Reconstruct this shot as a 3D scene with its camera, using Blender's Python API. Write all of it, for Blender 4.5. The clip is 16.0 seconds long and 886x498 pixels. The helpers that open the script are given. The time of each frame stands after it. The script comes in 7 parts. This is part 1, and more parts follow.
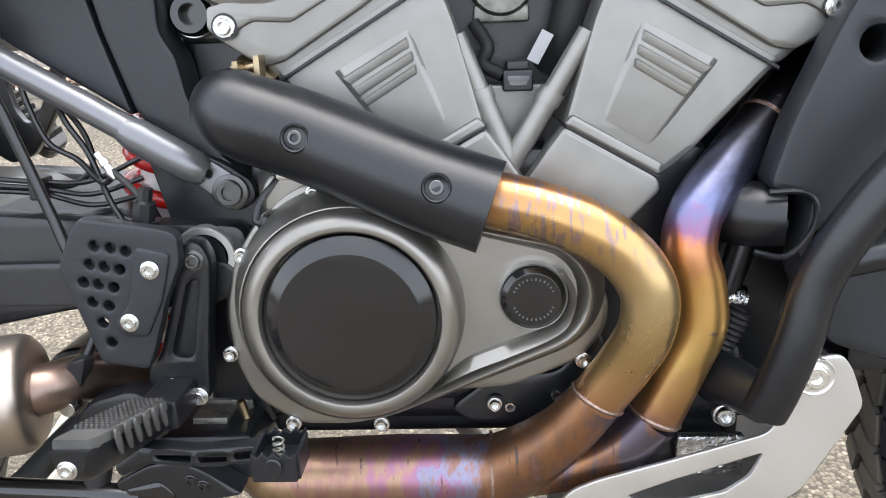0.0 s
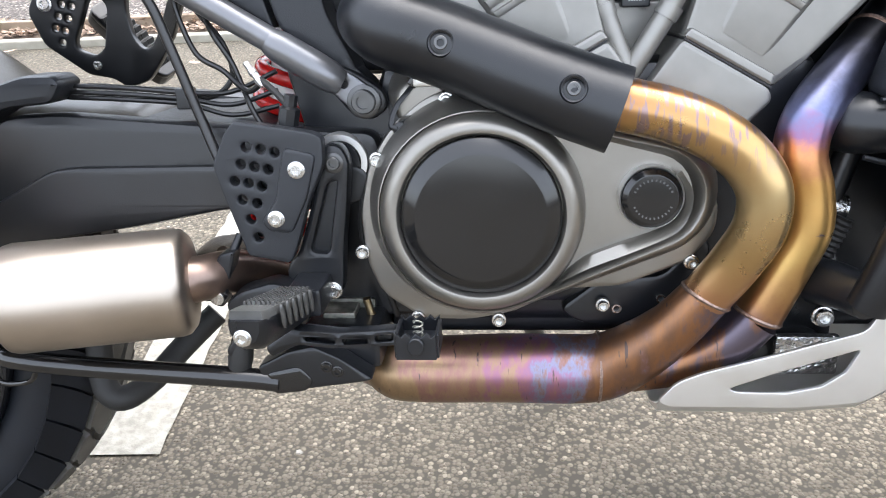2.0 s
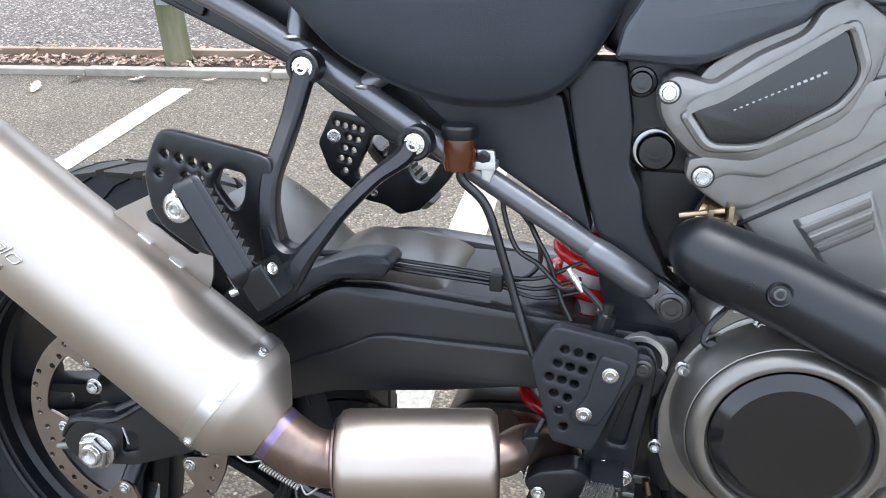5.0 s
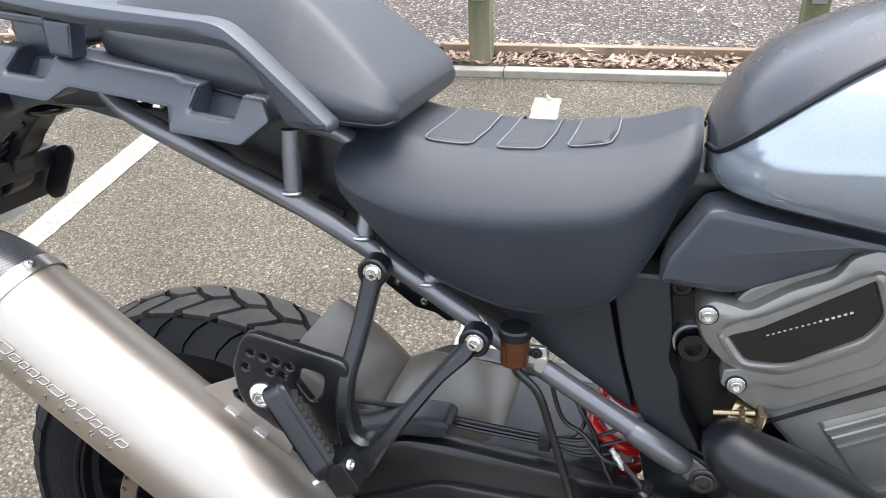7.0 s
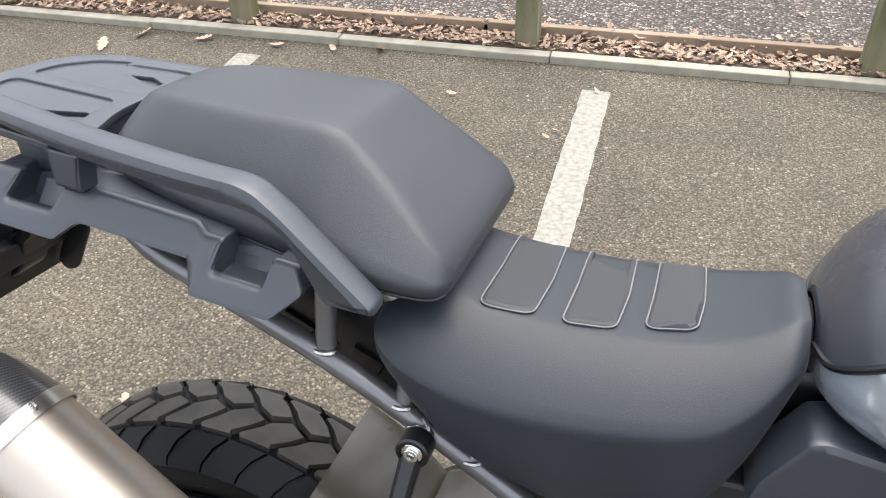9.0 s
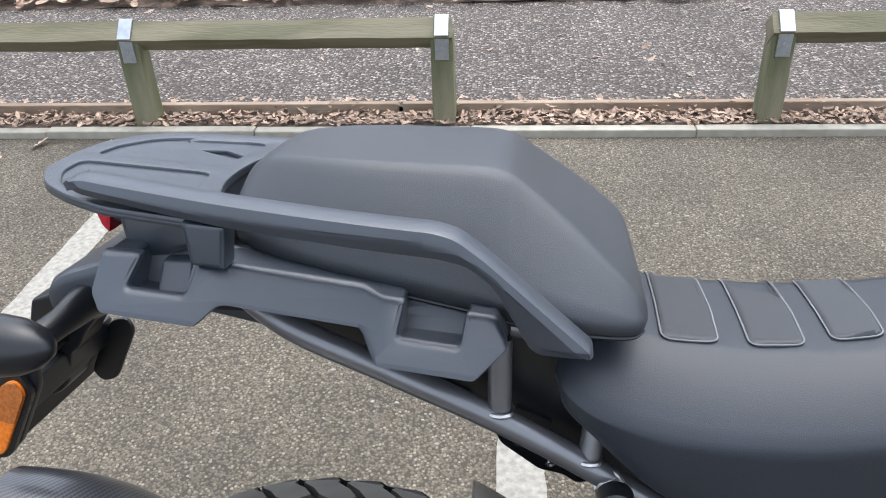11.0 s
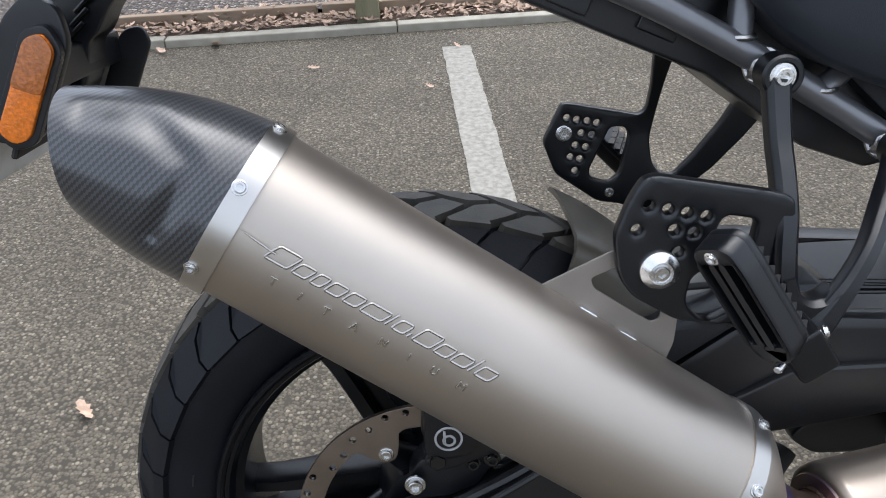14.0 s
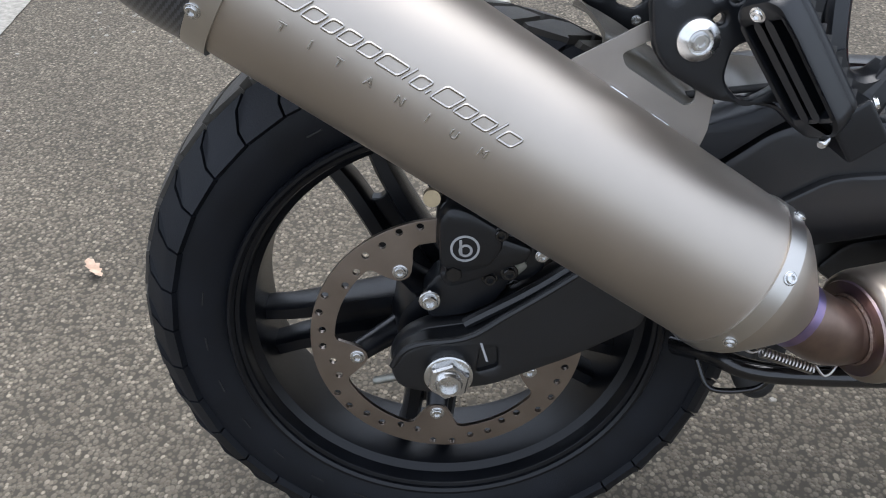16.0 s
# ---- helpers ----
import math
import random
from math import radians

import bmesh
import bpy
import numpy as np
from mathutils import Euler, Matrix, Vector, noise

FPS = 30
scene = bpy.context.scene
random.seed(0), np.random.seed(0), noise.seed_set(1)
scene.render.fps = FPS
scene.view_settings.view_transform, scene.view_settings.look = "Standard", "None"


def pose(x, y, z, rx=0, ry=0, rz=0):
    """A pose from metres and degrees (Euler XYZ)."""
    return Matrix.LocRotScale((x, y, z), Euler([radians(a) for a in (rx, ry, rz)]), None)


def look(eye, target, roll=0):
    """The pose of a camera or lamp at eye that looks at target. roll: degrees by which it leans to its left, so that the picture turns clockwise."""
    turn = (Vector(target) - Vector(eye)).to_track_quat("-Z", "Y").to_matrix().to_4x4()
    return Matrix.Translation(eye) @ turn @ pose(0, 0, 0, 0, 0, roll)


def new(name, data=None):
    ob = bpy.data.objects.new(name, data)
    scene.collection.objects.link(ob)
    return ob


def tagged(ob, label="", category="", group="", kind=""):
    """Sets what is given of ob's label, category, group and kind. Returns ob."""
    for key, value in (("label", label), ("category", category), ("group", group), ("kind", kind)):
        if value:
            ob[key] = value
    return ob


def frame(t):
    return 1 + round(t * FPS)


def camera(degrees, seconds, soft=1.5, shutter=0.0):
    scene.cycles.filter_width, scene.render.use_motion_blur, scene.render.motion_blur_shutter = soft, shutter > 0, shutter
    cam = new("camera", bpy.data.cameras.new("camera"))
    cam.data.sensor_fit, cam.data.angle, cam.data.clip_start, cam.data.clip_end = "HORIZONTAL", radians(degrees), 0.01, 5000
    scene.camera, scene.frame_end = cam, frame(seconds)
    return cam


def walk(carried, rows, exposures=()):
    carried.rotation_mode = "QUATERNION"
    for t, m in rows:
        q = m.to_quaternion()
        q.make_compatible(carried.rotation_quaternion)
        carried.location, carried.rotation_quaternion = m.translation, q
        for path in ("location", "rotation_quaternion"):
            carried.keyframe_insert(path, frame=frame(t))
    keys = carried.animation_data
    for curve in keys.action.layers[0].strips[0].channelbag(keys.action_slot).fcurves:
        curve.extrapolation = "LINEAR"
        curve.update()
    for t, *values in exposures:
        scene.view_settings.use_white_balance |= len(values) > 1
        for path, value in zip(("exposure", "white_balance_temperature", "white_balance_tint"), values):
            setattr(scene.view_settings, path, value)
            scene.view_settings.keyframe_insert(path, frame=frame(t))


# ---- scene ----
cam = camera(58.9, 16.0, soft=1.0)
PATH = [
    (0, (0.857, -0.607, 0.827), (0.776, 1.179, -0.07), -2.4),
    (0.5, (0.853, -0.65, 0.802), (0.782, 1.118, -0.131), -2.7),
    (1, (0.843, -0.665, 0.79), (0.766, 1.085, -0.175), -2.8),
    (1.5, (0.817, -0.672, 0.795), (0.706, 1.066, -0.189), -2.8),
    (2, (0.779, -0.679, 0.809), (0.619, 1.057, -0.172), -2.9),
    (2.5, (0.731, -0.686, 0.825), (0.507, 1.055, -0.135), -2.9),
    (3, (0.693, -0.696, 0.845), (0.414, 1.05, -0.09), -2.7),
    (3.5, (0.663, -0.7, 0.869), (0.332, 1.043, -0.054), -2.3),
    (4, (0.635, -0.701, 0.912), (0.261, 1.029, -0.02), -2.2),
    (4.5, (0.611, -0.693, 0.96), (0.205, 1.019, 0.008), -2.0),
    (4.6, (0.608, -0.687, 0.968), (0.193, 1.021, 0.014), -2.1),
    (6.8, (0.579, -0.613, 1.251), (0.075, 0.98, 0.152), -3.5),
    (7, (0.559, -0.605, 1.275), (0.072, 0.984, 0.163), -3.6),
    (7.5, (0.511, -0.583, 1.33), (0.056, 0.984, 0.173), -3.5),
    (8, (0.483, -0.549, 1.363), (0.034, 0.983, 0.159), -3.0),
    (8.5, (0.486, -0.463, 1.385), (-0.006, 1.037, 0.157), -2.4),
    (9, (0.476, -0.4, 1.397), (-0.052, 1.078, 0.157), -2.1),
    (9.5, (0.44, -0.392, 1.404), (-0.065, 1.101, 0.172), -2.3),
    (9.7, (0.409, -0.394, 1.405), (-0.071, 1.115, 0.184), -2.5),
    (12, (0.115, -0.483, 1.225), (0.034, 1.255, 0.239), -2.4),
    (12.5, (0.077, -0.498, 1.153), (0.04, 1.234, 0.154), -2.7),
    (13, (0.041, -0.522, 1.131), (0.033, 1.189, 0.095), -2.7),
    (13.2, (0.031, -0.527, 1.121), (0.034, 1.171, 0.065), -2.8),
    (13.5, (0.022, -0.542, 1.092), (0.033, 1.14, 0.01), -2.8),
    (14, (0.019, -0.548, 1.04), (0.038, 1.106, -0.083), -2.6),
    (14.5, (0.018, -0.552, 1.009), (0.037, 1.069, -0.163), -2.4),
    (15, (0.018, -0.556, 0.981), (0.03, 1.034, -0.232), -2.5),
    (15.5, (0.011, -0.565, 0.957), (0.013, 0.995, -0.295), -2.5),
    (16, (0.007, -0.582, 0.936), (-0.007, 0.948, -0.351), -2.7),
]
walk(cam, [(t, look(eye, target, roll)) for t, eye, target, roll in PATH], [(0, 2.2, 6400, 10), (1, 2.35, 7100, 10), (1.8, 2.22, 6400, 10), (2.5, 2.3, 6000, 10), (3.5, 2.05, 5950, 10), (4.6, 1.95, 5900, 10), (7.5, 1.7, 6350, 10), (9, 1.5, 6600, 10), (9.6, 1.4, 6600, 10), (12, 1.32, 5750, 10), (13.2, 1.32, 5800, 10), (14, 0.95, 6000, 10), (15, 0.5, 5950, 10), (16, 1.05, 5950, 10)])

# ---- world and light ----
world = bpy.data.worlds.new("overcast_sky")
scene.world = world
world.use_nodes = True
wn = world.node_tree
wn.nodes.clear()
sky = wn.nodes.new("ShaderNodeTexSky")
sky.sky_type, sky.sun_disc = "NISHITA", False
sky.sun_elevation, sky.sun_rotation = radians(70), radians(22)
sky.air_density, sky.dust_density = 1.0, 4.0
soften = wn.nodes.new("ShaderNodeHueSaturation")
soften.inputs["Saturation"].default_value = 0.5
back = wn.nodes.new("ShaderNodeBackground")
back.inputs["Strength"].default_value = 0.235
wout = wn.nodes.new("ShaderNodeOutputWorld")
wn.links.new(sky.outputs[0], soften.inputs["Color"])
cloud = wn.nodes.new("ShaderNodeMix")
cloud.data_type = "RGBA"
cloud.inputs["Factor"].default_value = 0.5
cloud.inputs["B"].default_value = (2.6, 2.66, 2.76, 1)
wn.links.new(soften.outputs[0], cloud.inputs["A"])
wn.links.new(cloud.outputs["Result"], back.inputs[0])
wn.links.new(back.outputs[0], wout.inputs[0])
sun = new("sun", bpy.data.lights.new("sun", "SUN"))
sun.data.energy, sun.data.angle, sun.data.color = 0.75, radians(80), (1.0, 0.95, 0.87)
sun.matrix_world = look((0.5, 1.2, 3.6), (0, 0, 0))

# ---- materials ----
MATS = {}


def mat(name, col, rough=0.5, metal=0.0, var=0.12, scale=25.0, bump=0.0, bscale=900.0, rvar=0.06, col2=None, coat=0.0, stretch=(1, 1, 1), trans=0.0, spec=0.5, island=0.0):
    """A surface: two scales of colour variation, uneven gloss and fine relief."""
    m = bpy.data.materials.new(name)
    m.use_nodes = True
    t = m.node_tree
    n, l = t.nodes, t.links
    b = n["Principled BSDF"]
    co = n.new("ShaderNodeTexCoord")
    mp = n.new("ShaderNodeMapping")
    mp.inputs["Scale"].default_value = stretch
    l.new(co.outputs["Object"], mp.inputs["Vector"])
    big = n.new("ShaderNodeTexNoise")
    big.inputs["Scale"].default_value, big.inputs["Detail"].default_value = scale, 6
    fine = n.new("ShaderNodeTexNoise")
    fine.inputs["Scale"].default_value, fine.inputs["Detail"].default_value = bscale, 3
    l.new(mp.outputs[0], big.inputs["Vector"])
    l.new(mp.outputs[0], fine.inputs["Vector"])
    ramp = n.new("ShaderNodeValToRGB")
    c2 = col2 or [min(1, c * (1 + var)) for c in col]
    c1 = [c * (1 - var) for c in col] if not col2 else col
    ramp.color_ramp.elements[0].color, ramp.color_ramp.elements[1].color = (*c1, 1), (*c2, 1)
    ramp.color_ramp.elements[0].position, ramp.color_ramp.elements[1].position = 0.32, 0.68
    l.new(big.outputs["Fac"], ramp.inputs["Fac"])
    l.new(ramp.outputs["Color"], b.inputs["Base Color"])
    if island:
        geo = n.new("ShaderNodeNewGeometry")
        hsv = n.new("ShaderNodeHueSaturation")
        rng = n.new("ShaderNodeMapRange")
        rng.inputs["To Min"].default_value, rng.inputs["To Max"].default_value = 1 - island, 1 + island
        l.new(geo.outputs["Random Per Island"], rng.inputs["Value"])
        l.new(rng.outputs[0], hsv.inputs["Value"])
        l.new(ramp.outputs["Color"], hsv.inputs["Color"])
        l.new(hsv.outputs[0], b.inputs["Base Color"])
    rr = n.new("ShaderNodeMapRange")
    rr.inputs["To Min"].default_value, rr.inputs["To Max"].default_value = max(0.02, rough - rvar), min(1, rough + rvar)
    l.new(big.outputs["Fac"], rr.inputs["Value"])
    l.new(rr.outputs[0], b.inputs["Roughness"])
    b.inputs["Metallic"].default_value = metal
    b.inputs["Specular IOR Level"].default_value = spec
    b.inputs["Coat Weight"].default_value = coat
    b.inputs["Coat Roughness"].default_value = 0.04
    b.inputs["Transmission Weight"].default_value = trans
    if bump:
        bp = n.new("ShaderNodeBump")
        bp.inputs["Strength"].default_value, bp.inputs["Distance"].default_value = 1.0, bump
        l.new(fine.outputs["Fac"], bp.inputs["Height"])
        l.new(bp.outputs[0], b.inputs["Normal"])
    MATS[name] = m
    return m


BLACK = mat("black_powder_coat", (0.0065, 0.0074, 0.0095), 0.3, 0, 0.2, 18, 0.0001, 1600, spec=0.5)
BLACKG = mat("black_gloss_paint", (0.007, 0.007, 0.0075), 0.16, 0, 0.2, 14, rvar=0.05, spec=0.65)
PLASTIC = mat("grained_dark_plastic", (0.019, 0.0208, 0.0245), 0.38, 0, 0.15, 12, 0.00016, 1300, spec=0.36)
GREYPL = mat("slate_grey_plastic", (0.021, 0.0275, 0.0385), 0.36, 0, 0.14, 10, 0.00012, 1500, spec=0.85)
SEAT = mat("seat_vinyl", (0.0145, 0.019, 0.026), 0.44, 0, 0.14, 9, 0.00022, 1100, spec=0.46)
SEATG = mat("seat_gripper_vinyl", (0.025, 0.028, 0.032), 0.5, 0, 0.12, 14, 0.0003, 900)
# the seat vinyl in a paler tone, for the pillion
SEATPALE = mat("paler_seat_vinyl", (0.0285, 0.033, 0.0395), 0.46, 0, 0.14, 9, 0.00022, 1100, spec=0.6)
THREAD = mat("grey_thread", (0.17, 0.172, 0.178), 0.7)
PIPING = mat("black_vinyl_piping", (0.006, 0.007, 0.009), 0.35)
BARE = mat("bare_welded_steel", (0.5, 0.49, 0.48), 0.3, 1.0, 0.25, 120, 0.0006, 500)
SILVER = mat("silver_engine_paint", (0.235, 0.229, 0.214), 0.36, 0.6, 0.1, 22, 0.00006, 2200)
GREYENG = mat("grey_engine_paint", (0.26, 0.247, 0.225), 0.33, 0.85, 0.12, 9, 0.00008, 1800)
TUBEGREY = mat("grey_frame_paint", (0.18, 0.182, 0.192), 0.31, 0.65, 0.08, 20)
ZINC = mat("zinc_plated_steel", (0.6, 0.6, 0.59), 0.26, 1.0, 0.12, 60)
STEEL = mat("bare_steel", (0.45, 0.43, 0.4), 0.32, 1.0, 0.15, 40)
ALU = mat("brushed_aluminium", (0.64, 0.635, 0.62), 0.34, 0.9, 0.06, 12, 0.00003, 1500)
TITAN = mat("blasted_titanium", (0.5, 0.452, 0.397), 0.44, 1.0, 0.06, 7, 0.00003, 3000, rvar=0.03)
TITAND = mat("bronzed_titanium", (0.44, 0.385, 0.33), 0.38, 1.0, 0.1, 9)
RUBBER = mat("black_rubber", (0.013, 0.013, 0.013), 0.62, 0, 0.25, 30, 0.0002, 700)
HOSE = mat("smooth_black_hose", (0.008, 0.008, 0.0085), 0.3, 0, 0.15, 40, spec=0.6)
TYRE = mat("tyre_rubber", (0.0052, 0.0064, 0.0092), 0.5, 0, 0.3, 16, 0.0002, 500, spec=0.27)
# wheel black set darker, with the bike's shade on the rear wheel in the colour
RIMBLACK = mat("shaded_black_wheel_paint", (0.0034, 0.0041, 0.0058), 0.3, 0, 0.2, 18, 0.0001, 1600, spec=0.34)
ARMBLACK = mat("satin_black_swingarm_paint", (0.0062, 0.0068, 0.0082), 0.36, 0, 0.2, 18, 0.0001, 1600, spec=0.6)
TREAD = mat("dusty_tread_rubber", (0.046, 0.043, 0.038), 0.62, 0, 0.3, 22, 0.0003, 500, col2=(0.088, 0.081, 0.068))
DUSTY = mat("dusty_dark_plastic", (0.062, 0.056, 0.045), 0.3, 0, 0.2, 10, 0.0001, 1300, col2=(0.11, 0.099, 0.079))
DISC = mat("ground_disc_steel", (0.31, 0.265, 0.23), 0.36, 1.0, 0.12, 20)
RED = mat("red_spring_paint", (0.55, 0.012, 0.01), 0.25, 0, 0.1, 30, coat=0.4)
AMBER = mat("amber_reflector", (0.75, 0.19, 0.01), 0.18, 0, 0.2, 300, 0.0006, 350, coat=0.6)
AMBERD = mat("brown_amber_reflector", (0.4, 0.12, 0.02), 0.2, 0, 0.25, 300, 0.0006, 350, coat=0.6)
REDLENS = mat("red_lens", (0.55, 0.015, 0.03), 0.15, 0, 0.1, 60, coat=0.5)
CLEAR = mat("clear_lens", (0.9, 0.9, 0.9), 0.08, 0, 0.02, 60, trans=0.9)
FLUID = mat("brown_reservoir", (0.095, 0.028, 0.009), 0.14, 0, 0.2, 60, trans=0.35)
CHROME = mat("polished_steel", (0.82, 0.82, 0.81), 0.26, 1.0, 0.05, 40)
# sheen standing in for sky reflection on the grained vinyl and plastic at shallow angles
for sheened in (SEAT, SEATG, GREYPL):
    sheened.node_tree.nodes["Principled BSDF"].inputs["Sheen Weight"].default_value = 0.05
    sheened.node_tree.nodes["Principled BSDF"].inputs["Sheen Roughness"].default_value = 0.45
TANKTOP = mat("satin_grey_tank_cover", (0.042, 0.046, 0.054), 0.27, 0, 0.1, 10, 0.00006, 1500)
TANK = mat("grey_metallic_tank_paint", (0.34, 0.385, 0.44), 0.14, 0.55, 0.05, 500, coat=1.0, rvar=0.02)
WHITEPL = mat("white_plastic", (0.75, 0.75, 0.73), 0.4)
PLATE = mat("number_plate_back", (0.62, 0.62, 0.6), 0.4)
YELLOW = mat("yellow_plate", (0.75, 0.5, 0.02), 0.4)
BRASS = mat("brass_fitting", (0.34, 0.27, 0.17), 0.35, 1.0, 0.15, 60)
MARK = mat("grey_print", (0.42, 0.42, 0.43), 0.45)
MARKD = mat("dim_grey_print", (0.09, 0.09, 0.09), 0.45)
PADGREY = mat("worn_grey_rubber", (0.062, 0.062, 0.06), 0.42, 0, 0.3, 40, 0.0002, 700)
BRACKET = mat("dull_titanium_sheet", (0.36, 0.33, 0.3), 0.5, 0.9, 0.08, 20)
WELD = mat("brown_weld_bead", (0.26, 0.19, 0.16), 0.4, 0.9, 0.3, 300, 0.0008, 400)
DARKSTEEL = mat("blackened_steel", (0.1, 0.1, 0.1), 0.3, 0.9, 0.2, 60)
DULL = mat("corroded_grey_clamp", (0.22, 0.22, 0.195), 0.5, 0.8, 0.35, 90, 0.0004, 300)
FOIL = mat("crumpled_foil", (0.5, 0.5, 0.5), 0.22, 1.0, 0.3, 200, 0.004, 120)
BANDT = mat("satin_titanium_band", (0.56, 0.54, 0.51), 0.3, 1.0, 0.06, 20)
TINTED = mat("straw_heat_tint", (0.42, 0.33, 0.24), 0.32, 1.0, 0.5, 30, col2=(0.3, 0.22, 0.3))
RUST = mat("brown_heated_titanium", (0.17, 0.125, 0.105), 0.36, 0.95, 0.5, 25, col2=(0.31, 0.225, 0.185))


def ramp_mat(name, stops, axis, lo, hi, wob, nscale, rough=0.25, stain=None, stretch=(1, 1, 1)):
    """Heat-tinted metal: tempering colours along one axis, broken up by streaks."""
    m = bpy.data.materials.new(name)
    m.use_nodes = True
    n, l = m.node_tree.nodes, m.node_tree.links
    b = n["Principled BSDF"]
    co = n.new("ShaderNodeTexCoord")
    sep = n.new("ShaderNodeSeparateXYZ")
    l.new(co.outputs["Object"], sep.inputs[0])
    rng = n.new("ShaderNodeMapRange")
    rng.clamp = False
    rng.inputs["From Min"].default_value, rng.inputs["From Max"].default_value = lo, hi
    l.new(sep.outputs["XYZ".index(axis)], rng.inputs["Value"])
    mp = n.new("ShaderNodeMapping")
    mp.inputs["Scale"].default_value = stretch
    l.new(co.outputs["Object"], mp.inputs["Vector"])
    nz = n.new("ShaderNodeTexNoise")
    nz.inputs["Scale"].default_value, nz.inputs["Detail"].default_value = nscale, 8
    nz.inputs["Roughness"].default_value = 0.65
    l.new(mp.outputs[0], nz.inputs["Vector"])
    ma = n.new("ShaderNodeMath")
    ma.operation = "MULTIPLY_ADD"
    ma.inputs[1].default_value = wob
    l.new(nz.outputs["Fac"], ma.inputs[0])
    l.new(rng.outputs[0], ma.inputs[2])
    su = n.new("ShaderNodeMath")
    su.operation = "SUBTRACT"
    su.inputs[1].default_value = wob / 2
    l.new(ma.outputs[0], su.inputs[0])
    rp = n.new("ShaderNodeValToRGB")
    while len(rp.color_ramp.elements) < len(stops):
        rp.color_ramp.elements.new(0.5)
    for e, (p, c) in zip(rp.color_ramp.elements, stops):
        e.position, e.color = p, (*c, 1)
    l.new(su.outputs[0], rp.inputs["Fac"])
    src = rp.outputs["Color"]
    fade = None
    if stain and len(stain) > 4:
        fade = n.new("ShaderNodeMapRange")
        fade.inputs["From Min"].default_value, fade.inputs["From Max"].default_value = stain[4]
        l.new(sep.outputs[2], fade.inputs["Value"])
    if stain:
        st = n.new("ShaderNodeTexNoise")
        st.inputs["Scale"].default_value, st.inputs["Detail"].default_value = stain[1], 5
        mp2 = n.new("ShaderNodeMapping")
        mp2.inputs["Scale"].default_value = stain[3]
        l.new(co.outputs["Object"], mp2.inputs["Vector"])
        l.new(mp2.outputs[0], st.inputs["Vector"])
        r2 = n.new("ShaderNodeMapRange")
        r2.inputs["From Min"].default_value, r2.inputs["From Max"].default_value = stain[2], stain[2] + 0.05
        l.new(st.outputs["Fac"], r2.inputs["Value"])
        mx = n.new("ShaderNodeMix")
        mx.data_type = "RGBA"
        fac = r2.outputs[0]
        if fade:
            both = n.new("ShaderNodeMath")
            both.operation = "MULTIPLY"
            l.new(fac, both.inputs[0])
            l.new(fade.outputs[0], both.inputs[1])
            fac = both.outputs[0]
        l.new(fac, mx.inputs["Factor"])
        l.new(src, mx.inputs["A"])
        mx.inputs["B"].default_value = (*stain[0], 1)
        src = mx.outputs["Result"]
    l.new(src, b.inputs["Base Color"])
    b.inputs["Metallic"].default_value = 0.92
    rr = n.new("ShaderNodeMapRange")
    rr.inputs["To Min"].default_value, rr.inputs["To Max"].default_value = rough - 0.08, rough + 0.12
    l.new(nz.outputs["Fac"], rr.inputs["Value"])
    l.new(rr.outputs[0], b.inputs["Roughness"])
    return m


GOLD = ramp_mat("gold_heat_tint", [(0.0, (0.243, 0.122, 0.0851)), (0.12, (0.437, 0.231, 0.122)), (0.3, (0.462, 0.304, 0.134)), (0.6, (0.51, 0.389, 0.207)), (0.85, (0.437, 0.267, 0.109)), (1.0, (0.365, 0.183, 0.0851))], "Z", 0.37, 0.585, 0.3, 18, 0.27, stain=((0.27, 0.19, 0.185), 75, 0.535, (3.2, 0.5, 0.6), (0.515, 0.55)))
BLUED = ramp_mat("blued_heat_tint", [(0.0, (0.138, 0.0862, 0.0978)), (0.12, (0.345, 0.184, 0.0862)), (0.3, (0.575, 0.38, 0.138)), (0.5, (0.598, 0.345, 0.115)), (0.6, (0.46, 0.196, 0.103)), (0.65, (0.23, 0.115, 0.196)), (0.71, (0.149, 0.161, 0.276)), (0.8, (0.069, 0.0725, 0.109)), (0.92, (0.0253, 0.0253, 0.0299))], "Z", 0.35, 0.64, 0.22, 30, 0.3, stain=((0.2, 0.15, 0.17), 38, 0.7, (1.0, 1.0, 2.6)))
COLLECT = ramp_mat("collector_heat_tint", [(0.0, (0.26, 0.182, 0.111)), (0.12, (0.325, 0.221, 0.13)), (0.24, (0.273, 0.15, 0.13)), (0.34, (0.312, 0.202, 0.13)), (0.43, (0.3, 0.145, 0.19)), (0.5, (0.26, 0.14, 0.22)), (0.56, (0.21, 0.215, 0.3)), (0.63, (0.247, 0.143, 0.13)), (0.7, (0.208, 0.117, 0.078)), (0.85, (0.286, 0.143, 0.0715)), (1.0, (0.13, 0.111, 0.143))], "X", 0.655, 0.985, 1.05, 24, 0.34, stretch=(1.6, 1, 0.7), stain=((0.1, 0.075, 0.07), 62, 0.66, (3.4, 1, 0.6)))


# ---- geometry helpers ----
bike = tagged(new("motorcycle"), "grey and black adventure motorcycle leaning on its side stand", "motorcycle")
bike.matrix_world = pose(0, 0, 0, -11.5, 0, 0)


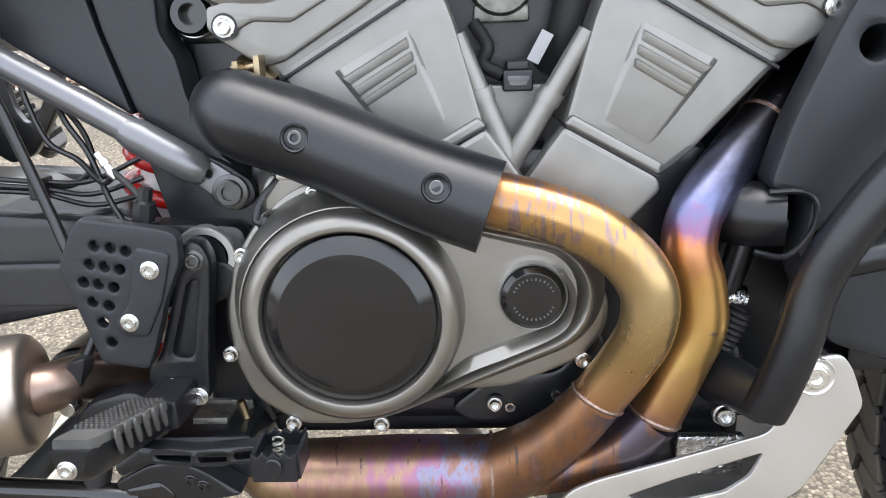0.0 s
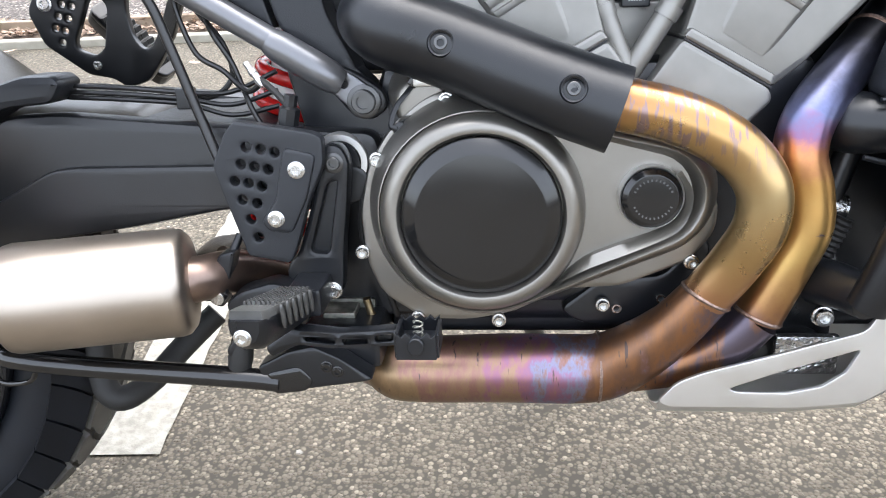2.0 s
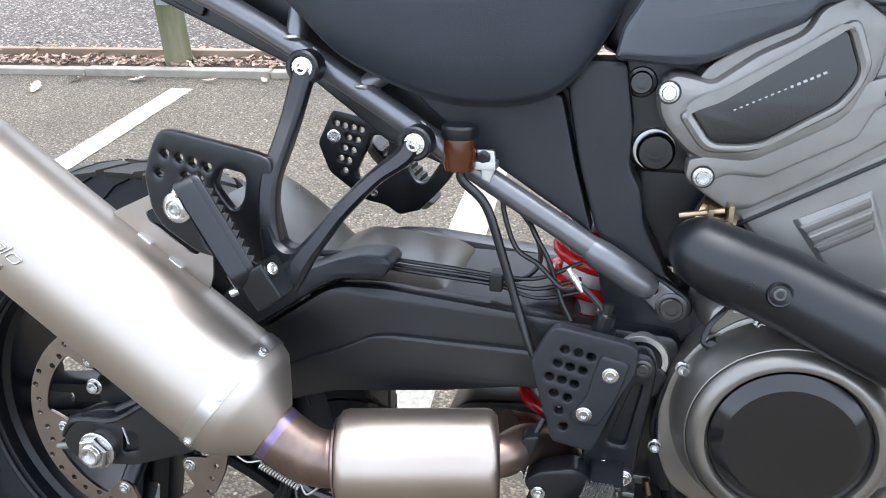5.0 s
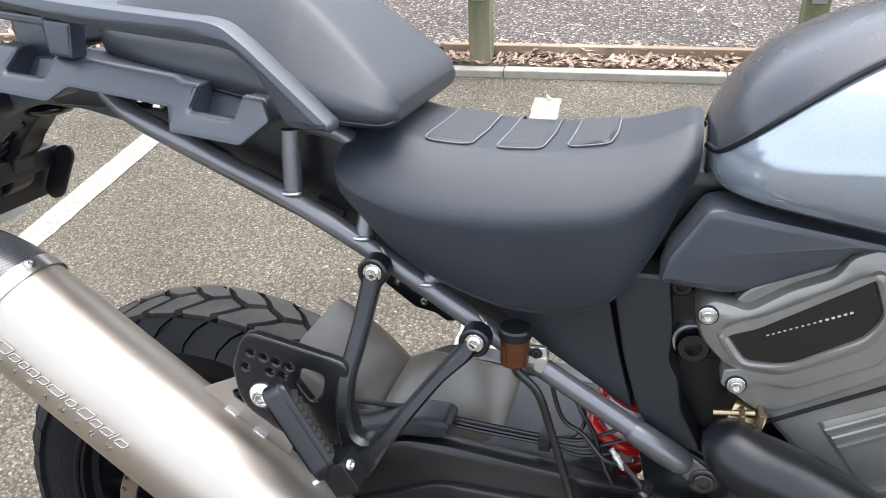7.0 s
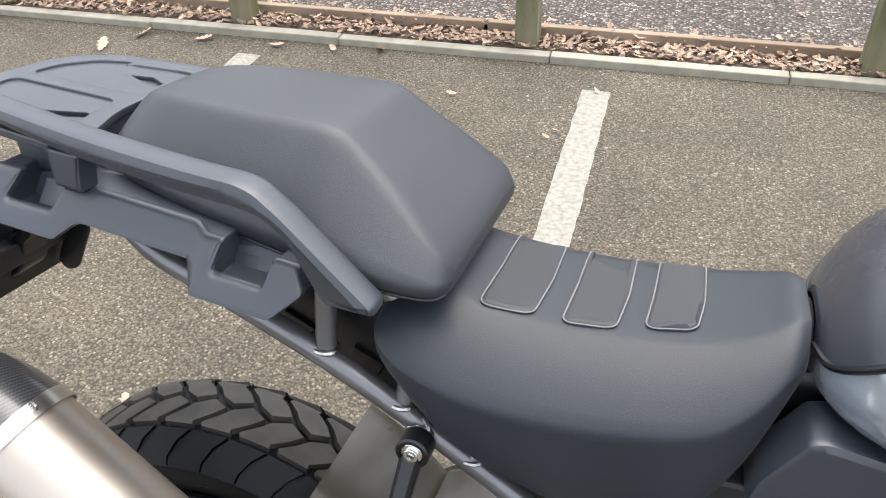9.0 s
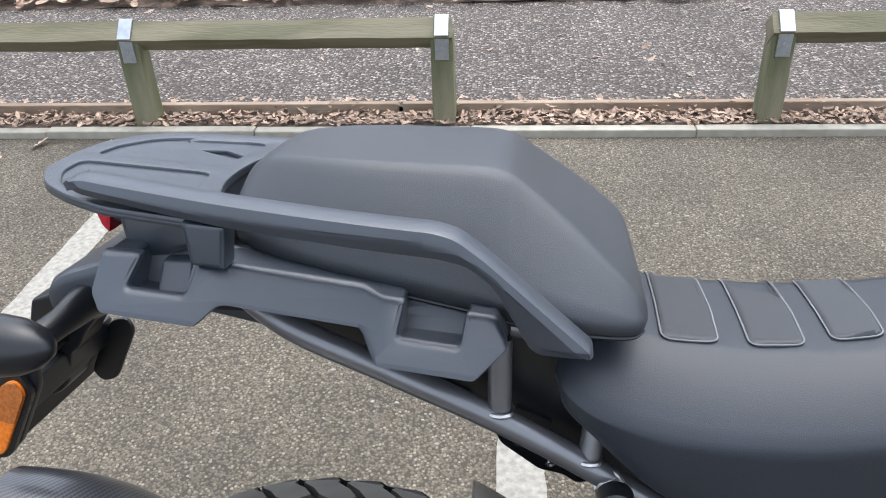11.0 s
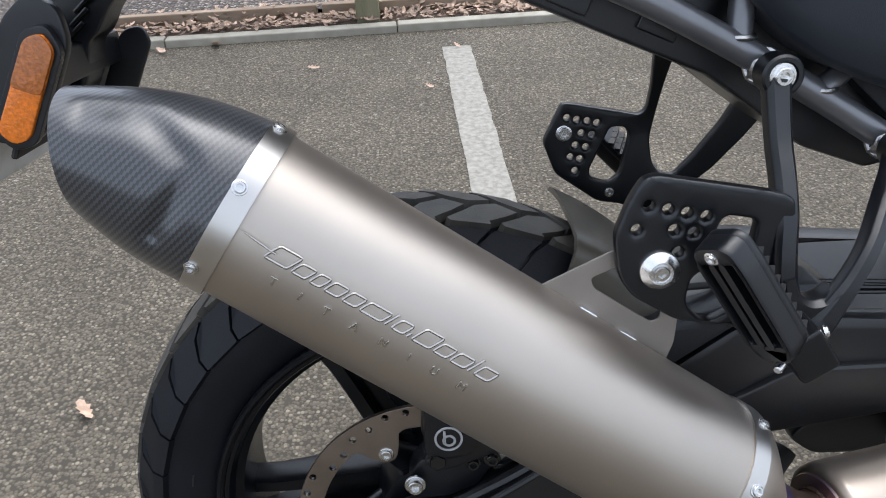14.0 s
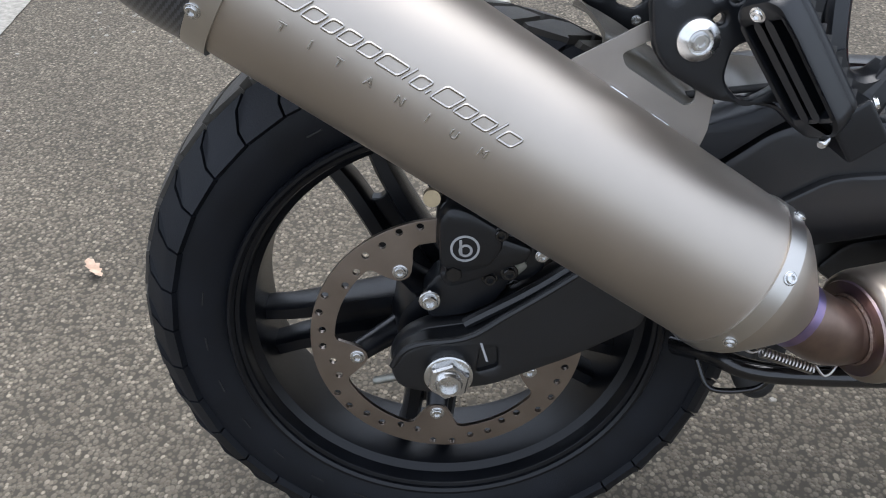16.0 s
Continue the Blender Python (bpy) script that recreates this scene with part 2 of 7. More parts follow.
def part(name, bm, material, parent=None, label="", smooth=40, kind="", free=False):
    """Links a bmesh as one mesh object, in the coordinates of the whole motorcycle."""
    me = bm
    if isinstance(bm, bmesh.types.BMesh):
        me = bpy.data.meshes.new(name)
        bmesh.ops.recalc_face_normals(bm, faces=bm.faces)
        bm.to_mesh(me)
        bm.free()
    if smooth:
        me.polygons.foreach_set("use_smooth", [True] * len(me.polygons))
        me.set_sharp_from_angle(angle=radians(smooth))
    ob = new(name, me)
    me.materials.clear()
    me.materials.append(material)
    if smooth and len(me.polygons) < 12000:
        wn_ = ob.modifiers.new("even_shading", "WEIGHTED_NORMAL")
        wn_.keep_sharp, wn_.weight = True, 70
    if not free:
        ob.parent = parent or bike
    if label:
        ob["label"] = label
    if kind:
        ob["kind"] = kind
    return ob


def fillet(pts, r, seg=4):
    """Rounds the corners of a closed outline."""
    out, n = [], len(pts)
    if r <= 0:
        return [tuple(p) for p in pts]
    for i in range(n):
        a, b, c = (Vector(pts[(i + k) % n]) for k in (-1, 0, 1))
        u, v = a - b, c - b
        if u.length < 1e-6 or v.length < 1e-6:
            continue
        d = min(r, u.length * 0.45, v.length * 0.45)
        p, q = b + u.normalized() * d, b + v.normalized() * d
        for k in range(seg + 1):
            t = k / seg
            w = p * (1 - t) ** 2 + b * 2 * t * (1 - t) + q * t * t
            out.append((w.x, w.y))
    return out


def densify(pts, step):
    """The same closed outline with points at least every step."""
    out = []
    for a, b in zip(pts, pts[1:] + pts[:1]):
        n = max(1, int(math.dist(a, b) / step))
        out += [(a[0] + (b[0] - a[0]) * k / n, a[1] + (b[1] - a[1]) * k / n) for k in range(n)]
    return out


def circle(cx, cz, r, n=20):
    return [(cx + r * math.cos(2 * math.pi * k / n), cz + r * math.sin(2 * math.pi * k / n)) for k in range(n)]


def plate(pts, y0, y1, r=0.006, bevel=0.002, holes=(), slope=0.0, seg=4):
    """A flat piece cut to an outline in x and z, from depth y0 to y1, with rounded corners, eased edges and holes through it. Returns a mesh."""
    cu = bpy.data.curves.new("outline", "CURVE")
    cu.dimensions, cu.fill_mode = "2D", "BOTH"
    for loop in [fillet(pts, r, seg)] + [list(h) for h in holes]:
        sp = cu.splines.new("POLY")
        sp.points.add(len(loop) - 1)
        for p, q in zip(sp.points, loop):
            p.co = (q[0], q[1], 0, 1)
        sp.use_cyclic_u = True
    th = abs(y1 - y0)
    bevel = min(bevel, th * 0.45)
    cu.extrude, cu.bevel_depth, cu.bevel_resolution, cu.offset = th / 2 - bevel, bevel, 1, -bevel
    ob = bpy.data.objects.new("outline", cu)
    me = bpy.data.meshes.new_from_object(ob)
    bpy.data.objects.remove(ob)
    bpy.data.curves.remove(cu)
    me.transform(Matrix(((1, 0, 0, 0), (0, 0, 1, (y0 + y1) / 2), (0, 1, 0, 0), (0, 0, 0, 1))))
    me.flip_normals()
    if slope:
        for v in me.vertices:
            v.co.y += slope * (v.co.z - pts[0][1])
    bm = bmesh.new()
    bm.from_mesh(me)
    bmesh.ops.remove_doubles(bm, verts=bm.verts, dist=1e-5)
    bpy.data.meshes.remove(me)
    return bm


def spline(pts, sub=6, closed=False):
    """A smooth run of points through the given ones."""
    P = [Vector(p) for p in pts]
    n = len(P)
    out = []
    last = n if closed else n - 1
    for i in range(last):
        a = P[i - 1] if (i or closed) else P[0] * 2 - P[1]
        b, c = P[i], P[(i + 1) % n]
        d = P[(i + 2) % n] if (i + 2 < n or closed) else P[-1] * 2 - P[-2]
        for k in range(sub):
            t = k / sub
            out.append(0.5 * ((2 * b) + (c - a) * t + (2 * a - 5 * b + 4 * c - d) * t * t + (3 * b - a - 3 * c + d) * t ** 3))
    if not closed:
        out.append(P[-1])
    return out


def rings_to_bm(rings, cap=True, closed=False, bm=None):
    bm = bm or bmesh.new()
    vs = [[bm.verts.new(p) for p in ring] for ring in rings]
    n = len(vs[0])
    for a, b in zip(vs, vs[1:] + ([vs[0]] if closed else [])):
        for k in range(n):
            bm.faces.new((a[k], a[(k + 1) % n], b[(k + 1) % n], b[k]))
    if cap and not closed:
        bm.faces.new(vs[0])
        bm.faces.new(vs[-1])
    return bm


def tube(pts, r, sub=6, seg=14, cap=True, flat=1.0, bm=None, closed=False):
    """A round bar or pipe along a smooth run of points; r is one radius or one per point."""
    path = spline(pts, sub, closed)
    rs = [r] * len(path)
    if not isinstance(r, (int, float)):
        rs = [float(v) for v in np.interp(np.linspace(0, len(r) - 1, len(path)), range(len(r)), r)]
    rings, up = [], None
    for i, p in enumerate(path):
        a, b = path[max(0, i - 1)], path[min(len(path) - 1, i + 1)]
        if closed:
            a, b = path[i - 1], path[(i + 1) % len(path)]
        d = (b - a).normalized()
        if up is None:
            up = Vector((0, -1, 0)) if abs(d.y) < 0.9 else Vector((0, 0, 1))
        up = (up - d * up.dot(d)).normalized()
        side = d.cross(up)
        rings.append([p + (up * math.cos(q) * flat + side * math.sin(q)) * rs[i] for q in (2 * math.pi * k / seg for k in range(seg))])
    return rings_to_bm(rings, cap, closed, bm)


def lathe(profile, at, axis=(0, -1, 0), seg=40, bm=None):
    """A turned piece: (distance along the axis, radius) pairs, round the axis through a point."""
    d = Vector(axis).normalized()
    up = Vector((0, 0, 1)) if abs(d.z) < 0.9 else Vector((1, 0, 0))
    up = (up - d * up.dot(d)).normalized()
    side = d.cross(up)
    rings = [[Vector(at) + d * h + (up * math.cos(q) + side * math.sin(q)) * max(r, 1e-5) for q in (2 * math.pi * k / seg for k in range(seg))] for h, r in profile]
    bm = rings_to_bm(rings, True, False, bm)
    return bm


def loft(sections, cap=True, sub=0):
    """A skin over closed sections with equal point counts."""
    if sub:
        cols = [spline([s[k] for s in sections], sub) for k in range(len(sections[0]))]
        sections = [list(r) for r in zip(*cols)]
    return rings_to_bm([[Vector(p) for p in s] for s in sections], cap)


def box(x0, x1, y0, y1, z0, z1, bevel=0.002, bm=None):
    b2 = bmesh.new()
    bmesh.ops.create_cube(b2, size=1, matrix=Matrix.LocRotScale(((x0 + x1) / 2, (y0 + y1) / 2, (z0 + z1) / 2), None, (abs(x1 - x0), abs(y1 - y0), abs(z1 - z0))))
    if bevel:
        bmesh.ops.bevel(b2, geom=b2.edges, offset=bevel, segments=2, affect="EDGES", profile=0.5)
    return b2


def merge(*bms):
    me = bpy.data.meshes.new("tmp")
    out = bms[0]
    for b in bms[1:]:
        b.to_mesh(me)
        out.from_mesh(me)
        b.free()
        me.clear_geometry()
    bpy.data.meshes.remove(me)
    return out


def turned(bm, m):
    bmesh.ops.transform(bm, matrix=m, verts=bm.verts)
    return bm


# bolts: one mesh a kind, placed many times
def socket_bolt(r=0.006, h=0.006, flange=1.35):
    bm = lathe([(0, r * flange), (h * 0.28, r * flange), (h * 0.36, r * flange * 0.93), (h * 0.38, r), (h * 0.9, r * 0.97), (h, r * 0.88), (h, r * 0.58)], (0, 0, 0), (0, -1, 0), 24)
    bmesh.ops.delete(bm, geom=[f for f in bm.faces if len(f.verts) > 4], context="FACES")
    for k in range(1):
        hexa = [[Vector((math.cos(q) * r * 0.55, -h * d, math.sin(q) * r * 0.55)) for q in (2 * math.pi * (j // 4) / 6 + 0.26 * (j % 4) for j in range(24))] for d in (1.0, 0.45)]
        rings_to_bm(hexa, False, False, bm)
        bm.faces.new([bm.verts.new(p) for p in hexa[1]])
        lip = [Vector((math.cos(q) * r * 0.6, -h, math.sin(q) * r * 0.6)) for q in (2 * math.pi * (j // 4) / 6 + 0.26 * (j % 4) for j in range(24))]
        rings_to_bm([lip, hexa[0]], False, False, bm)
    me = bpy.data.meshes.new("bolt")
    bmesh.ops.remove_doubles(bm, verts=bm.verts, dist=1e-6)
    bmesh.ops.recalc_face_normals(bm, faces=bm.faces)
    bm.to_mesh(me)
    bm.free()
    me.polygons.foreach_set("use_smooth", [True] * len(me.polygons))
    me.set_sharp_from_angle(angle=radians(30))
    return me


BOLTS = {}


def bolt(at, r=0.006, h=0.006, material=None, parent=None, axis=(0, -1, 0), name="bolt", flange=1.35, label=""):
    material = material or ZINC
    key = (round(r, 4), round(h, 4), flange, material.name)
    if key not in BOLTS:
        BOLTS[key] = socket_bolt(r, h, flange)
        BOLTS[key].materials.append(material)
    ob = new(name, BOLTS[key])
    ob.parent = parent or bike
    q = Vector((0, -1, 0)).rotation_difference(Vector(axis).normalized())
    ob.matrix_basis = Matrix.LocRotScale(Vector(at), q @ Euler((0, random.uniform(0, 1), 0)).to_quaternion(), None)
    if label:
        ob["label"] = label
    return ob


def ring(c, d, r, n=48, up=Vector((0, -1, 0))):
    d = Vector(d).normalized()
    u = (up - d * up.dot(d)).normalized()
    s = d.cross(u)
    return [Vector(c) + (u * math.cos(2 * math.pi * k / n) + s * math.sin(2 * math.pi * k / n)) * r for k in range(n)]


def mirror_y(bm):
    for v in bm.verts:
        v.co.y = -v.co.y
    bmesh.ops.reverse_faces(bm, faces=bm.faces)
    return bm

# ---- car park ----
def asphalt(name, dark, light, cell, bright_share, bump=0.004, leafy=0.0):
    """Worn tarmac or gravel: stones of uneven tone, bitumen and crevice shade painted dark between them, patchy at a
    larger scale.
    """
    m = bpy.data.materials.new(name)
    m.use_nodes = True
    n, l = m.node_tree.nodes, m.node_tree.links
    b = n["Principled BSDF"]
    co = n.new("ShaderNodeTexCoord")
    vo = n.new("ShaderNodeTexVoronoi")
    vo.inputs["Scale"].default_value = 1 / cell
    vo.inputs["Randomness"].default_value = 1.0
    l.new(co.outputs["Object"], vo.inputs["Vector"])
    sep = n.new("ShaderNodeSeparateColor")
    l.new(vo.outputs["Color"], sep.inputs[0])
    tone = n.new("ShaderNodeValToRGB")
    tone.color_ramp.elements[0].position, tone.color_ramp.elements[0].color = 0.25, (*dark, 1)
    tone.color_ramp.elements[1].position, tone.color_ramp.elements[1].color = 1.0, (*light, 1)
    mid = tone.color_ramp.elements.new(1 - bright_share)
    mid.color = (*[(a * 0.72 + c * 0.28) for a, c in zip(dark, light)], 1)
    l.new(sep.outputs[0], tone.inputs["Fac"])
    big = n.new("ShaderNodeTexNoise")
    big.inputs["Scale"].default_value, big.inputs["Detail"].default_value = 2.3, 8
    l.new(co.outputs["Object"], big.inputs["Vector"])
    mx = n.new("ShaderNodeMix")
    mx.data_type, mx.blend_type = "RGBA", "MULTIPLY"
    mx.inputs["Factor"].default_value = 1.0
    patch = n.new("ShaderNodeMapRange")
    patch.inputs["From Min"].default_value, patch.inputs["From Max"].default_value = 0.3, 0.7
    patch.inputs["To Min"].default_value, patch.inputs["To Max"].default_value = 0.78, 1.15
    l.new(big.outputs["Fac"], patch.inputs["Value"])
    # gaps between stones darkened in the colour: crevice shade, with bitumen in the tarmac
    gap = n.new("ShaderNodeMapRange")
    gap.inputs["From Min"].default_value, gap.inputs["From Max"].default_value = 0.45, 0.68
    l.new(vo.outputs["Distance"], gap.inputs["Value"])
    binder_shade = n.new("ShaderNodeMix")
    binder_shade.data_type = "RGBA"
    binder_shade.inputs["B"].default_value = (*[c * 0.5 for c in dark], 1)
    l.new(gap.outputs[0], binder_shade.inputs["Factor"])
    l.new(tone.outputs["Color"], binder_shade.inputs["A"])
    l.new(binder_shade.outputs["Result"], mx.inputs["A"])
    l.new(patch.outputs[0], mx.inputs["B"])
    l.new(mx.outputs["Result"], b.inputs["Base Color"])
    edge = n.new("ShaderNodeMapRange")
    edge.inputs["From Min"].default_value, edge.inputs["From Max"].default_value = 0.0, 0.5
    edge.inputs["To Min"].default_value, edge.inputs["To Max"].default_value = 1.0, 0.0
    l.new(vo.outputs["Distance"], edge.inputs["Value"])
    hi = n.new("ShaderNodeMath")
    hi.operation = "MULTIPLY"
    l.new(edge.outputs[0], hi.inputs[0])
    l.new(sep.outputs[1], hi.inputs[1])
    bp = n.new("ShaderNodeBump")
    bp.inputs["Strength"].default_value, bp.inputs["Distance"].default_value = 1.0, bump
    l.new(hi.outputs[0], bp.inputs["Height"])
    l.new(bp.outputs[0], b.inputs["Normal"])
    b.inputs["Roughness"].default_value = 0.82
    b.inputs["Specular IOR Level"].default_value = 0.35
    return m


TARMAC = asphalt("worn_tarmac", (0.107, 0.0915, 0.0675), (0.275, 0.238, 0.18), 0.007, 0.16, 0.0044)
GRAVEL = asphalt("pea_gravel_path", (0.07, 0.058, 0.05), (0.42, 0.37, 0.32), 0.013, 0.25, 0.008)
PAINTW = mat("worn_white_road_paint", (0.2, 0.188, 0.16), 0.8, 0, 0.2, 60, 0.0016, 160, col2=(0.33, 0.313, 0.272))
CONCRETE = mat("weathered_concrete", (0.27, 0.25, 0.2), 0.85, 0, 0.2, 14, 0.002, 260, col2=(0.36, 0.34, 0.28))
TIMBER = mat("weathered_mossy_timber", (0.075, 0.09, 0.035), 0.85, 0, 0.2, 9, 0.003, 130, col2=(0.22, 0.2, 0.13), stretch=(1, 1, 0.25))
TIMBERX = mat("weathered_rail_timber", (0.08, 0.08, 0.04), 0.85, 0, 0.2, 9, 0.003, 130, col2=(0.2, 0.18, 0.12), stretch=(0.2, 1, 1))
EDGEWOOD = mat("damp_edging_board", (0.19, 0.13, 0.085), 0.8, 0, 0.2, 10, 0.002, 120, col2=(0.32, 0.25, 0.18), stretch=(0.3, 1, 1))
SOIL = mat("dark_leaf_mould", (0.05, 0.035, 0.024), 0.95, 0, 0.2, 20, 0.008, 90, col2=(0.13, 0.09, 0.065))
LEAFM = mat("dry_oak_leaf", (0.27, 0.18, 0.125), 0.75, 0, 0.25, 60, 0.001, 300, col2=(0.42, 0.31, 0.23), island=0.5)
GALV = mat("galvanised_strap", (0.4, 0.43, 0.46), 0.4, 0.9, 0.12, 40)


def setting(name, bm, material, label="", m=None, parent=None, smooth=0):
    ob = part(name, bm, material, parent=parent, smooth=smooth, free=parent is None)
    if m is not None:
        ob.matrix_world = m
    if parent is None:
        tagged(ob, label, kind="structure")
    return ob


gb = bmesh.new()
bmesh.ops.create_grid(gb, x_segments=1, y_segments=1, size=150)
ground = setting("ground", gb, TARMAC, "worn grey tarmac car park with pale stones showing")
KERB = pose(0, 2.545, 0, 0, 0, 3.15)


def stripe(x0, y0, x1, y1, w):
    """A painted bay line with slightly broken edges, 3 mm thick."""
    bm = bmesh.new()
    a, b = Vector((x0, y0, 0)), Vector((x1, y1, 0))
    side = (b - a).normalized().cross(Vector((0, 0, 1))) * (w / 2)
    n = 60
    rows = []
    for i in range(n + 1):
        c = a.lerp(b, i / n)
        rows.append([c - side * (1 + random.uniform(-0.05, 0.05)) + Vector((0, 0, 0.003)), c + side * (1 + random.uniform(-0.05, 0.05)) + Vector((0, 0, 0.003))])
    vs = [[bm.verts.new(p) for p in r] for r in rows]
    for p, q in zip(vs, vs[1:]):
        bm.faces.new((p[0], p[1], q[1], q[0]))
    return bm


for xa, xb in ((0.217, 0.138), (-1.26, -1.33), (1.70, 1.625)):
    setting("bay_line", stripe(xa, 0.14, xb, 2.345 if xa > -1 else 2.3, 0.108), PAINTW, "worn white painted parking bay line on tarmac")

# raised strip behind the kerb: leaf mould, board, gravel path, wooded bank
sb = bmesh.new()
bmesh.ops.create_grid(sb, x_segments=60, y_segments=6, size=0.5, matrix=Matrix.Translation((0, 0.135, 0.022)) @ Matrix.Diagonal((24, 0.19, 1, 1)))
for v in sb.verts:
    v.co.z += noise.noise(v.co * 6) * 0.008
setting("leaf_strip", sb, SOIL, "strip of dark leaf mould behind the kerb", KERB, smooth=60)
pb = bmesh.new()
bmesh.ops.create_grid(pb, x_segments=2, y_segments=2, size=0.5, matrix=Matrix.Translation((0, 30.23, 0.045)) @ Matrix.Diagonal((200, 60, 1, 1)))
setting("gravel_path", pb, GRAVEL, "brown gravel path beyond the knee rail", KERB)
bank = bmesh.new()
bmesh.ops.create_grid(bank, x_segments=80, y_segments=24, size=0.5, matrix=Matrix.Translation((-4.5, 4.6, 0.06)) @ Matrix.Diagonal((14, 5.4, 1, 1)))
for v in bank.verts:
    d = v.co.y - (2.02 + max(0, v.co.x - 1.5) * 1.4)
    v.co.z += 0.02 * noise.noise(v.co * 4) + 0.05 * max(-0.4, min(1, d * 2))
setting("leafy_bank", bank, SOIL, "low woodland bank covered in brown leaves", KERB, smooth=60)

kerb = tagged(new("kerb"), "pale concrete kerb edging stones along the bay", kind="structure")
kerb.matrix_world = KERB
kb = box(-0.4555, 0.4555, 0.0, 0.055, -0.05, 0.032, 0.005)
kme = bpy.data.meshes.new("kerbstone")
kb.to_mesh(kme)
kb.free()
kme.materials.append(CONCRETE)
for i in range(-6, 6):
    s = new("kerbstone", kme)
    s.parent = kerb
    s.location = (i * 0.915 + 0.37, random.uniform(-0.003, 0.003), random.uniform(-0.003, 0.003))
edging = tagged(new("edging_board"), "damp timber edging boards holding back the gravel", kind="structure")
edging.matrix_world = KERB
eb = box(-1.49, 1.49, -0.018, 0.018, -0.05, 0.04, 0.004)
eme = bpy.data.meshes.new("board")
eb.to_mesh(eme)
eb.free()
eme.materials.append(EDGEWOOD)
for i in range(-3, 3):
    s = new("board", eme)
    s.parent = edging
    s.location = (i * 3.0 + 1.1, 0.22 + random.uniform(-0.006, 0.006), 0.03)


def fence_post(x, strap=True):
    ob = tagged(new("knee_rail_post"), "squat mossy green timber knee rail post", "post", "knee rail posts")
    ob.matrix_world = KERB @ Matrix.Translation((x, 0.13, 0.02))
    b = box(-0.047, 0.047, -0.047, 0.047, -0.1, POSTH + 0.005, 0.008)
    bmesh.ops.subdivide_edges(b, edges=[e for e in b.edges if e.calc_length() > 0.3], cuts=6)
    for v in b.verts:
        v.co += noise.noise_vector(v.co * 7 + Vector((x, 0, 0))) * 0.004
    part("post", b, TIMBER, ob, smooth=30)
    if strap:
        s = merge(box(-0.028, 0.028, -0.055, -0.048, POSTH - 0.1, POSTH + 0.005, 0.001), turned(box(-0.028, 0.028, -0.004, 0.004, -0.045, 0.045, 0.001), Matrix.Translation((0, -0.034, POSTH + 0.034)) @ Euler((radians(-45), 0, 0)).to_matrix().to_4x4()), turned(box(-0.028, 0.028, -0.004, 0.004, -0.045, 0.045, 0.001), Matrix.Translation((0, 0.034, POSTH + 0.034)) @ Euler((radians(45), 0, 0)).to_matrix().to_4x4()))
        st = part("strap", s, GALV, ob, "galvanised steel strap")
        bolt((0, -0.056, POSTH - 0.05), 0.006, 0.005, GALV, st)
    return ob


def rail(x0, x1):
    b = lathe([(-(x1 - x0) / 2, 0.062), ((x1 - x0) / 2, 0.062)], (0, 0, 0), (1, 0, 0), 4)
    bmesh.ops.subdivide_edges(b, edges=[e for e in b.edges if e.calc_length() > 0.5], cuts=30)
    for v in b.verts:
        v.co += noise.noise_vector(v.co * 5 + Vector((x0, 0, 0))) * 0.006
    ob = part("knee_rail", b, TIMBERX, free=True, smooth=50)
    tagged(ob, "weathered mossy timber rail strapped to its posts", "rail", "knee rails")
    ob.matrix_world = KERB @ Matrix.Translation(((x0 + x1) / 2, 0.13, POSTH + 0.017))
    return ob


POSTH = 0.385
for x, s in ((-4.1, True), (-2.8, True), (-1.5, True), (-0.2, True), (1.13, True), (2.43, True)):
    fence_post(x, s)
rail(-4.2, -0.16)
rail(1.08, 3.9)

# small sign lying against the rail
sgn = part("rail_sign", box(-0.15, 0.15, -0.006, 0.006, 0, 0.11, 0.002), mat("dark_blue_sign", (0.05, 0.06, 0.075), 0.35), free=True)
sgn.matrix_world = KERB @ Matrix.Translation((1.80, 0.075, 0.415)) @ Euler((radians(-45), 0, 0)).to_matrix().to_4x4()
tagged(sgn, "small dark sign with white capitals on the timber rail", "sign")
tx = bpy.data.curves.new("sign_text", "FONT")
tx.body, tx.size, tx.extrude = "BIKE", 0.06, 0.0006
so = bpy.data.objects.new("sign_text", tx)
sme = bpy.data.meshes.new_from_object(so)
bpy.data.objects.remove(so)
sme.transform(Matrix.Translation((-0.10, -0.0066, 0.012)) @ Euler((math.pi / 2, 0, 0)).to_matrix().to_4x4())
part("lettering", sme, WHITEPL, sgn, "white capitals", smooth=0)


def leaf_bm(bm, at, size, yaw, curl):
    """A curled lobed leaf."""
    r = Matrix.Translation(at) @ Euler((random.uniform(-0.4, 0.4), random.uniform(-0.4, 0.4), yaw)).to_matrix().to_4x4()
    out = [(-1, 0), (-0.6, 0.28), (-0.45, 0.2), (-0.15, 0.45), (0.0, 0.3), (0.35, 0.5), (0.5, 0.3), (0.8, 0.3), (1, 0), (0.8, -0.3), (0.5, -0.28), (0.3, -0.5), (0.0, -0.3), (-0.2, -0.42), (-0.45, -0.18), (-0.65, -0.25)]
    c = bm.verts.new(r @ Vector((0, 0, 0)))
    vs = [bm.verts.new(r @ Vector((x * size, y * size, curl * size * (x * x * 0.5 + y * y * 1.6)))) for x, y in out]
    for a, b in zip(vs, vs[1:] + vs[:1]):
        bm.faces.new((c, a, b))


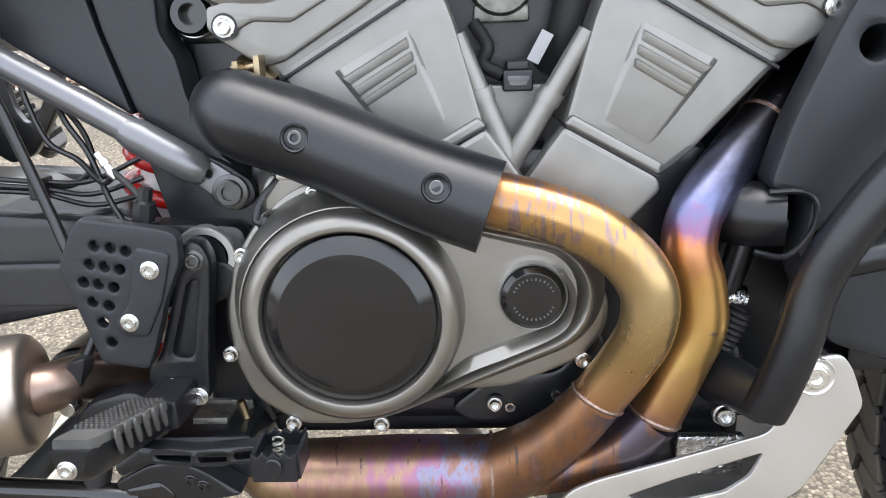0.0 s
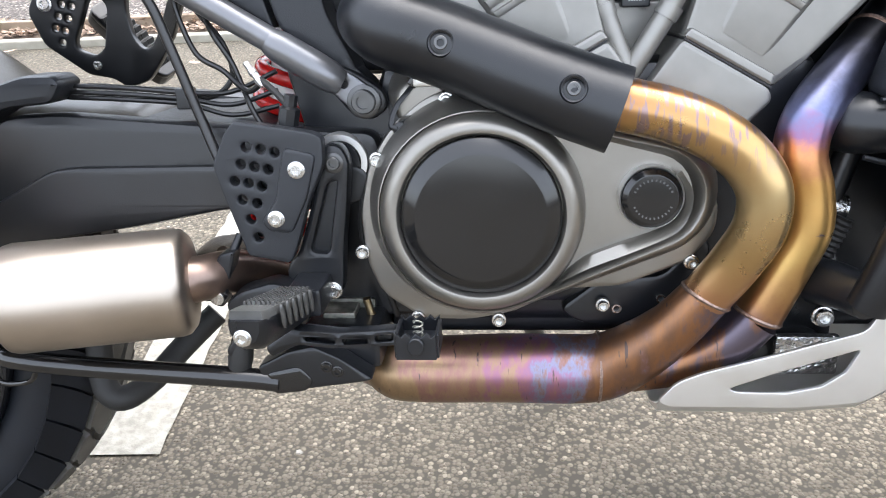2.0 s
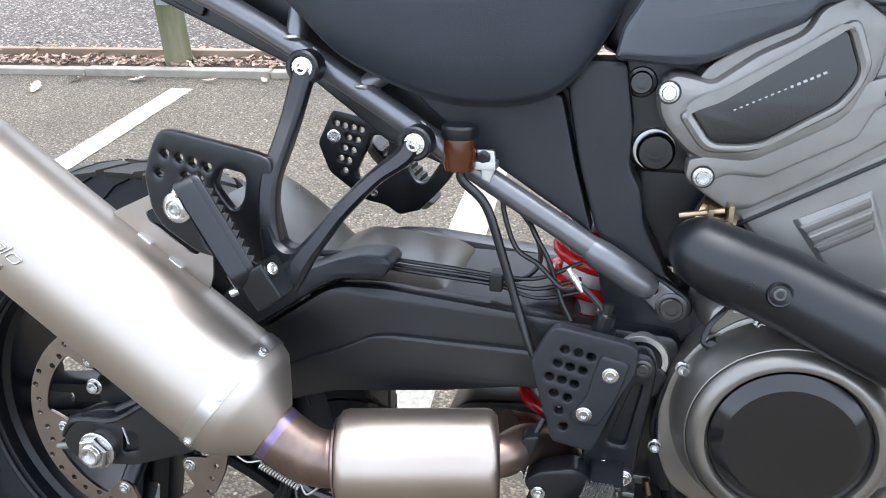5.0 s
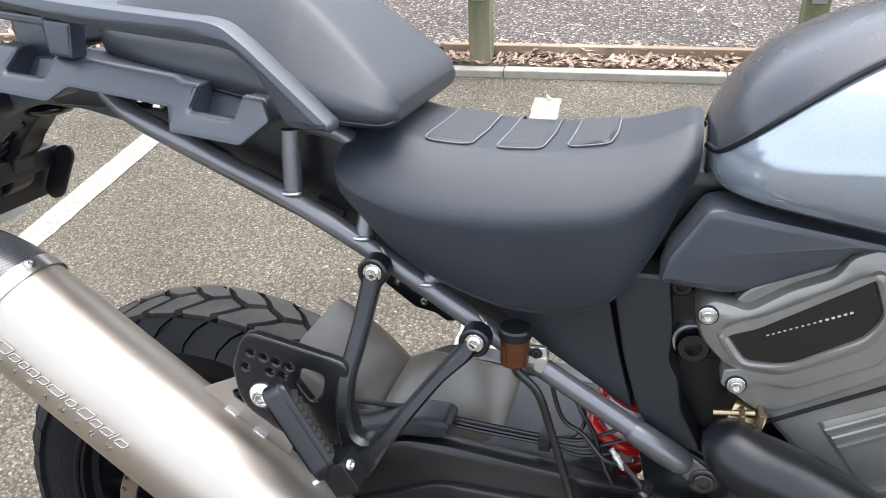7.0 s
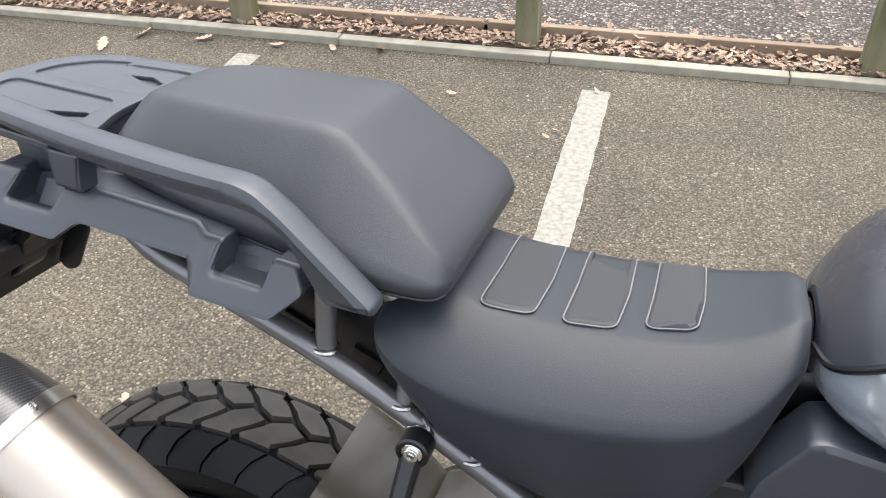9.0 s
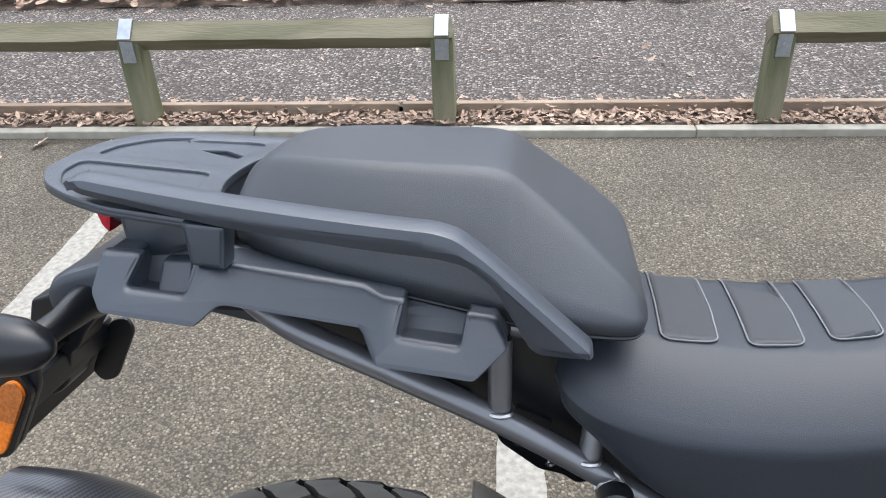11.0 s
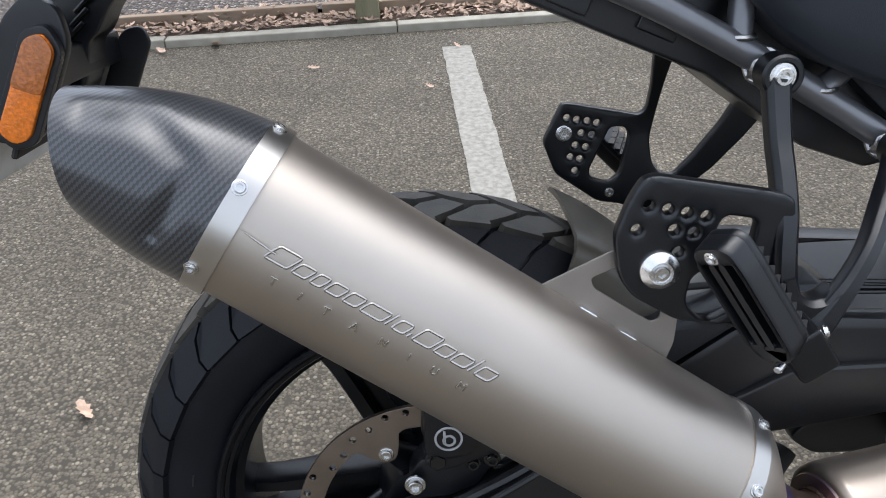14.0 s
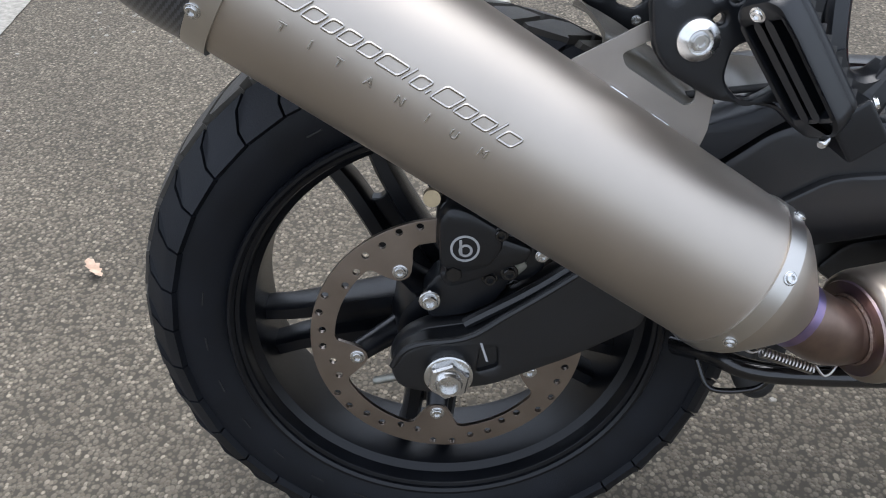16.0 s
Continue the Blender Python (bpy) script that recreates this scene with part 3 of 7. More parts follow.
lb = bmesh.new()
for i in range(3600):
    x, y = random.uniform(-4, 3.2), random.choice((random.gauss(0.12, 0.04), random.uniform(0.06, 0.21), random.uniform(0.06, 0.3)))
    leaf_bm(lb, (x, max(0.056, y), 0.032 + 0.02 * (y > 0.2) + random.uniform(0, 0.014)), random.uniform(0.008, 0.026), random.uniform(0, 6.3), random.uniform(0.1, 0.9))
for i in range(8500):
    x, y = random.uniform(-6.5, 2.2), random.choice((random.uniform(1.8, 3.3), random.uniform(1.8, 6)))
    if y > 1.85 + max(0, x - 1.5) * 1.2 + abs(random.gauss(0, 0.08)):
        leaf_bm(lb, (x, y, 0.085 + 0.05 * max(-0.4, min(1, (y - 2.02 - max(0, x - 1.5) * 1.4) * 2)) + random.uniform(0, 0.035)), random.uniform(0.03, 0.07), random.uniform(0, 6.3), random.uniform(0.2, 1.0))
for i in range(60):
    leaf_bm(lb, (random.uniform(-4, 3), random.uniform(0.4, 3.5), 0.052), random.uniform(0.015, 0.035), random.uniform(0, 6.3), random.uniform(0.1, 0.6))
litter = part("leaf_litter", lb, LEAFM, free=True, smooth=0)
litter.matrix_world = KERB
tagged(litter, "drift of dry brown fallen leaves", "leaves", kind="stuff")
for x, y, s in ((-0.638, 0.5, 0.028), (0.027, 1.95, 0.016), (-0.797, 2.47, 0.04), (-0.384, 2.17, 0.022), (0.14, 2.33, 0.018), (-1.0, 2.43, 0.03), (-1.25, 2.4, 0.035), (-1.9, 2.36, 0.05), (-1.6, 2.38, 0.04), (0.05, 2.0, 0.014), (-2.0, 2.2, 0.05)):
    b = bmesh.new()
    leaf_bm(b, (0, 0, 0), s, random.uniform(0, 6), 0.35)
    ob = part("fallen_leaf", b, LEAFM, free=True, smooth=0)
    ob.location = (x, y, 0.012)
    tagged(ob, "single dry brown oak leaf lying on tarmac", "leaf", "leaves on the tarmac")

# scattered chips of old paint and grit on the tarmac
chips = bmesh.new()
for i in range(150):
    x, y = random.uniform(-2.2, 2.2), random.uniform(0.1, 2.4)
    if i % 5:
        c = ((0.12, 1.45), (-0.06, 1.05), (0.05, 2.2), (-0.9, 1.7), (0.75, 1.9))[i % 5]
        x, y = random.gauss(c[0], 0.12), random.gauss(c[1], 0.16)
    s = random.uniform(0.002, 0.006)
    ang = [k * 1.26 + random.uniform(-0.4, 0.4) for k in range(5)]
    rings_to_bm([[(x + s * f * 1.4 * math.cos(a), y + s * f * math.sin(a), z) for a in ang] for z, f in ((0.0, 1.0), (0.0022, 0.8))], True, False, chips)
ch = part("paint_chips", chips, PAINTW, free=True, smooth=0)
tagged(ch, "scattered chips of old white paint on tarmac", "chips", kind="stuff")

# unseen bare woodland, added to close the car park and shape reflections
WOODS = mat("woodland_backdrop", (0.05, 0.042, 0.032), 0.95, 0, 0.4, 1.2, 0.05, 6, col2=(0.15, 0.125, 0.095))
wb_ = bmesh.new()
cols = []
for i in range(121):
    a = radians(3 * i)
    h = 1.6 + 3.0 * max(0.0, math.sin(a)) + 0.9 * noise.noise((i * 0.23, 0.3, 0)) + 0.5 * noise.noise((i * 0.9, 4.3, 0))
    cols.append([wb_.verts.new((22 * math.cos(a), 22 * math.sin(a), z)) for z in (-0.2, h * 0.5, h)])
for p, q in zip(cols, cols[1:]):
    for k in range(2):
        wb_.faces.new((p[k], q[k], q[k + 1], p[k + 1]))
setting("backdrop", wb_, WOODS, "unseen backdrop of bare brown winter woodland far off round the car park")

# ---- engine ----
def hull(c1, r1, c2, r2, n=72):
    """The outline round two circles."""
    pts = []
    for k in range(n):
        q = 2 * math.pi * k / n
        d = Vector((math.cos(q), math.sin(q)))
        a, b = Vector(c1) + d * r1, Vector(c2) + d * r2
        pts.append(a if a.dot(d) > b.dot(d) else b)
    # even spacing
    L = [0]
    for a, b in zip(pts, pts[1:] + pts[:1]):
        L.append(L[-1] + (b - a).length)
    xs = [p.x for p in pts] + [pts[0].x]
    zs = [p.y for p in pts] + [pts[0].y]
    t = np.linspace(0, L[-1], n, endpoint=False)
    return list(zip(np.interp(t, L, xs), np.interp(t, L, zs)))


C1, C2 = (0.758, 0.4765), (0.902, 0.4895)
core = part("crankcase", merge(box(0.66, 1.06, -0.1, 0.1, 0.36, 0.6, 0.02), box(0.72, 1.02, -0.09, 0.09, 0.335, 0.42, 0.02)), BLACK, label="black crankcase castings")
cover = part("clutch_cover", plate([(0.703, 0.570), (0.727, 0.581), (0.77, 0.568), (0.80, 0.545), (0.84, 0.532), (0.904, 0.52), (0.944, 0.505), (0.968, 0.478), (0.967, 0.448), (0.945, 0.42), (0.885, 0.396), (0.831, 0.393), (0.786, 0.37), (0.746, 0.362), (0.70, 0.363), (0.662, 0.389), (0.648, 0.423), (0.645, 0.469), (0.655, 0.513), (0.675, 0.545)], -0.095, -0.138, 0.012, 0.005), GREYENG, label="grey cast clutch cover with a raised round rim")
secs = []
for y, ra, rb in ((-0.13, 0.103, 0.062), (-0.15, 0.101, 0.06), (-0.163, 0.096, 0.054), (-0.172, 0.092, 0.05), (-0.176, 0.09, 0.046), (-0.1765, 0.089, 0.044), (-0.1735, 0.0875, 0.041), (-0.162, 0.085, 0.036)):
    secs.append([(x, y, z) for x, z in hull(C1, ra, C2, rb)])
part("cover_body", loft(secs), GREYENG, cover, smooth=35)
part("cover_rim", lathe([(0.160, 0.0905), (0.172, 0.089), (0.180, 0.0855), (0.1845, 0.0805), (0.186, 0.0765), (0.185, 0.0725), (0.181, 0.0702), (0.172, 0.0702)], (C1[0], 0, C1[1]), seg=72), GREYENG, cover)
part("derby_cover", lathe([(0.17, 0.0692), (0.1805, 0.0692), (0.1822, 0.0684), (0.1888, 0.0572), (0.1896, 0.0555), (0.1899, 0.03), (0.19, 0.0)], (C1[0], 0, C1[1]), seg=80), BLACKG, cover, "gloss black round clutch inspection cover")
lo_ = spline([(0.822, -0.1772, 0.413), (0.851, -0.1765, 0.428), (0.884, -0.1765, 0.441), (0.921, -0.1765, 0.458), (0.933, -0.1765, 0.474), (0.935, -0.177, 0.495), (0.925, -0.175, 0.513)], 4)
up_ = spline([(0.83, -0.17, 0.42), (0.85, -0.17, 0.436), (0.876, -0.17, 0.447), (0.914, -0.17, 0.461), (0.928, -0.17, 0.475), (0.928, -0.168, 0.492), (0.92, -0.171, 0.508)], 4)
part("scoop", rings_to_bm([[a, b, b + Vector((0, 0.012, 0)), a + Vector((0, 0.02, -0.006))] for a, b in zip(lo_, up_)]), GREYENG, cover, "machined sloping scoop", smooth=50)
part("cap_rim", lathe([(0.162, 0.0275), (0.1725, 0.0272), (0.1735, 0.0266), (0.173, 0.0257), (0.166, 0.0255)], (C2[0], 0, C2[1]), seg=48), ALU, cover, "bright machined edge round the small cap")
capb = part("cap", lathe([(0.165, 0.0252), (0.1755, 0.0252), (0.1785, 0.0215), (0.179, 0.0208), (0.179, 0.0)], (C2[0], 0, C2[1]), seg=48), BLACKG, cover, "small gloss black round cap")
# ring of tiny unreadable marks on the cap
mk = bmesh.new()
for k in range(30):
    q = 2 * math.pi * k / 30
    if k in (0, 1, 14, 15, 16, 29):
        continue
    m = Matrix.Translation((C2[0] + 0.0165 * math.cos(q), -0.1792, C2[1] + 0.0165 * math.sin(q))) @ Euler((0, -q + math.pi / 2, 0)).to_matrix().to_4x4()
    mk = merge(mk, turned(box(-0.0006, 0.0006, -0.0002, 0.0002, -0.0009, 0.0009, 0), m))
part("marking", mk, MARKD, capb, "ring of small grey marks", smooth=0)
for at in ((0.728, -0.14, 0.571), (0.664, -0.138, 0.519), (0.646, -0.138, 0.432), (0.695, -0.138, 0.366), (0.772, -0.136, 0.363), (0.947, -0.136, 0.42), (0.872, -0.11, 0.368), (0.886, -0.1, 0.362), (0.928, -0.1, 0.372)):
    bolt(at, 0.0052, 0.008, ZINC, cover)
# cover boss with the crank sensor and its lead
sen = part("sensor", lathe([(0, 0.0085), (0.012, 0.0085), (0.014, 0.0065), (0.022, 0.0062), (0.023, 0.0045), (0.023, 0)], (0.694, -0.128, 0.543), (-0.3, -0.9, 0.2), 20), BLACK, label="black plug of the crank sensor")
part("recess_lip", tube(ring((0.694, -0.1395, 0.544), (-0.1, -1, 0.1), 0.0125, 28), 0.0016, 1, 6, closed=True, cap=False), GREYENG, sen, "cast lip of the recess")
# flat black disc on the cover, standing in for the shaded depth
part("recess", lathe([(0, 0.0122), (0.0012, 0.0122), (0.0012, 0)], (0.694, -0.1382, 0.544), (-0.1, -1, 0.1), 24), BLACK, sen)
part("strap", tube([(0.685, -0.148, 0.5475), (0.679, -0.145, 0.551), (0.684, -0.14, 0.566), (0.694, -0.136, 0.578), (0.7, -0.132, 0.586)], 0.0028, 5, 8, flat=0.5), BLACK, sen)
part("clip", turned(box(-0.007, 0.007, -0.136, -0.122, -0.0045, 0.0045, 0.0015), Matrix.Translation((0.701, 0, 0.588)) @ Euler((0, radians(-50), 0)).to_matrix().to_4x4()), BLACKG, sen)
part("clip_plate", plate([(0.69, 0.589), (0.702, 0.601), (0.716, 0.596), (0.719, 0.585), (0.708, 0.577)], -0.115, -0.122, 0.003, 0.001, [circle(0.711, 0.589, 0.0032, 12)]), DULL, sen)
part("sensor_lead", tube([(0.703, -0.128, 0.592), (0.694, -0.125, 0.6), (0.68, -0.12, 0.602), (0.66, -0.11, 0.606)], 0.0022), HOSE, label="thin black sensor lead")
part("timing_boss", loft([[(x, y, z) for x, z in circle(0.70 - (y + 0.1) * 0.2, 0.572 + (y + 0.1) * 0.2, r, 24)] for y, r in ((-0.08, 0.03), (-0.12, 0.026), (-0.132, 0.024), (-0.135, 0.02))]), GREYENG, cover)
part("lower_cover", plate([(0.83, 0.36), (0.87, 0.392), (0.93, 0.395), (0.962, 0.44), (0.975, 0.42), (0.95, 0.365), (0.91, 0.34), (0.85, 0.345)], -0.08, -0.105, 0.012, 0.005), BLACK, core, "black lower engine cover")
part("water_pump", merge(lathe([(0.0, 0.045), (0.05, 0.045), (0.062, 0.038), (0.066, 0.02), (0.066, 0)], (1.05, 0, 0.52), seg=36), plate([(1.035, 0.55), (1.06, 0.58), (1.055, 0.585), (1.038, 0.582), (1.03, 0.56)], -0.03, -0.055, 0.004, 0.003)), BLACK, label="dark water pump housing")
bolt((1.046, -0.055, 0.574), 0.006, 0.008, ZINC)


def xf(pts, front):
    return [((1.80 - x) if front else x, z) for x, z in pts]


def cylinder(front):
    """One cylinder of the vee with its barrel, head and covers; the front one mirrors the rear."""
    lead = "front" if front else "rear"
    sx = -1 if front else 1
    barrel = part(lead + "_cylinder", plate(xf([(0.692, 0.668), (0.825, 0.752), (0.845, 0.70), (0.868, 0.617), (0.789, 0.571), (0.765, 0.59)], front), 0.06, -0.112, 0.006, 0.006), SILVER, label="silver painted finless engine cylinder")
    # raised tapering panel that fades out downwards, with three stepped louvres across it
    mx = (lambda x: 1.80 - x) if front else (lambda x: x)
    rows_ = []
    for t in np.linspace(0, 1, 9):
        l_, r_ = Vector((0.746, 0, 0.664)).lerp(Vector((0.796, 0, 0.597)), t), Vector((0.809, 0, 0.697)).lerp(Vector((0.838, 0, 0.622)), t)
        out_ = -0.1125 - 0.0042 * (1 - t) ** 0.7 * min(1, t * 6 + 0.3)
        m_ = l_.lerp(r_, 0.5)
        rows_.append([(mx(p.x), y, p.z) for p, y in ((l_, -0.106), (l_, -0.1115), (l_.lerp(m_, 0.12), out_ + 0.0008), (l_.lerp(m_, 0.2), out_), (r_.lerp(m_, 0.2), out_), (r_.lerp(m_, 0.12), out_ + 0.0008), (r_, -0.1115), (r_, -0.106))])
    part("panel", rings_to_bm(rows_), SILVER, barrel, smooth=50)
    edge_l = [(0.752, 0.659), (0.7605, 0.651), (0.7675, 0.6415), (0.7735, 0.6345)]
    edge_r = [(0.8065, 0.690), (0.8105, 0.6795), (0.813, 0.669), (0.8145, 0.659)]
    for k in range(3):
        a0, b0, a1, b1 = (Vector((x, 0, z)) for x, z in (edge_l[k], edge_r[k], edge_l[k + 1], edge_r[k + 1]))
        rows_ = []
        for t in (0.0, 0.03, 0.97, 1.0):
            hi_, lo2 = a0.lerp(b0, t), a1.lerp(b1, t)
            d_ = 0.5 if t in (0.0, 1.0) else 1.0
            rows_.append([(mx(p.x), -0.1135 - y * d_, p.z) for p, y in ((hi_, -0.002), (hi_, 0.0028), (hi_.lerp(lo2, 0.12), 0.0044), (hi_.lerp(lo2, 0.5), 0.0042), (hi_.lerp(lo2, 0.72), 0.003), (hi_.lerp(lo2, 0.78), 0.001), (hi_.lerp(lo2, 0.78), -0.002))])
        part("louvre", rings_to_bm(rows_), SILVER, barrel, smooth=35)
    base = part("cylinder_base", plate(xf([(0.868, 0.6165), (0.791, 0.5725), (0.788, 0.561), (0.812, 0.536), (0.83, 0.522), (0.902, 0.535), (0.905, 0.565), (0.882, 0.598)], front), 0.05, -0.1175, 0.005, 0.005), SILVER, barrel)
    part("foot_flange", plate(xf([(0.862, 0.6255), (0.788, 0.5835), (0.7905, 0.5735), (0.869, 0.6175)], front), 0.05, -0.119, 0.003, 0.003), SILVER, barrel)
    part("foot_joint", plate(xf([(0.867, 0.6175), (0.79, 0.5735), (0.7905, 0.5712), (0.8675, 0.6152)], front), 0.045, -0.1165, 0.0, 0.0003), BLACK, barrel)
    part("joint", plate(xf([(0.7, 0.6555), (0.834, 0.7335), (0.8335, 0.7365), (0.6995, 0.6585)], front), 0.055, -0.1165, 0.0, 0.0005), BLACK, barrel)
    head = part(lead + "_cylinder_head", plate(xf([(0.699, 0.6585), (0.8335, 0.7365), (0.836, 0.79), (0.80, 0.83), (0.735, 0.85), (0.66, 0.80), (0.64, 0.77), (0.645, 0.73), (0.66, 0.695)], front), 0.06, -0.1125, 0.008, 0.005), SILVER, label="silver cylinder head with a dark inset cover")
    part("head_flange", plate(xf([(0.650, 0.716), (0.649, 0.698), (0.662, 0.688), (0.69, 0.670), (0.706, 0.673), (0.772, 0.713), (0.825, 0.75), (0.819, 0.78), (0.806, 0.797), (0.785, 0.79), (0.7, 0.73)], front), -0.09, -0.1205, 0.006, 0.004), SILVER, head)
    part("flange_step", plate(xf([(0.650, 0.717), (0.649, 0.70), (0.66, 0.692), (0.686, 0.7055), (0.716, 0.7035), (0.786, 0.7425), (0.796, 0.766), (0.816, 0.781), (0.806, 0.797), (0.785, 0.79), (0.7, 0.73)], front), -0.1, -0.1245, 0.004, 0.003), SILVER, head)
    part("rocker_cover", plate(xf([(0.617, 0.765), (0.621, 0.786), (0.632, 0.793), (0.651, 0.79), (0.664, 0.786), (0.698, 0.812), (0.734, 0.83), (0.742, 0.85), (0.769, 0.862), (0.80, 0.84), (0.797, 0.80), (0.789, 0.78), (0.783, 0.762), (0.767, 0.747), (0.705, 0.712), (0.671, 0.713), (0.65, 0.72), (0.626, 0.744)], front), -0.06, -0.1265, 0.01, 0.011), SILVER, head)
    inset_pts = [(0.646, 0.763), (0.660, 0.772), (0.676, 0.778), (0.722, 0.806), (0.763, 0.834), (0.777, 0.80), (0.775, 0.789), (0.764, 0.772), (0.71, 0.7375), (0.696, 0.734), (0.668, 0.7335)]
    cx_, cz_ = 0.713, 0.778
    rim_pts = [(x + (x - cx_) * 0.1 + (0.003 if x > cx_ else -0.003), z + (z - cz_) * 0.1 + (0.004 if z > cz_ else -0.004)) for x, z in inset_pts]
    part("cover_frame", plate(xf(rim_pts, front), -0.115, -0.1335, 0.011, 0.005, [fillet(xf(inset_pts, front), 0.008)]), SILVER, head)
    ins = part("inset_panel", plate(xf(inset_pts, front), -0.10, -0.1295, 0.008, 0.0015), BLACKG, head, "black inset panel with pale marks")
    w = bmesh.new()
    for k in range(15):
        t = k / 14
        c = Vector((0.684 + 0.0672 * t, -0.1298, 0.7635 + 0.033 * t))
        if front:
            c.x = 1.80 - c.x
        w = merge(w, turned(box(-0.0013, 0.0011 + 0.0006 * (k > 9), -0.0003, 0.0003, -0.0005 - 0.0004 * (k > 8), 0.0006 + 0.0005 * (k > 8), 0), Matrix.Translation(c) @ Euler((0, -0.45 * sx, 0)).to_matrix().to_4x4()))
    part("marking", w, MARK, ins, "row of small pale marks", smooth=0)
    for x, y, z in ((0.664, -0.1245, 0.702), (0.628, -0.1265, 0.776), (0.811, -0.1245, 0.783)):
        part("bolt_seat", lathe([(0, 0.0105), (0.0006, 0.0105), (0.0006, 0.0)], (mx(x), y, z), seg=24), BLACK, head)
        bolt(((1.80 - x) if front else x, y, z), 0.0066, 0.008, ZINC, head)
    return barrel


cylinder(False)
cylinder(True)
for nm, a, b in (("rear", (0.845, -0.10, 0.69), (0.888, -0.10, 0.585)), ("front", (0.952, -0.10, 0.69), (0.886, -0.10, 0.580))):
    a, b = Vector(a), Vector(b)
    t = part(nm + "_oil_tube", tube([a, a.lerp(b, 0.5), b], 0.0085, 2, 16), SILVER, label="silver pushrod style tube in the vee")
    c = a.lerp(b, 0.42)
    part("collar", tube([c, c.lerp(b, 0.08), c.lerp(b, 0.16)], 0.0112, 2, 16), SILVER, t)
    part("lower_sleeve", tube([c.lerp(b, 0.16), c.lerp(b, 0.6), b], 0.0098, 2, 16), SILVER, t)
part("vee_web", plate([(0.868, 0.647), (0.925, 0.647), (0.897, 0.585)], -0.02, -0.06, 0.004, 0.003), SILVER, core)
part("vee_sensor", merge(box(0.884, 0.91, -0.075, -0.04, 0.642, 0.66, 0.002), box(0.888, 0.906, -0.07, -0.045, 0.66, 0.667, 0.001)), BLACK, label="black pressure sensor with a small pale code")
tx = bpy.data.curves.new("code", "FONT")
tx.body, tx.size, tx.align_x, tx.align_y, tx.space_line = "32700113\n20355A", 0.0046, "CENTER", "CENTER", 0.9
tob_ = bpy.data.objects.new("code", tx)
tme = bpy.data.meshes.new_from_object(tob_)
bpy.data.objects.remove(tob_)
tme.transform(Matrix.Translation((0.897, -0.0756, 0.651)) @ Euler((math.pi / 2, 0, 0)).to_matrix().to_4x4())
part("printed_code", tme, MARK, bpy.data.objects["vee_sensor"], "small pale printed code", smooth=0)
part("intake_hose", tube([(0.93, -0.02, 0.66), (0.945, -0.04, 0.70), (0.955, -0.03, 0.76)], 0.018), RUBBER, label="black ribbed intake hose")
part("throttle_body", merge(lathe([(0, 0.03), (0.05, 0.03), (0.056, 0.027), (0.056, 0.012), (0.062, 0.012), (0.062, 0)], (0.885, 0.02, 0.735), seg=30), box(0.86, 0.91, -0.03, 0.02, 0.70, 0.715, 0.003)), DULL, label="cast aluminium throttle body")
part("hose_label", turned(box(-0.0055, 0.0055, -0.0005, 0.0005, -0.014, 0.014, 0), Matrix.Translation((0.917, -0.06, 0.678)) @ Euler((0, 0.5, 0)).to_matrix().to_4x4()), MARK, bpy.data.objects["intake_hose"], "white paper label")
part("wiring", tube([(0.86, -0.04, 0.70), (0.872, -0.05, 0.68), (0.868, -0.05, 0.665), (0.885, -0.055, 0.655)], 0.006), RUBBER, label="black wiring loom in the vee")
# plain black boxes added to fill the see-through gaps round the engine with dark
part("engine_back", box(0.72, 1.06, -0.02, 0.05, 0.56, 0.86, 0.02), BLACK, core)
part("gap_filler", box(0.60, 0.74, -0.05, 0.05, 0.585, 0.82, 0.015), BLACK, core)
part("radiator_back", box(1.03, 1.2, -0.06, 0.08, 0.32, 0.80, 0.015), BLACK, core)
part("sump", box(0.66, 1.0, -0.085, 0.08, 0.325, 0.39, 0.01), BLACK, core)

# ---- exhaust ----
PIPE = 0.0222
front_pipe = part("rear_header_pipe", tube([(0.80, -0.165, 0.594), (0.84, -0.175, 0.58), (0.872, -0.18, 0.570), (0.91, -0.186, 0.561), (0.945, -0.19, 0.546), (0.972, -0.19, 0.525), (0.988, -0.19, 0.498), (0.988, -0.186, 0.466), (0.976, -0.172, 0.432), (0.956, -0.16, 0.396)], PIPE, 8, 28), GOLD, label="heat-tinted gold exhaust header pipe with stains")
part("weld", tube([Vector((0.956, -0.16, 0.396)) + (Vector((0, -1, 0)) * math.cos(q) + Vector((0.82, 0, -0.42)).normalized() * math.sin(q)) * 0.0222 for q in np.linspace(0, 6.283, 24, endpoint=False)], 0.0022, 1, 6, closed=True, cap=False), WELD, front_pipe)
second = part("front_header_pipe", tube([(1.16, -0.04, 0.665), (1.132, -0.065, 0.640), (1.101, -0.088, 0.612), (1.066, -0.115, 0.581), (1.036, -0.14, 0.550), (1.028, -0.148, 0.52), (1.037, -0.148, 0.488), (1.040, -0.148, 0.455), (1.028, -0.145, 0.42), (1.008, -0.142, 0.369)], PIPE, 8, 28), BLUED, label="blue and gold heat-tinted exhaust header pipe")
for at, d in (((1.008, -0.142, 0.371), (-0.37, 0, -0.93)), ((1.101, -0.088, 0.612), (-0.7, -0.5, -0.6))):
    d = Vector(d).normalized()
    u = (Vector((0, -1, 0)) - d * -d.y).normalized()
    s = d.cross(u)
    part("weld", tube([Vector(at) + (u * math.cos(q) + s * math.sin(q)) * 0.0222 for q in np.linspace(0, 6.283, 24, endpoint=False)], 0.002, 1, 6, closed=True, cap=False), WELD, second)
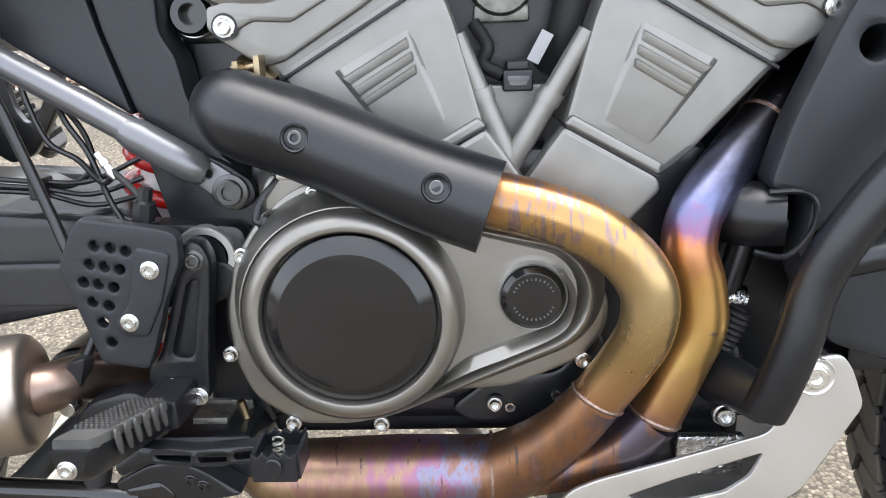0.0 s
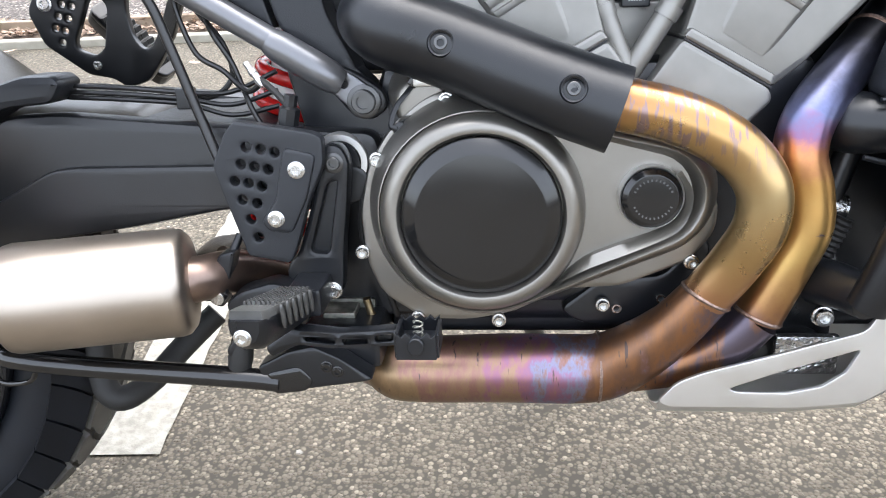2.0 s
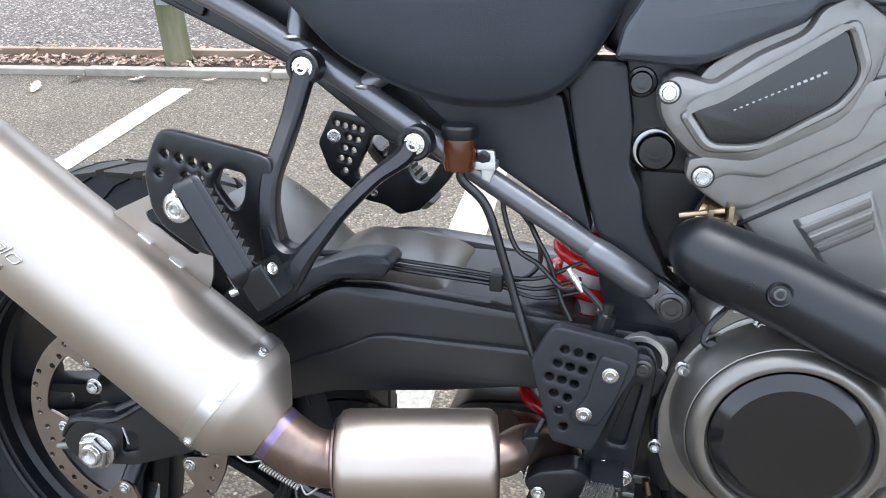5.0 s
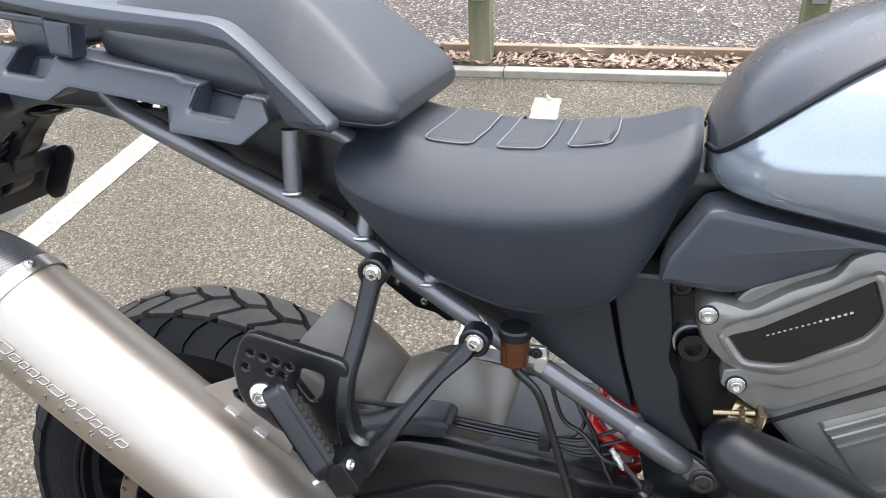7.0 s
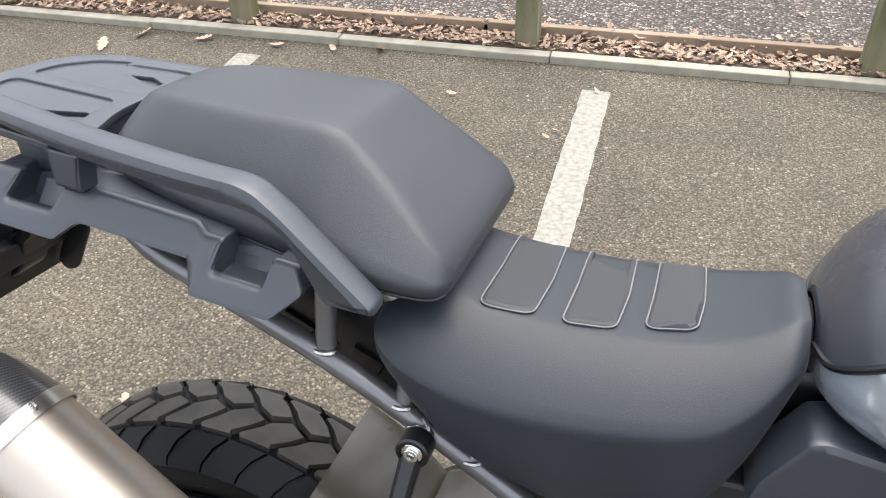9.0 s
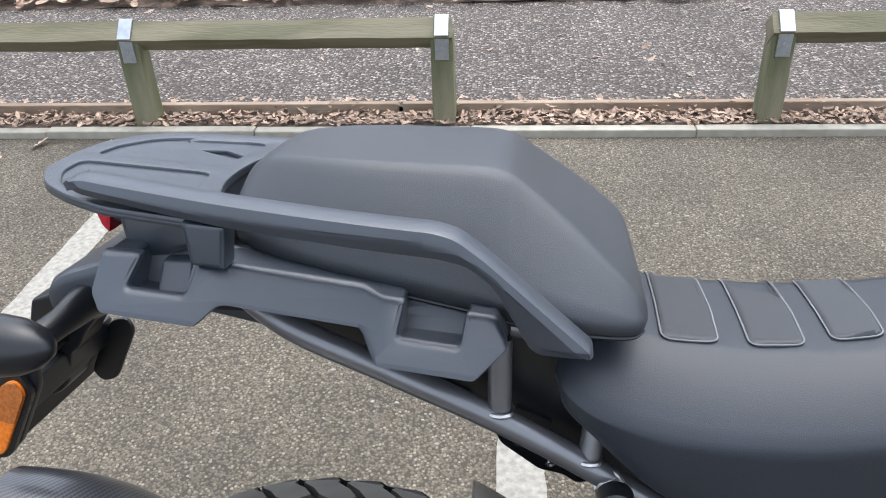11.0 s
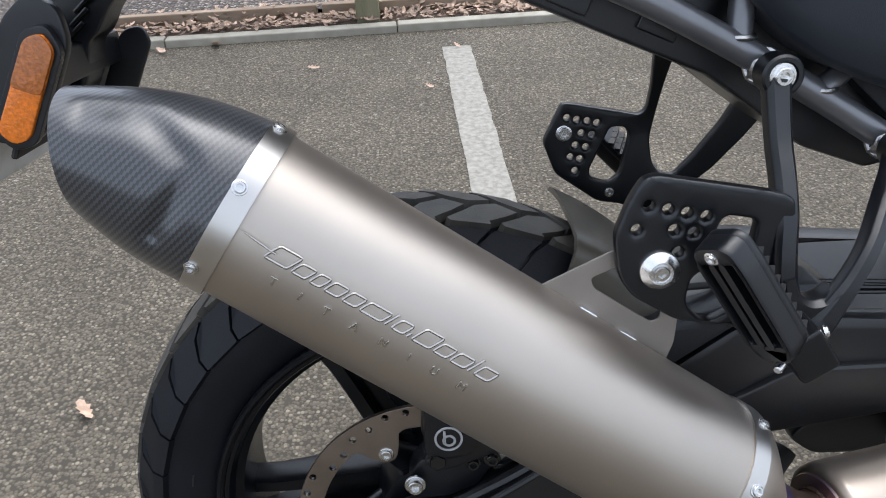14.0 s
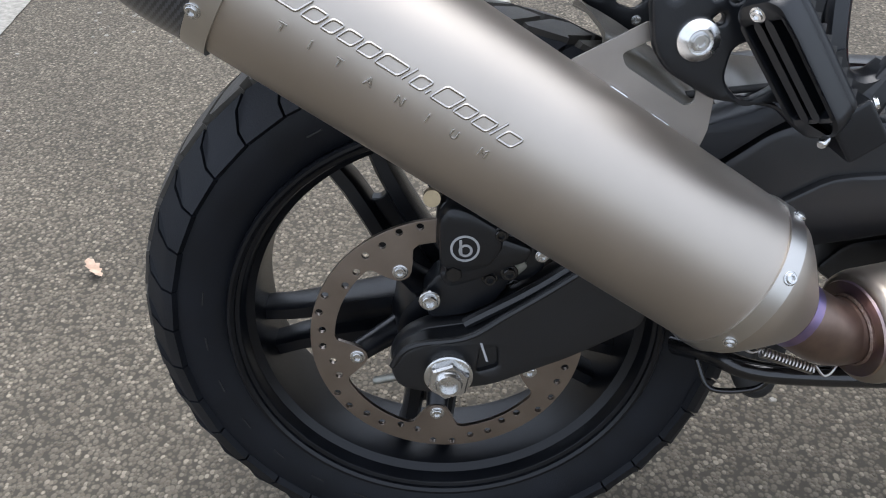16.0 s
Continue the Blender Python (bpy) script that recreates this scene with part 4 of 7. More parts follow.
coll = part("collector", tube([(0.956, -0.16, 0.396), (0.932, -0.15, 0.362), (0.905, -0.136, 0.332), (0.875, -0.122, 0.308), (0.84, -0.115, 0.301), (0.78, -0.112, 0.300), (0.70, -0.112, 0.298), (0.668, -0.11, 0.297), (0.645, -0.10, 0.30)], [0.0222, 0.0245, 0.029, 0.033, 0.0345, 0.0345, 0.0335, 0.031, 0.022], 8, 32), COLLECT, label="purple and copper heat-tinted exhaust collector")
part("branch", tube([(1.008, -0.142, 0.369), (0.985, -0.135, 0.34), (0.95, -0.122, 0.316), (0.90, -0.115, 0.305)], [0.0222, 0.0225, 0.024, 0.026], 6, 28), COLLECT, coll)
part("seam", tube([Vector((0.868, -0.12, 0.306)) + Vector((0.0, -math.cos(q), math.sin(q))) * 0.0343 for q in np.linspace(0, 6.283, 32, endpoint=False)], 0.0016, 1, 6, closed=True, cap=False), WELD, coll)
part("oxygen_sensor", lathe([(0, 0.009), (0.012, 0.009), (0.012, 0.007), (0.03, 0.006), (0.034, 0.004), (0.05, 0.004), (0.05, 0)], (0.652, -0.112, 0.328), (-0.2, -0.1, 1), 12), BRASS, coll, "brass oxygen sensor")
part("link_pipe", tube([(0.655, -0.105, 0.297), (0.615, -0.075, 0.30), (0.57, -0.06, 0.33), (0.53, -0.07, 0.378), (0.49, -0.10, 0.402)], 0.024, 8, 22), RUST, label="burnt brown link pipe")
sh = Vector((0.196, -0.022, -0.076)).normalized()
shield = part("heat_shield", tube([(0.664, -0.125, 0.638), (0.671, -0.148, 0.640), (0.688, -0.158, 0.633), (0.73, -0.1615, 0.6185), (0.78, -0.172, 0.599), (0.83, -0.182, 0.5795), (0.870, -0.187, 0.5655)], [0.026, 0.033, 0.0355, 0.0365, 0.0365, 0.037, 0.0375], 8, 36, flat=0.95), BLACK, label="matt black exhaust heat shield with two screws")
for at in ((0.729, -0.1985, 0.622), (0.831, -0.2195, 0.587)):
    part("screw_recess", lathe([(-0.012, 0.0115), (-0.001, 0.011), (0.0006, 0.0098), (0.0, 0.0086), (-0.004, 0.0082), (-0.004, 0)], at, (0, -1, 0.12), 24), BLACK, shield)
    bolt(Vector(at) + Vector((0, 0.0035, 0)), 0.0056, 0.004, DARKSTEEL, shield, (0, -1, 0.12), "screw", 1.1, "dark socket screw")
part("exhaust_clamp", merge(lathe([(0, 0.004), (0.04, 0.004)], (0.648, -0.12, 0.663), (0.95, -0.1, 0.2), 10), box(0.671, 0.676, -0.14, -0.12, 0.655, 0.676, 0.001), box(0.688, 0.693, -0.14, -0.12, 0.66, 0.68, 0.001), lathe([(0, 0.028), (0.02, 0.03), (0.035, 0.026)], (0.66, -0.10, 0.655), (0.9, -0.1, -0.4), 20)), BRASS, label="brassy exhaust clamp and bolt")
part("shield_bracket", merge(box(0.70, 0.74, -0.15, -0.14, 0.583, 0.598, 0.003), tube([(0.708, -0.145, 0.612), (0.72, -0.15, 0.60), (0.735, -0.15, 0.59)], 0.006)), ALU, label="bright cast bracket under the heat shield")

# muffler
MF, MR = Vector((0.236, -0.217, 0.473)), Vector((-0.123, -0.205, 0.727))
MD = (MF - MR).normalized()


muf = part("muffler", rings_to_bm([ring(MR, MD, 0.062), ring(MR, MD, 0.0645)] + [ring(MR.lerp(MF, t), MD, 0.0645 + 0.0015 * t) for t in np.linspace(0.02, 0.98, 12)] + [ring(MF, MD, 0.066), ring(MF, MD, 0.062)]), TITAN, label="blasted titanium muffler sleeve with embossed lettering")
ce, cd = Vector((0.278, -0.228, 0.445)), Vector((0.82, 0.0, -0.57)).normalized()
part("front_cone", rings_to_bm([ring(MF + MD * 0.0, MD, 0.0655), ring(MF + MD * 0.004, MD, 0.0655)] + [ring((MF + MD * 0.012).lerp(ce, t), MD.lerp(cd, t), 0.064 + (0.0305 - 0.064) * t ** 1.1) for t in np.linspace(0.05, 1, 7)] + [ring(ce, cd, 0.027)]), TITAN, muf)
for c, w, s in ((MF - MD * 0.0055, 0.0075, 1), (MR + MD * 0.0025, 0.0085, -1)):
    part("band", rings_to_bm([ring(c - MD * w, MD, 0.0665), ring(c - MD * w, MD, 0.0678), ring(c + MD * w, MD, 0.0678), ring(c + MD * w, MD, 0.0665)]), BANDT, muf, "satin riveted band")
for at in ((0.273, -0.228, 0.528), (0.251, -0.275, 0.503), (0.215, -0.276, 0.451), (-0.085, -0.209, 0.781), (-0.105, -0.26, 0.757), (-0.142, -0.264, 0.707)):
    p = Vector(at)
    axis_pt = MR + MD * (p - MR).dot(MD)
    d = (p - axis_pt).normalized()
    bolt(axis_pt + d * 0.0675, 0.0042, 0.003, ZINC, muf, d, "rivet", 1.3)
# embossed word and decorative script strokes wrapped round the sleeve
UPV = Vector((0, -1, 0))
UM = (UPV - MD * UPV.dot(MD)).normalized()
SM = MD.cross(UM)


def on_sleeve(s, h, lift=0.0):
    """A point on the sleeve, s along it and h round it."""
    q = h / 0.0655
    return MR + MD * s + (UM * math.cos(q) + SM * math.sin(q)) * (0.0655 + lift)


BLUED2 = mat("blue_temper_ring", (0.16, 0.14, 0.3), 0.3, 0.9, 0.3, 60, col2=(0.28, 0.2, 0.3))
EMB = mat("embossed_titanium", (0.5, 0.475, 0.44), 0.27, 1.0, 0.06, 9)
SGN = 1 if SM.z < 0 else -1
tx = bpy.data.curves.new("word", "FONT")
tx.body, tx.size, tx.space_character, tx.align_y, tx.extrude, tx.bevel_depth, tx.resolution_u = "TITANIUM", 0.0088, 4.7, "CENTER", 0.0006, 0.0003, 3
wo = bpy.data.objects.new("word", tx)
wme = bpy.data.meshes.new_from_object(wo)
bpy.data.objects.remove(wo)
wb = bmesh.new()
wb.from_mesh(wme)
bmesh.ops.subdivide_edges(wb, edges=[e for e in wb.edges if e.calc_length() > 0.004], cuts=2)
for v in wb.verts:
    v.co = on_sleeve(0.045 + v.co.x, SGN * (0.0065 - v.co.y), v.co.z)
part("word", wb, EMB, muf, "embossed word along the sleeve", smooth=30)
xx = 0.034
for k, (w, h) in enumerate((a * 1.24, b * 0.95) for a, b in ((0.016, 0.012), (0.011, 0.009), (0.009, 0.009), (0.011, 0.009), (0.011, 0.009), (0.016, 0.009), (0.004, 0.011), (0.010, 0.009), (0.003, 0.004), (0.014, 0.012), (0.011, 0.009), (0.012, 0.009), (0.004, 0.013), (0.012, 0.009))):
    lean = 0.55
    if w < 0.007:
        path, shut = [(xx + lean * f * h, f * h) for f in (0.0, 0.5, 1.0)], False
    else:
        e = w - 0.0032
        path, shut = [(xx + x + lean * y, y) for x, y in fillet([(0, 0), (e, 0), (e, h), (0, h)], 0.0022, 3)], True
    part("raised_stroke", tube([on_sleeve(x, SGN * (-0.0065 - y), 0.0) for x, y in path], 0.0011, 2, 6, closed=shut, cap=not shut), EMB, muf)
    xx += w
part("raised_stroke", tube([on_sleeve(x, SGN * (-0.0065 - y), 0.0002) for x, y in ((0.012, 0.008), (0.026, 0.0065), (0.04, 0.005))], [0.0002, 0.0009, 0.0007], 3, 6), EMB, muf)
# carbon end cap with a slanted mouth
CARBON = bpy.data.materials.new("carbon_fibre")
CARBON.use_nodes = True
n_, l_ = CARBON.node_tree.nodes, CARBON.node_tree.links
pb_ = n_["Principled BSDF"]
tc_ = n_.new("ShaderNodeTexCoord")
off_ = n_.new("ShaderNodeVectorMath")
off_.operation = "SUBTRACT"
off_.inputs[1].default_value = MR
l_.new(tc_.outputs["Object"], off_.inputs[0])
dots = []
for d in (MD, UM, SM):
    dp = n_.new("ShaderNodeVectorMath")
    dp.operation = "DOT_PRODUCT"
    dp.inputs[1].default_value = d
    l_.new(off_.outputs[0], dp.inputs[0])
    dots.append(dp.outputs["Value"])
turn_ = n_.new("ShaderNodeMath")
turn_.operation = "ARCTAN2"
l_.new(dots[2], turn_.inputs[0])
l_.new(dots[1], turn_.inputs[1])
outs = []
for src_, f in ((dots[0], 250.0), (turn_.outputs[0], 16.5)):
    w1 = n_.new("ShaderNodeMath")
    w1.operation = "MULTIPLY"
    w1.inputs[1].default_value = f
    l_.new(src_, w1.inputs[0])
    outs.append(w1)
ad_ = n_.new("ShaderNodeMath")
ad_.operation = "ADD"
fl_ = n_.new("ShaderNodeMath")
fl_.operation = "FLOOR"
l_.new(outs[1].outputs[0], fl_.inputs[0])
hf_ = n_.new("ShaderNodeMath")
hf_.operation = "MULTIPLY_ADD"
hf_.inputs[1].default_value = 0.25
l_.new(fl_.outputs[0], hf_.inputs[0])
l_.new(outs[0].outputs[0], hf_.inputs[2])
fr_ = n_.new("ShaderNodeMath")
fr_.operation = "FRACT"
l_.new(hf_.outputs[0], fr_.inputs[0])
cr_ = n_.new("ShaderNodeValToRGB")
cr_.color_ramp.interpolation = "EASE"
cr_.color_ramp.elements[0].position, cr_.color_ramp.elements[0].color = 0.4, (0.012, 0.013, 0.015, 1)
cr_.color_ramp.elements[1].position, cr_.color_ramp.elements[1].color = 0.6, (0.05, 0.053, 0.06, 1)
l_.new(fr_.outputs[0], cr_.inputs["Fac"])
l_.new(cr_.outputs[0], pb_.inputs["Base Color"])
pb_.inputs["Roughness"].default_value = 0.38
pb_.inputs["Coat Weight"].default_value = 0.7
pb_.inputs["Coat Roughness"].default_value = 0.2
c0, c1, d1 = MR - MD * 0.004, Vector((-0.226, -0.2, 0.7695)), Vector((0.995, 0, 0.07)).normalized()
caprings = []
base_r, mouth_r = ring(c0, MD, 0.0665, 120), ring(c1, d1, 0.0475, 120)
for t in np.linspace(0, 1, 40):
    row = []
    for p, q in zip(base_r, mouth_r):
        out = (p - c0).normalized()
        swell = math.sin(math.pi * t) * (0.0035 + 0.0085 * max(0.0, out.z))
        row.append(p.lerp(q, t) + out * swell)
    caprings.append(row)
inner = [ring(c1 + d1 * s, d1, r, 120) for s, r in ((0.0, 0.042), (0.03, 0.038), (0.06, 0.034))]
cap_ = part("end_cap", rings_to_bm(caprings + inner), CARBON, muf, "black carbon fibre end cap")
crease = spline([(-0.205, 0, 0.805), (-0.18, 0, 0.805), (-0.16, 0, 0.796), (-0.147, 0, 0.784), (-0.136, 0, 0.77), (-0.15, 0, 0.749), (-0.166, 0, 0.73)], 4)
for v in cap_.data.vertices:
    # pressed flute in the flank of the cap
    if v.co.y < -0.21:
        d = min((Vector((v.co.x, 0, v.co.z)) - c).length for c in crease)
        v.co.y += 0.0058 * math.exp(-(d / 0.0075) ** 2)
# mid muffler and elbow
ca0, ca1 = Vector((0.340, -0.2156, 0.4146)), Vector((0.497, -0.18, 0.4185))
catd = (ca1 - ca0).normalized()
cat = part("link_muffler", rings_to_bm([ring(ca0, catd, 0.03), ring(ca0 + catd * 0.002, catd, 0.042), ring(ca0 + catd * 0.006, catd, 0.0475), ring(ca0 + catd * 0.012, catd, 0.049)] + [ring(ca0.lerp(ca1, t), catd, 0.049) for t in (0.2, 0.4, 0.6, 0.8)] + [ring(ca1 - catd * 0.012, catd, 0.049), ring(ca1 - catd * 0.006, catd, 0.0475), ring(ca1 - catd * 0.001, catd, 0.042), ring(ca1, catd, 0.028)]), TITAND, label="bronzed titanium pre-muffler can")
elb = part("elbow_pipe", tube([ca0 + catd * 0.01, ca0 - catd * 0.012, (0.312, -0.2245, 0.421), ce + cd * 0.018, ce, ce - cd * 0.02], 0.0285, 6, 28), RUST, cat, "brown heat-stained elbow pipe")
part("heat_ring", tube([ce + cd * 0.002, ce + cd * 0.006, ce + cd * 0.010], 0.0289, 1, 28), BLUED2, cat, "blue heat-tinted ring at the joint")
part("weld", tube(ring(ca0 - catd * 0.002, catd, 0.0288, 40), 0.0022, 1, 6, closed=True, cap=False), WELD, cat)
part("end_plate", rings_to_bm([ring(ca0 + catd * 0.001, catd, 0.0275), ring(ca0 - catd * 0.0008, catd, 0.03), ring(ca0 - catd * 0.0008, catd, 0.0405), ring(ca0 + catd * 0.0012, catd, 0.0415)], False), TINTED, cat, "straw and purple heat-tinted end plate")
part("outlet_pipe", tube([ca1 - catd * 0.01, ca1 + catd * 0.006 + Vector((0, 0.006, 0)), ca1 + catd * 0.022 + Vector((0, 0.04, -0.008)), ca1 + catd * 0.05 + Vector((0, 0.085, -0.035))], 0.021, 5, 24), RUST, cat, "brown heat-stained pipe")
spa, spb = Vector((0.262, -0.230, 0.405)), Vector((0.306, -0.234, 0.388))
spu = (spb - spa).normalized()
spv = spu.cross(Vector((0, 1, 0))).normalized()
coil = [spa + (spb - spa) * (k / 60) + (spv * math.cos(k * 1.57) + Vector((0, 1, 0)) * math.sin(k * 1.57)) * 0.0042 for k in range(61)]
part("spring_clip", tube([(0.242, -0.238, 0.416), (0.252, -0.236, 0.409)] + coil + [(0.314, -0.238, 0.384), (0.32, -0.238, 0.386), (0.328, -0.232, 0.392)], 0.0012, 3, 6), STEEL, cat, "steel exhaust spring")

# ---- rear wheel ----
AX, AZ = 0.002, 0.328


def tyre_profile(R, W, rim):
    """Cross-section of a road tyre: (sideways, radius) from one bead round the crown to the other."""
    h = R - rim
    half = [(W * 0.76, rim), (W * 0.87, rim + h * 0.12), (W * 0.97, rim + h * 0.36), (W, rim + h * 0.56), (W * 0.93, rim + h * 0.72), (W * 0.78, rim + h * 0.855), (W * 0.55, rim + h * 0.94), (W * 0.27, rim + h * 0.985), (0, R)]
    return [(-a, b) for a, b in half] + [(a, b) for a, b in half[-2::-1]]


def tyre(R, W, rim, cx, cz, name, parent, pitch, depth=0.0095):
    prof = tyre_profile(R - depth, W, rim)
    seg = 128
    rings = []
    for k in range(seg):
        q = 2 * math.pi * k / seg
        rings.append([(cx + r * math.cos(q), y, cz + r * math.sin(q)) for y, r in prof])
    bm = rings_to_bm(rings, False, True)
    t = part(name, bm, TYRE, parent, "black dual-sport tyre with chunky tread blocks", smooth=50)
    ys, rs = [p[0] for p in prof[3:-3]], [p[1] for p in prof[3:-3]]

    def skin(y, up):
        """Sideways place and radius, a height above the carcass."""
        r = float(np.interp(y, ys, rs))
        e = 0.004
        n = Vector((-(float(np.interp(y + e, ys, rs)) - float(np.interp(y - e, ys, rs))), 2 * e)).normalized()
        return y + n.x * up, r + n.y * up

    tb, sb3 = bmesh.new(), bmesh.new()

    def block(poly, lift=depth, keep=0.93, into=None):
        """A tread block from (angle, sideways) corners."""
        lo, hi = [], []
        c = Vector((sum(p[0] for p in poly) / len(poly), sum(p[1] for p in poly) / len(poly)))
        for a, y in poly:
            for lst, sh_, up in ((lo, 0.985, -0.002), (hi, keep, lift)):
                aa, yy = c.x + (a - c.x) * sh_, c.y + (y - c.y) * sh_
                y2, r = skin(yy, up)
                lst.append((cx + r * math.cos(aa), y2, cz + r * math.sin(aa)))
        rings_to_bm([lo, hi], True, False, into or tb)

    st = 2 * math.pi / pitch
    for k in range(pitch):
        for s in (-1, 1):
            a0 = k * st + (0 if s > 0 else st * 0.5)
            # row beside the zigzag centre groove, cut by slanting grooves
            block([(a0 + st * f, s * y) for f, y in ((0.07, 0.009), (0.5, -0.0025), (0.93, 0.009), (1.15, W * 0.3), (1.5, W * 0.5), (1.42, W * 0.56), (0.63, W * 0.56), (0.66, W * 0.5), (0.29, W * 0.3))])
            # wide shoulder row
            block([(a0 + st * f, s * y) for f, y in ((0.64, W * 0.6), (1.56, W * 0.6), (1.8, W * 0.78), (2.0, W * 0.93), (2.04, W * 0.985), (1.07, W * 0.985), (1.04, W * 0.93), (0.86, W * 0.78))], depth * 0.8, 0.975, sb3)
    part("tread", tb, TREAD, t, "dusty tread blocks", smooth=28, kind="stuff")
    part("shoulder_tread", sb3, TYRE, t, "black shoulder tread blocks", smooth=28, kind="stuff")
    # lettering on the sidewall cannot be read: raised bars
    wb2 = bmesh.new()
    for k in range(26):
        if k % 13 in (10, 11, 12):
            continue
        q0 = 2 * math.pi * k / 26 * 0.92
        pts = []
        for qa, ra in ((0, 0), (0.04, 0), (0.04, 0.019), (0, 0.019)):
            r = rim + (R - rim) * 0.30 + ra
            pts.append((q0 + qa * 1.6, r))
        f = lambda q, r, l: (cx + r * math.cos(q), -(W * 0.975 + l), cz + r * math.sin(q))
        for i in (0, 2):
            a, b = pts[i], pts[i + 1]
            d = 0.0014 if i == 0 else -0.0014
            quad = [a, b, (b[0], b[1] + d), (a[0], a[1] + d)]
            rings_to_bm([[f(q, r, -0.003) for q, r in quad], [f(q, r, 0.0002) for q, r in quad]], True, False, wb2)
    part("sidewall_marks", wb2, RUBBER, t, "raised black sidewall bars", smooth=0, kind="stuff")
    return t


def rim_ring(prof, cx, cz, seg=96):
    """An open wheel rim turned from a closed cross-section."""
    return rings_to_bm([[(cx + r * math.cos(q), -h, cz + r * math.sin(q)) for q in (2 * math.pi * k / seg for k in range(seg))] for h, r in prof[:-1]], False, True)


def lathe_y(prof, cx, cz, seg=72):
    return lathe(prof, (cx, 0, cz), (0, -1, 0), seg)


wheel = part("rear_wheel", rim_ring([(-0.05, 0.2045), (-0.0575, 0.2165), (-0.0615, 0.2185), (-0.0625, 0.2285), (-0.056, 0.230), (-0.052, 0.218), (-0.045, 0.2105), (0.0, 0.208), (0.045, 0.2105), (0.062, 0.218), (0.066, 0.230), (0.074, 0.2305), (0.0772, 0.2285), (0.0772, 0.2255), (0.0745, 0.2225), (0.0715, 0.2215), (0.0705, 0.2175), (0.0685, 0.216), (0.056, 0.2135), (0.0535, 0.2105), (0.05, 0.2055), (0.036, 0.203), (0.0, 0.202), (-0.036, 0.2025), (-0.05, 0.2045)], AX, AZ, 96), RIMBLACK, label="black cast rear wheel with split spokes", smooth=28)
tyre(0.327, 0.077, 0.222, AX, AZ, "tyre", wheel, 38)
part("hub", lathe_y([(-0.06, 0.03), (-0.06, 0.055), (-0.03, 0.06), (0.03, 0.06), (0.07, 0.052), (0.075, 0.03)], AX, AZ, 40), RIMBLACK, wheel)
for k in range(5):
    for s in (-1, 1):
        q = radians(44 + 72 * k)
        u, v = Vector((math.cos(q), 0, math.sin(q))), Vector((-math.sin(q), 0, math.cos(q)))
        c = Vector((AX, 0, AZ))
        secs = []
        for t in np.linspace(0, 1, 6):
            p = c + u * (0.05 + 0.153 * t) + v * s * (0.020 - 0.001 * t + 0.006 * t ** 6)
            w, d = 0.0115 - 0.001 * t, 0.026 - 0.008 * t
            secs.append([p + v * (w * a) + Vector((0, d * b, 0)) for a, b in ((-1, -0.6), (-0.6, -1), (0.6, -1), (1, -0.6), (1, 0.6), (0.6, 1), (-0.6, 1), (-1, 0.6))])
        part("spoke", loft(secs), RIMBLACK, wheel)
    q = radians(44 + 72 * k)
    web_line = [(0.045, -0.016), (0.045, 0.016), (0.15, 0.012), (0.143, 0.0), (0.15, -0.012)]
    part("spoke_web", plate([(AX + r * math.cos(q) - b * math.sin(q), AZ + r * math.sin(q) + b * math.cos(q)) for r, b in web_line], 0.008, -0.008), RIMBLACK, wheel)
# brake disc
outer = circle(AX, AZ, 0.1415, 96)
tabs = []
for k in range(120):
    q = 2 * math.pi * k / 120
    near = min(abs((math.degrees(q) - (45 + 72 * j) + 180) % 360 - 180) for j in range(5))
    r = 0.1165 - (0.031 * max(0, 1 - (near / 12.5) ** 2.6) if near < 12.5 else 0)
    tabs.append((AX + r * math.cos(q), AZ + r * math.sin(q)))
holes = [tabs]
for k in range(40):
    q = 2 * math.pi * k / 40
    r = (0.1225, 0.1295, 0.1355)[k % 3] if k % 2 else (0.1355, 0.1225, 0.1295)[k % 3]
    holes.append(circle(AX + r * math.cos(q), AZ + r * math.sin(q), 0.0038, 12))
disc = part("brake_disc", plate(outer, -0.083, -0.088, 0, 0.0004, holes), DISC, wheel, "drilled steel brake disc")
for k in range(5):
    q = radians(45 + 72 * k)
    bolt((AX + 0.096 * math.cos(q), -0.088, AZ + 0.096 * math.sin(q)), 0.0058, 0.004, ZINC, wheel, name="disc_bolt")
    part("disc_mount", tube([(AX + 0.052 * math.cos(q), -0.045, AZ + 0.052 * math.sin(q)), (AX + 0.075 * math.cos(q), -0.062, AZ + 0.075 * math.sin(q)), (AX + 0.096 * math.cos(q), -0.079, AZ + 0.096 * math.sin(q))], [0.016, 0.013, 0.012], 3, 12), BLACK, wheel)
axle = part("axle_nut", rings_to_bm([[(AX + r * math.cos(q), -y, AZ + r * math.sin(q)) for q in (math.pi / 3 * (k // 4) + 0.3 + (math.pi / 3) * (k % 4) / 4 for k in range(24)) for r in [rr / math.cos(((q - 0.3) % (math.pi / 3)) - math.pi / 6)]] for y, rr in ((0.145, 0.0182), (0.1555, 0.0182), (0.158, 0.0165))]), ZINC, label="zinc plated rear axle nut", smooth=25)
part("washer", lathe([(0.132, 0.0205), (0.145, 0.021), (0.1455, 0.0238), (0.148, 0.0238), (0.1496, 0.0215), (0.1496, 0)], (AX, 0, AZ), seg=40), ZINC, axle)
part("axle_end", lathe([(0.15, 0.0128), (0.158, 0.0132), (0.159, 0.0124), (0.1605, 0.0132), (0.162, 0.0124), (0.1632, 0.0116), (0.1632, 0.0092), (0.1535, 0.0088), (0.153, 0)], (AX, 0, AZ), seg=28), ZINC, axle)
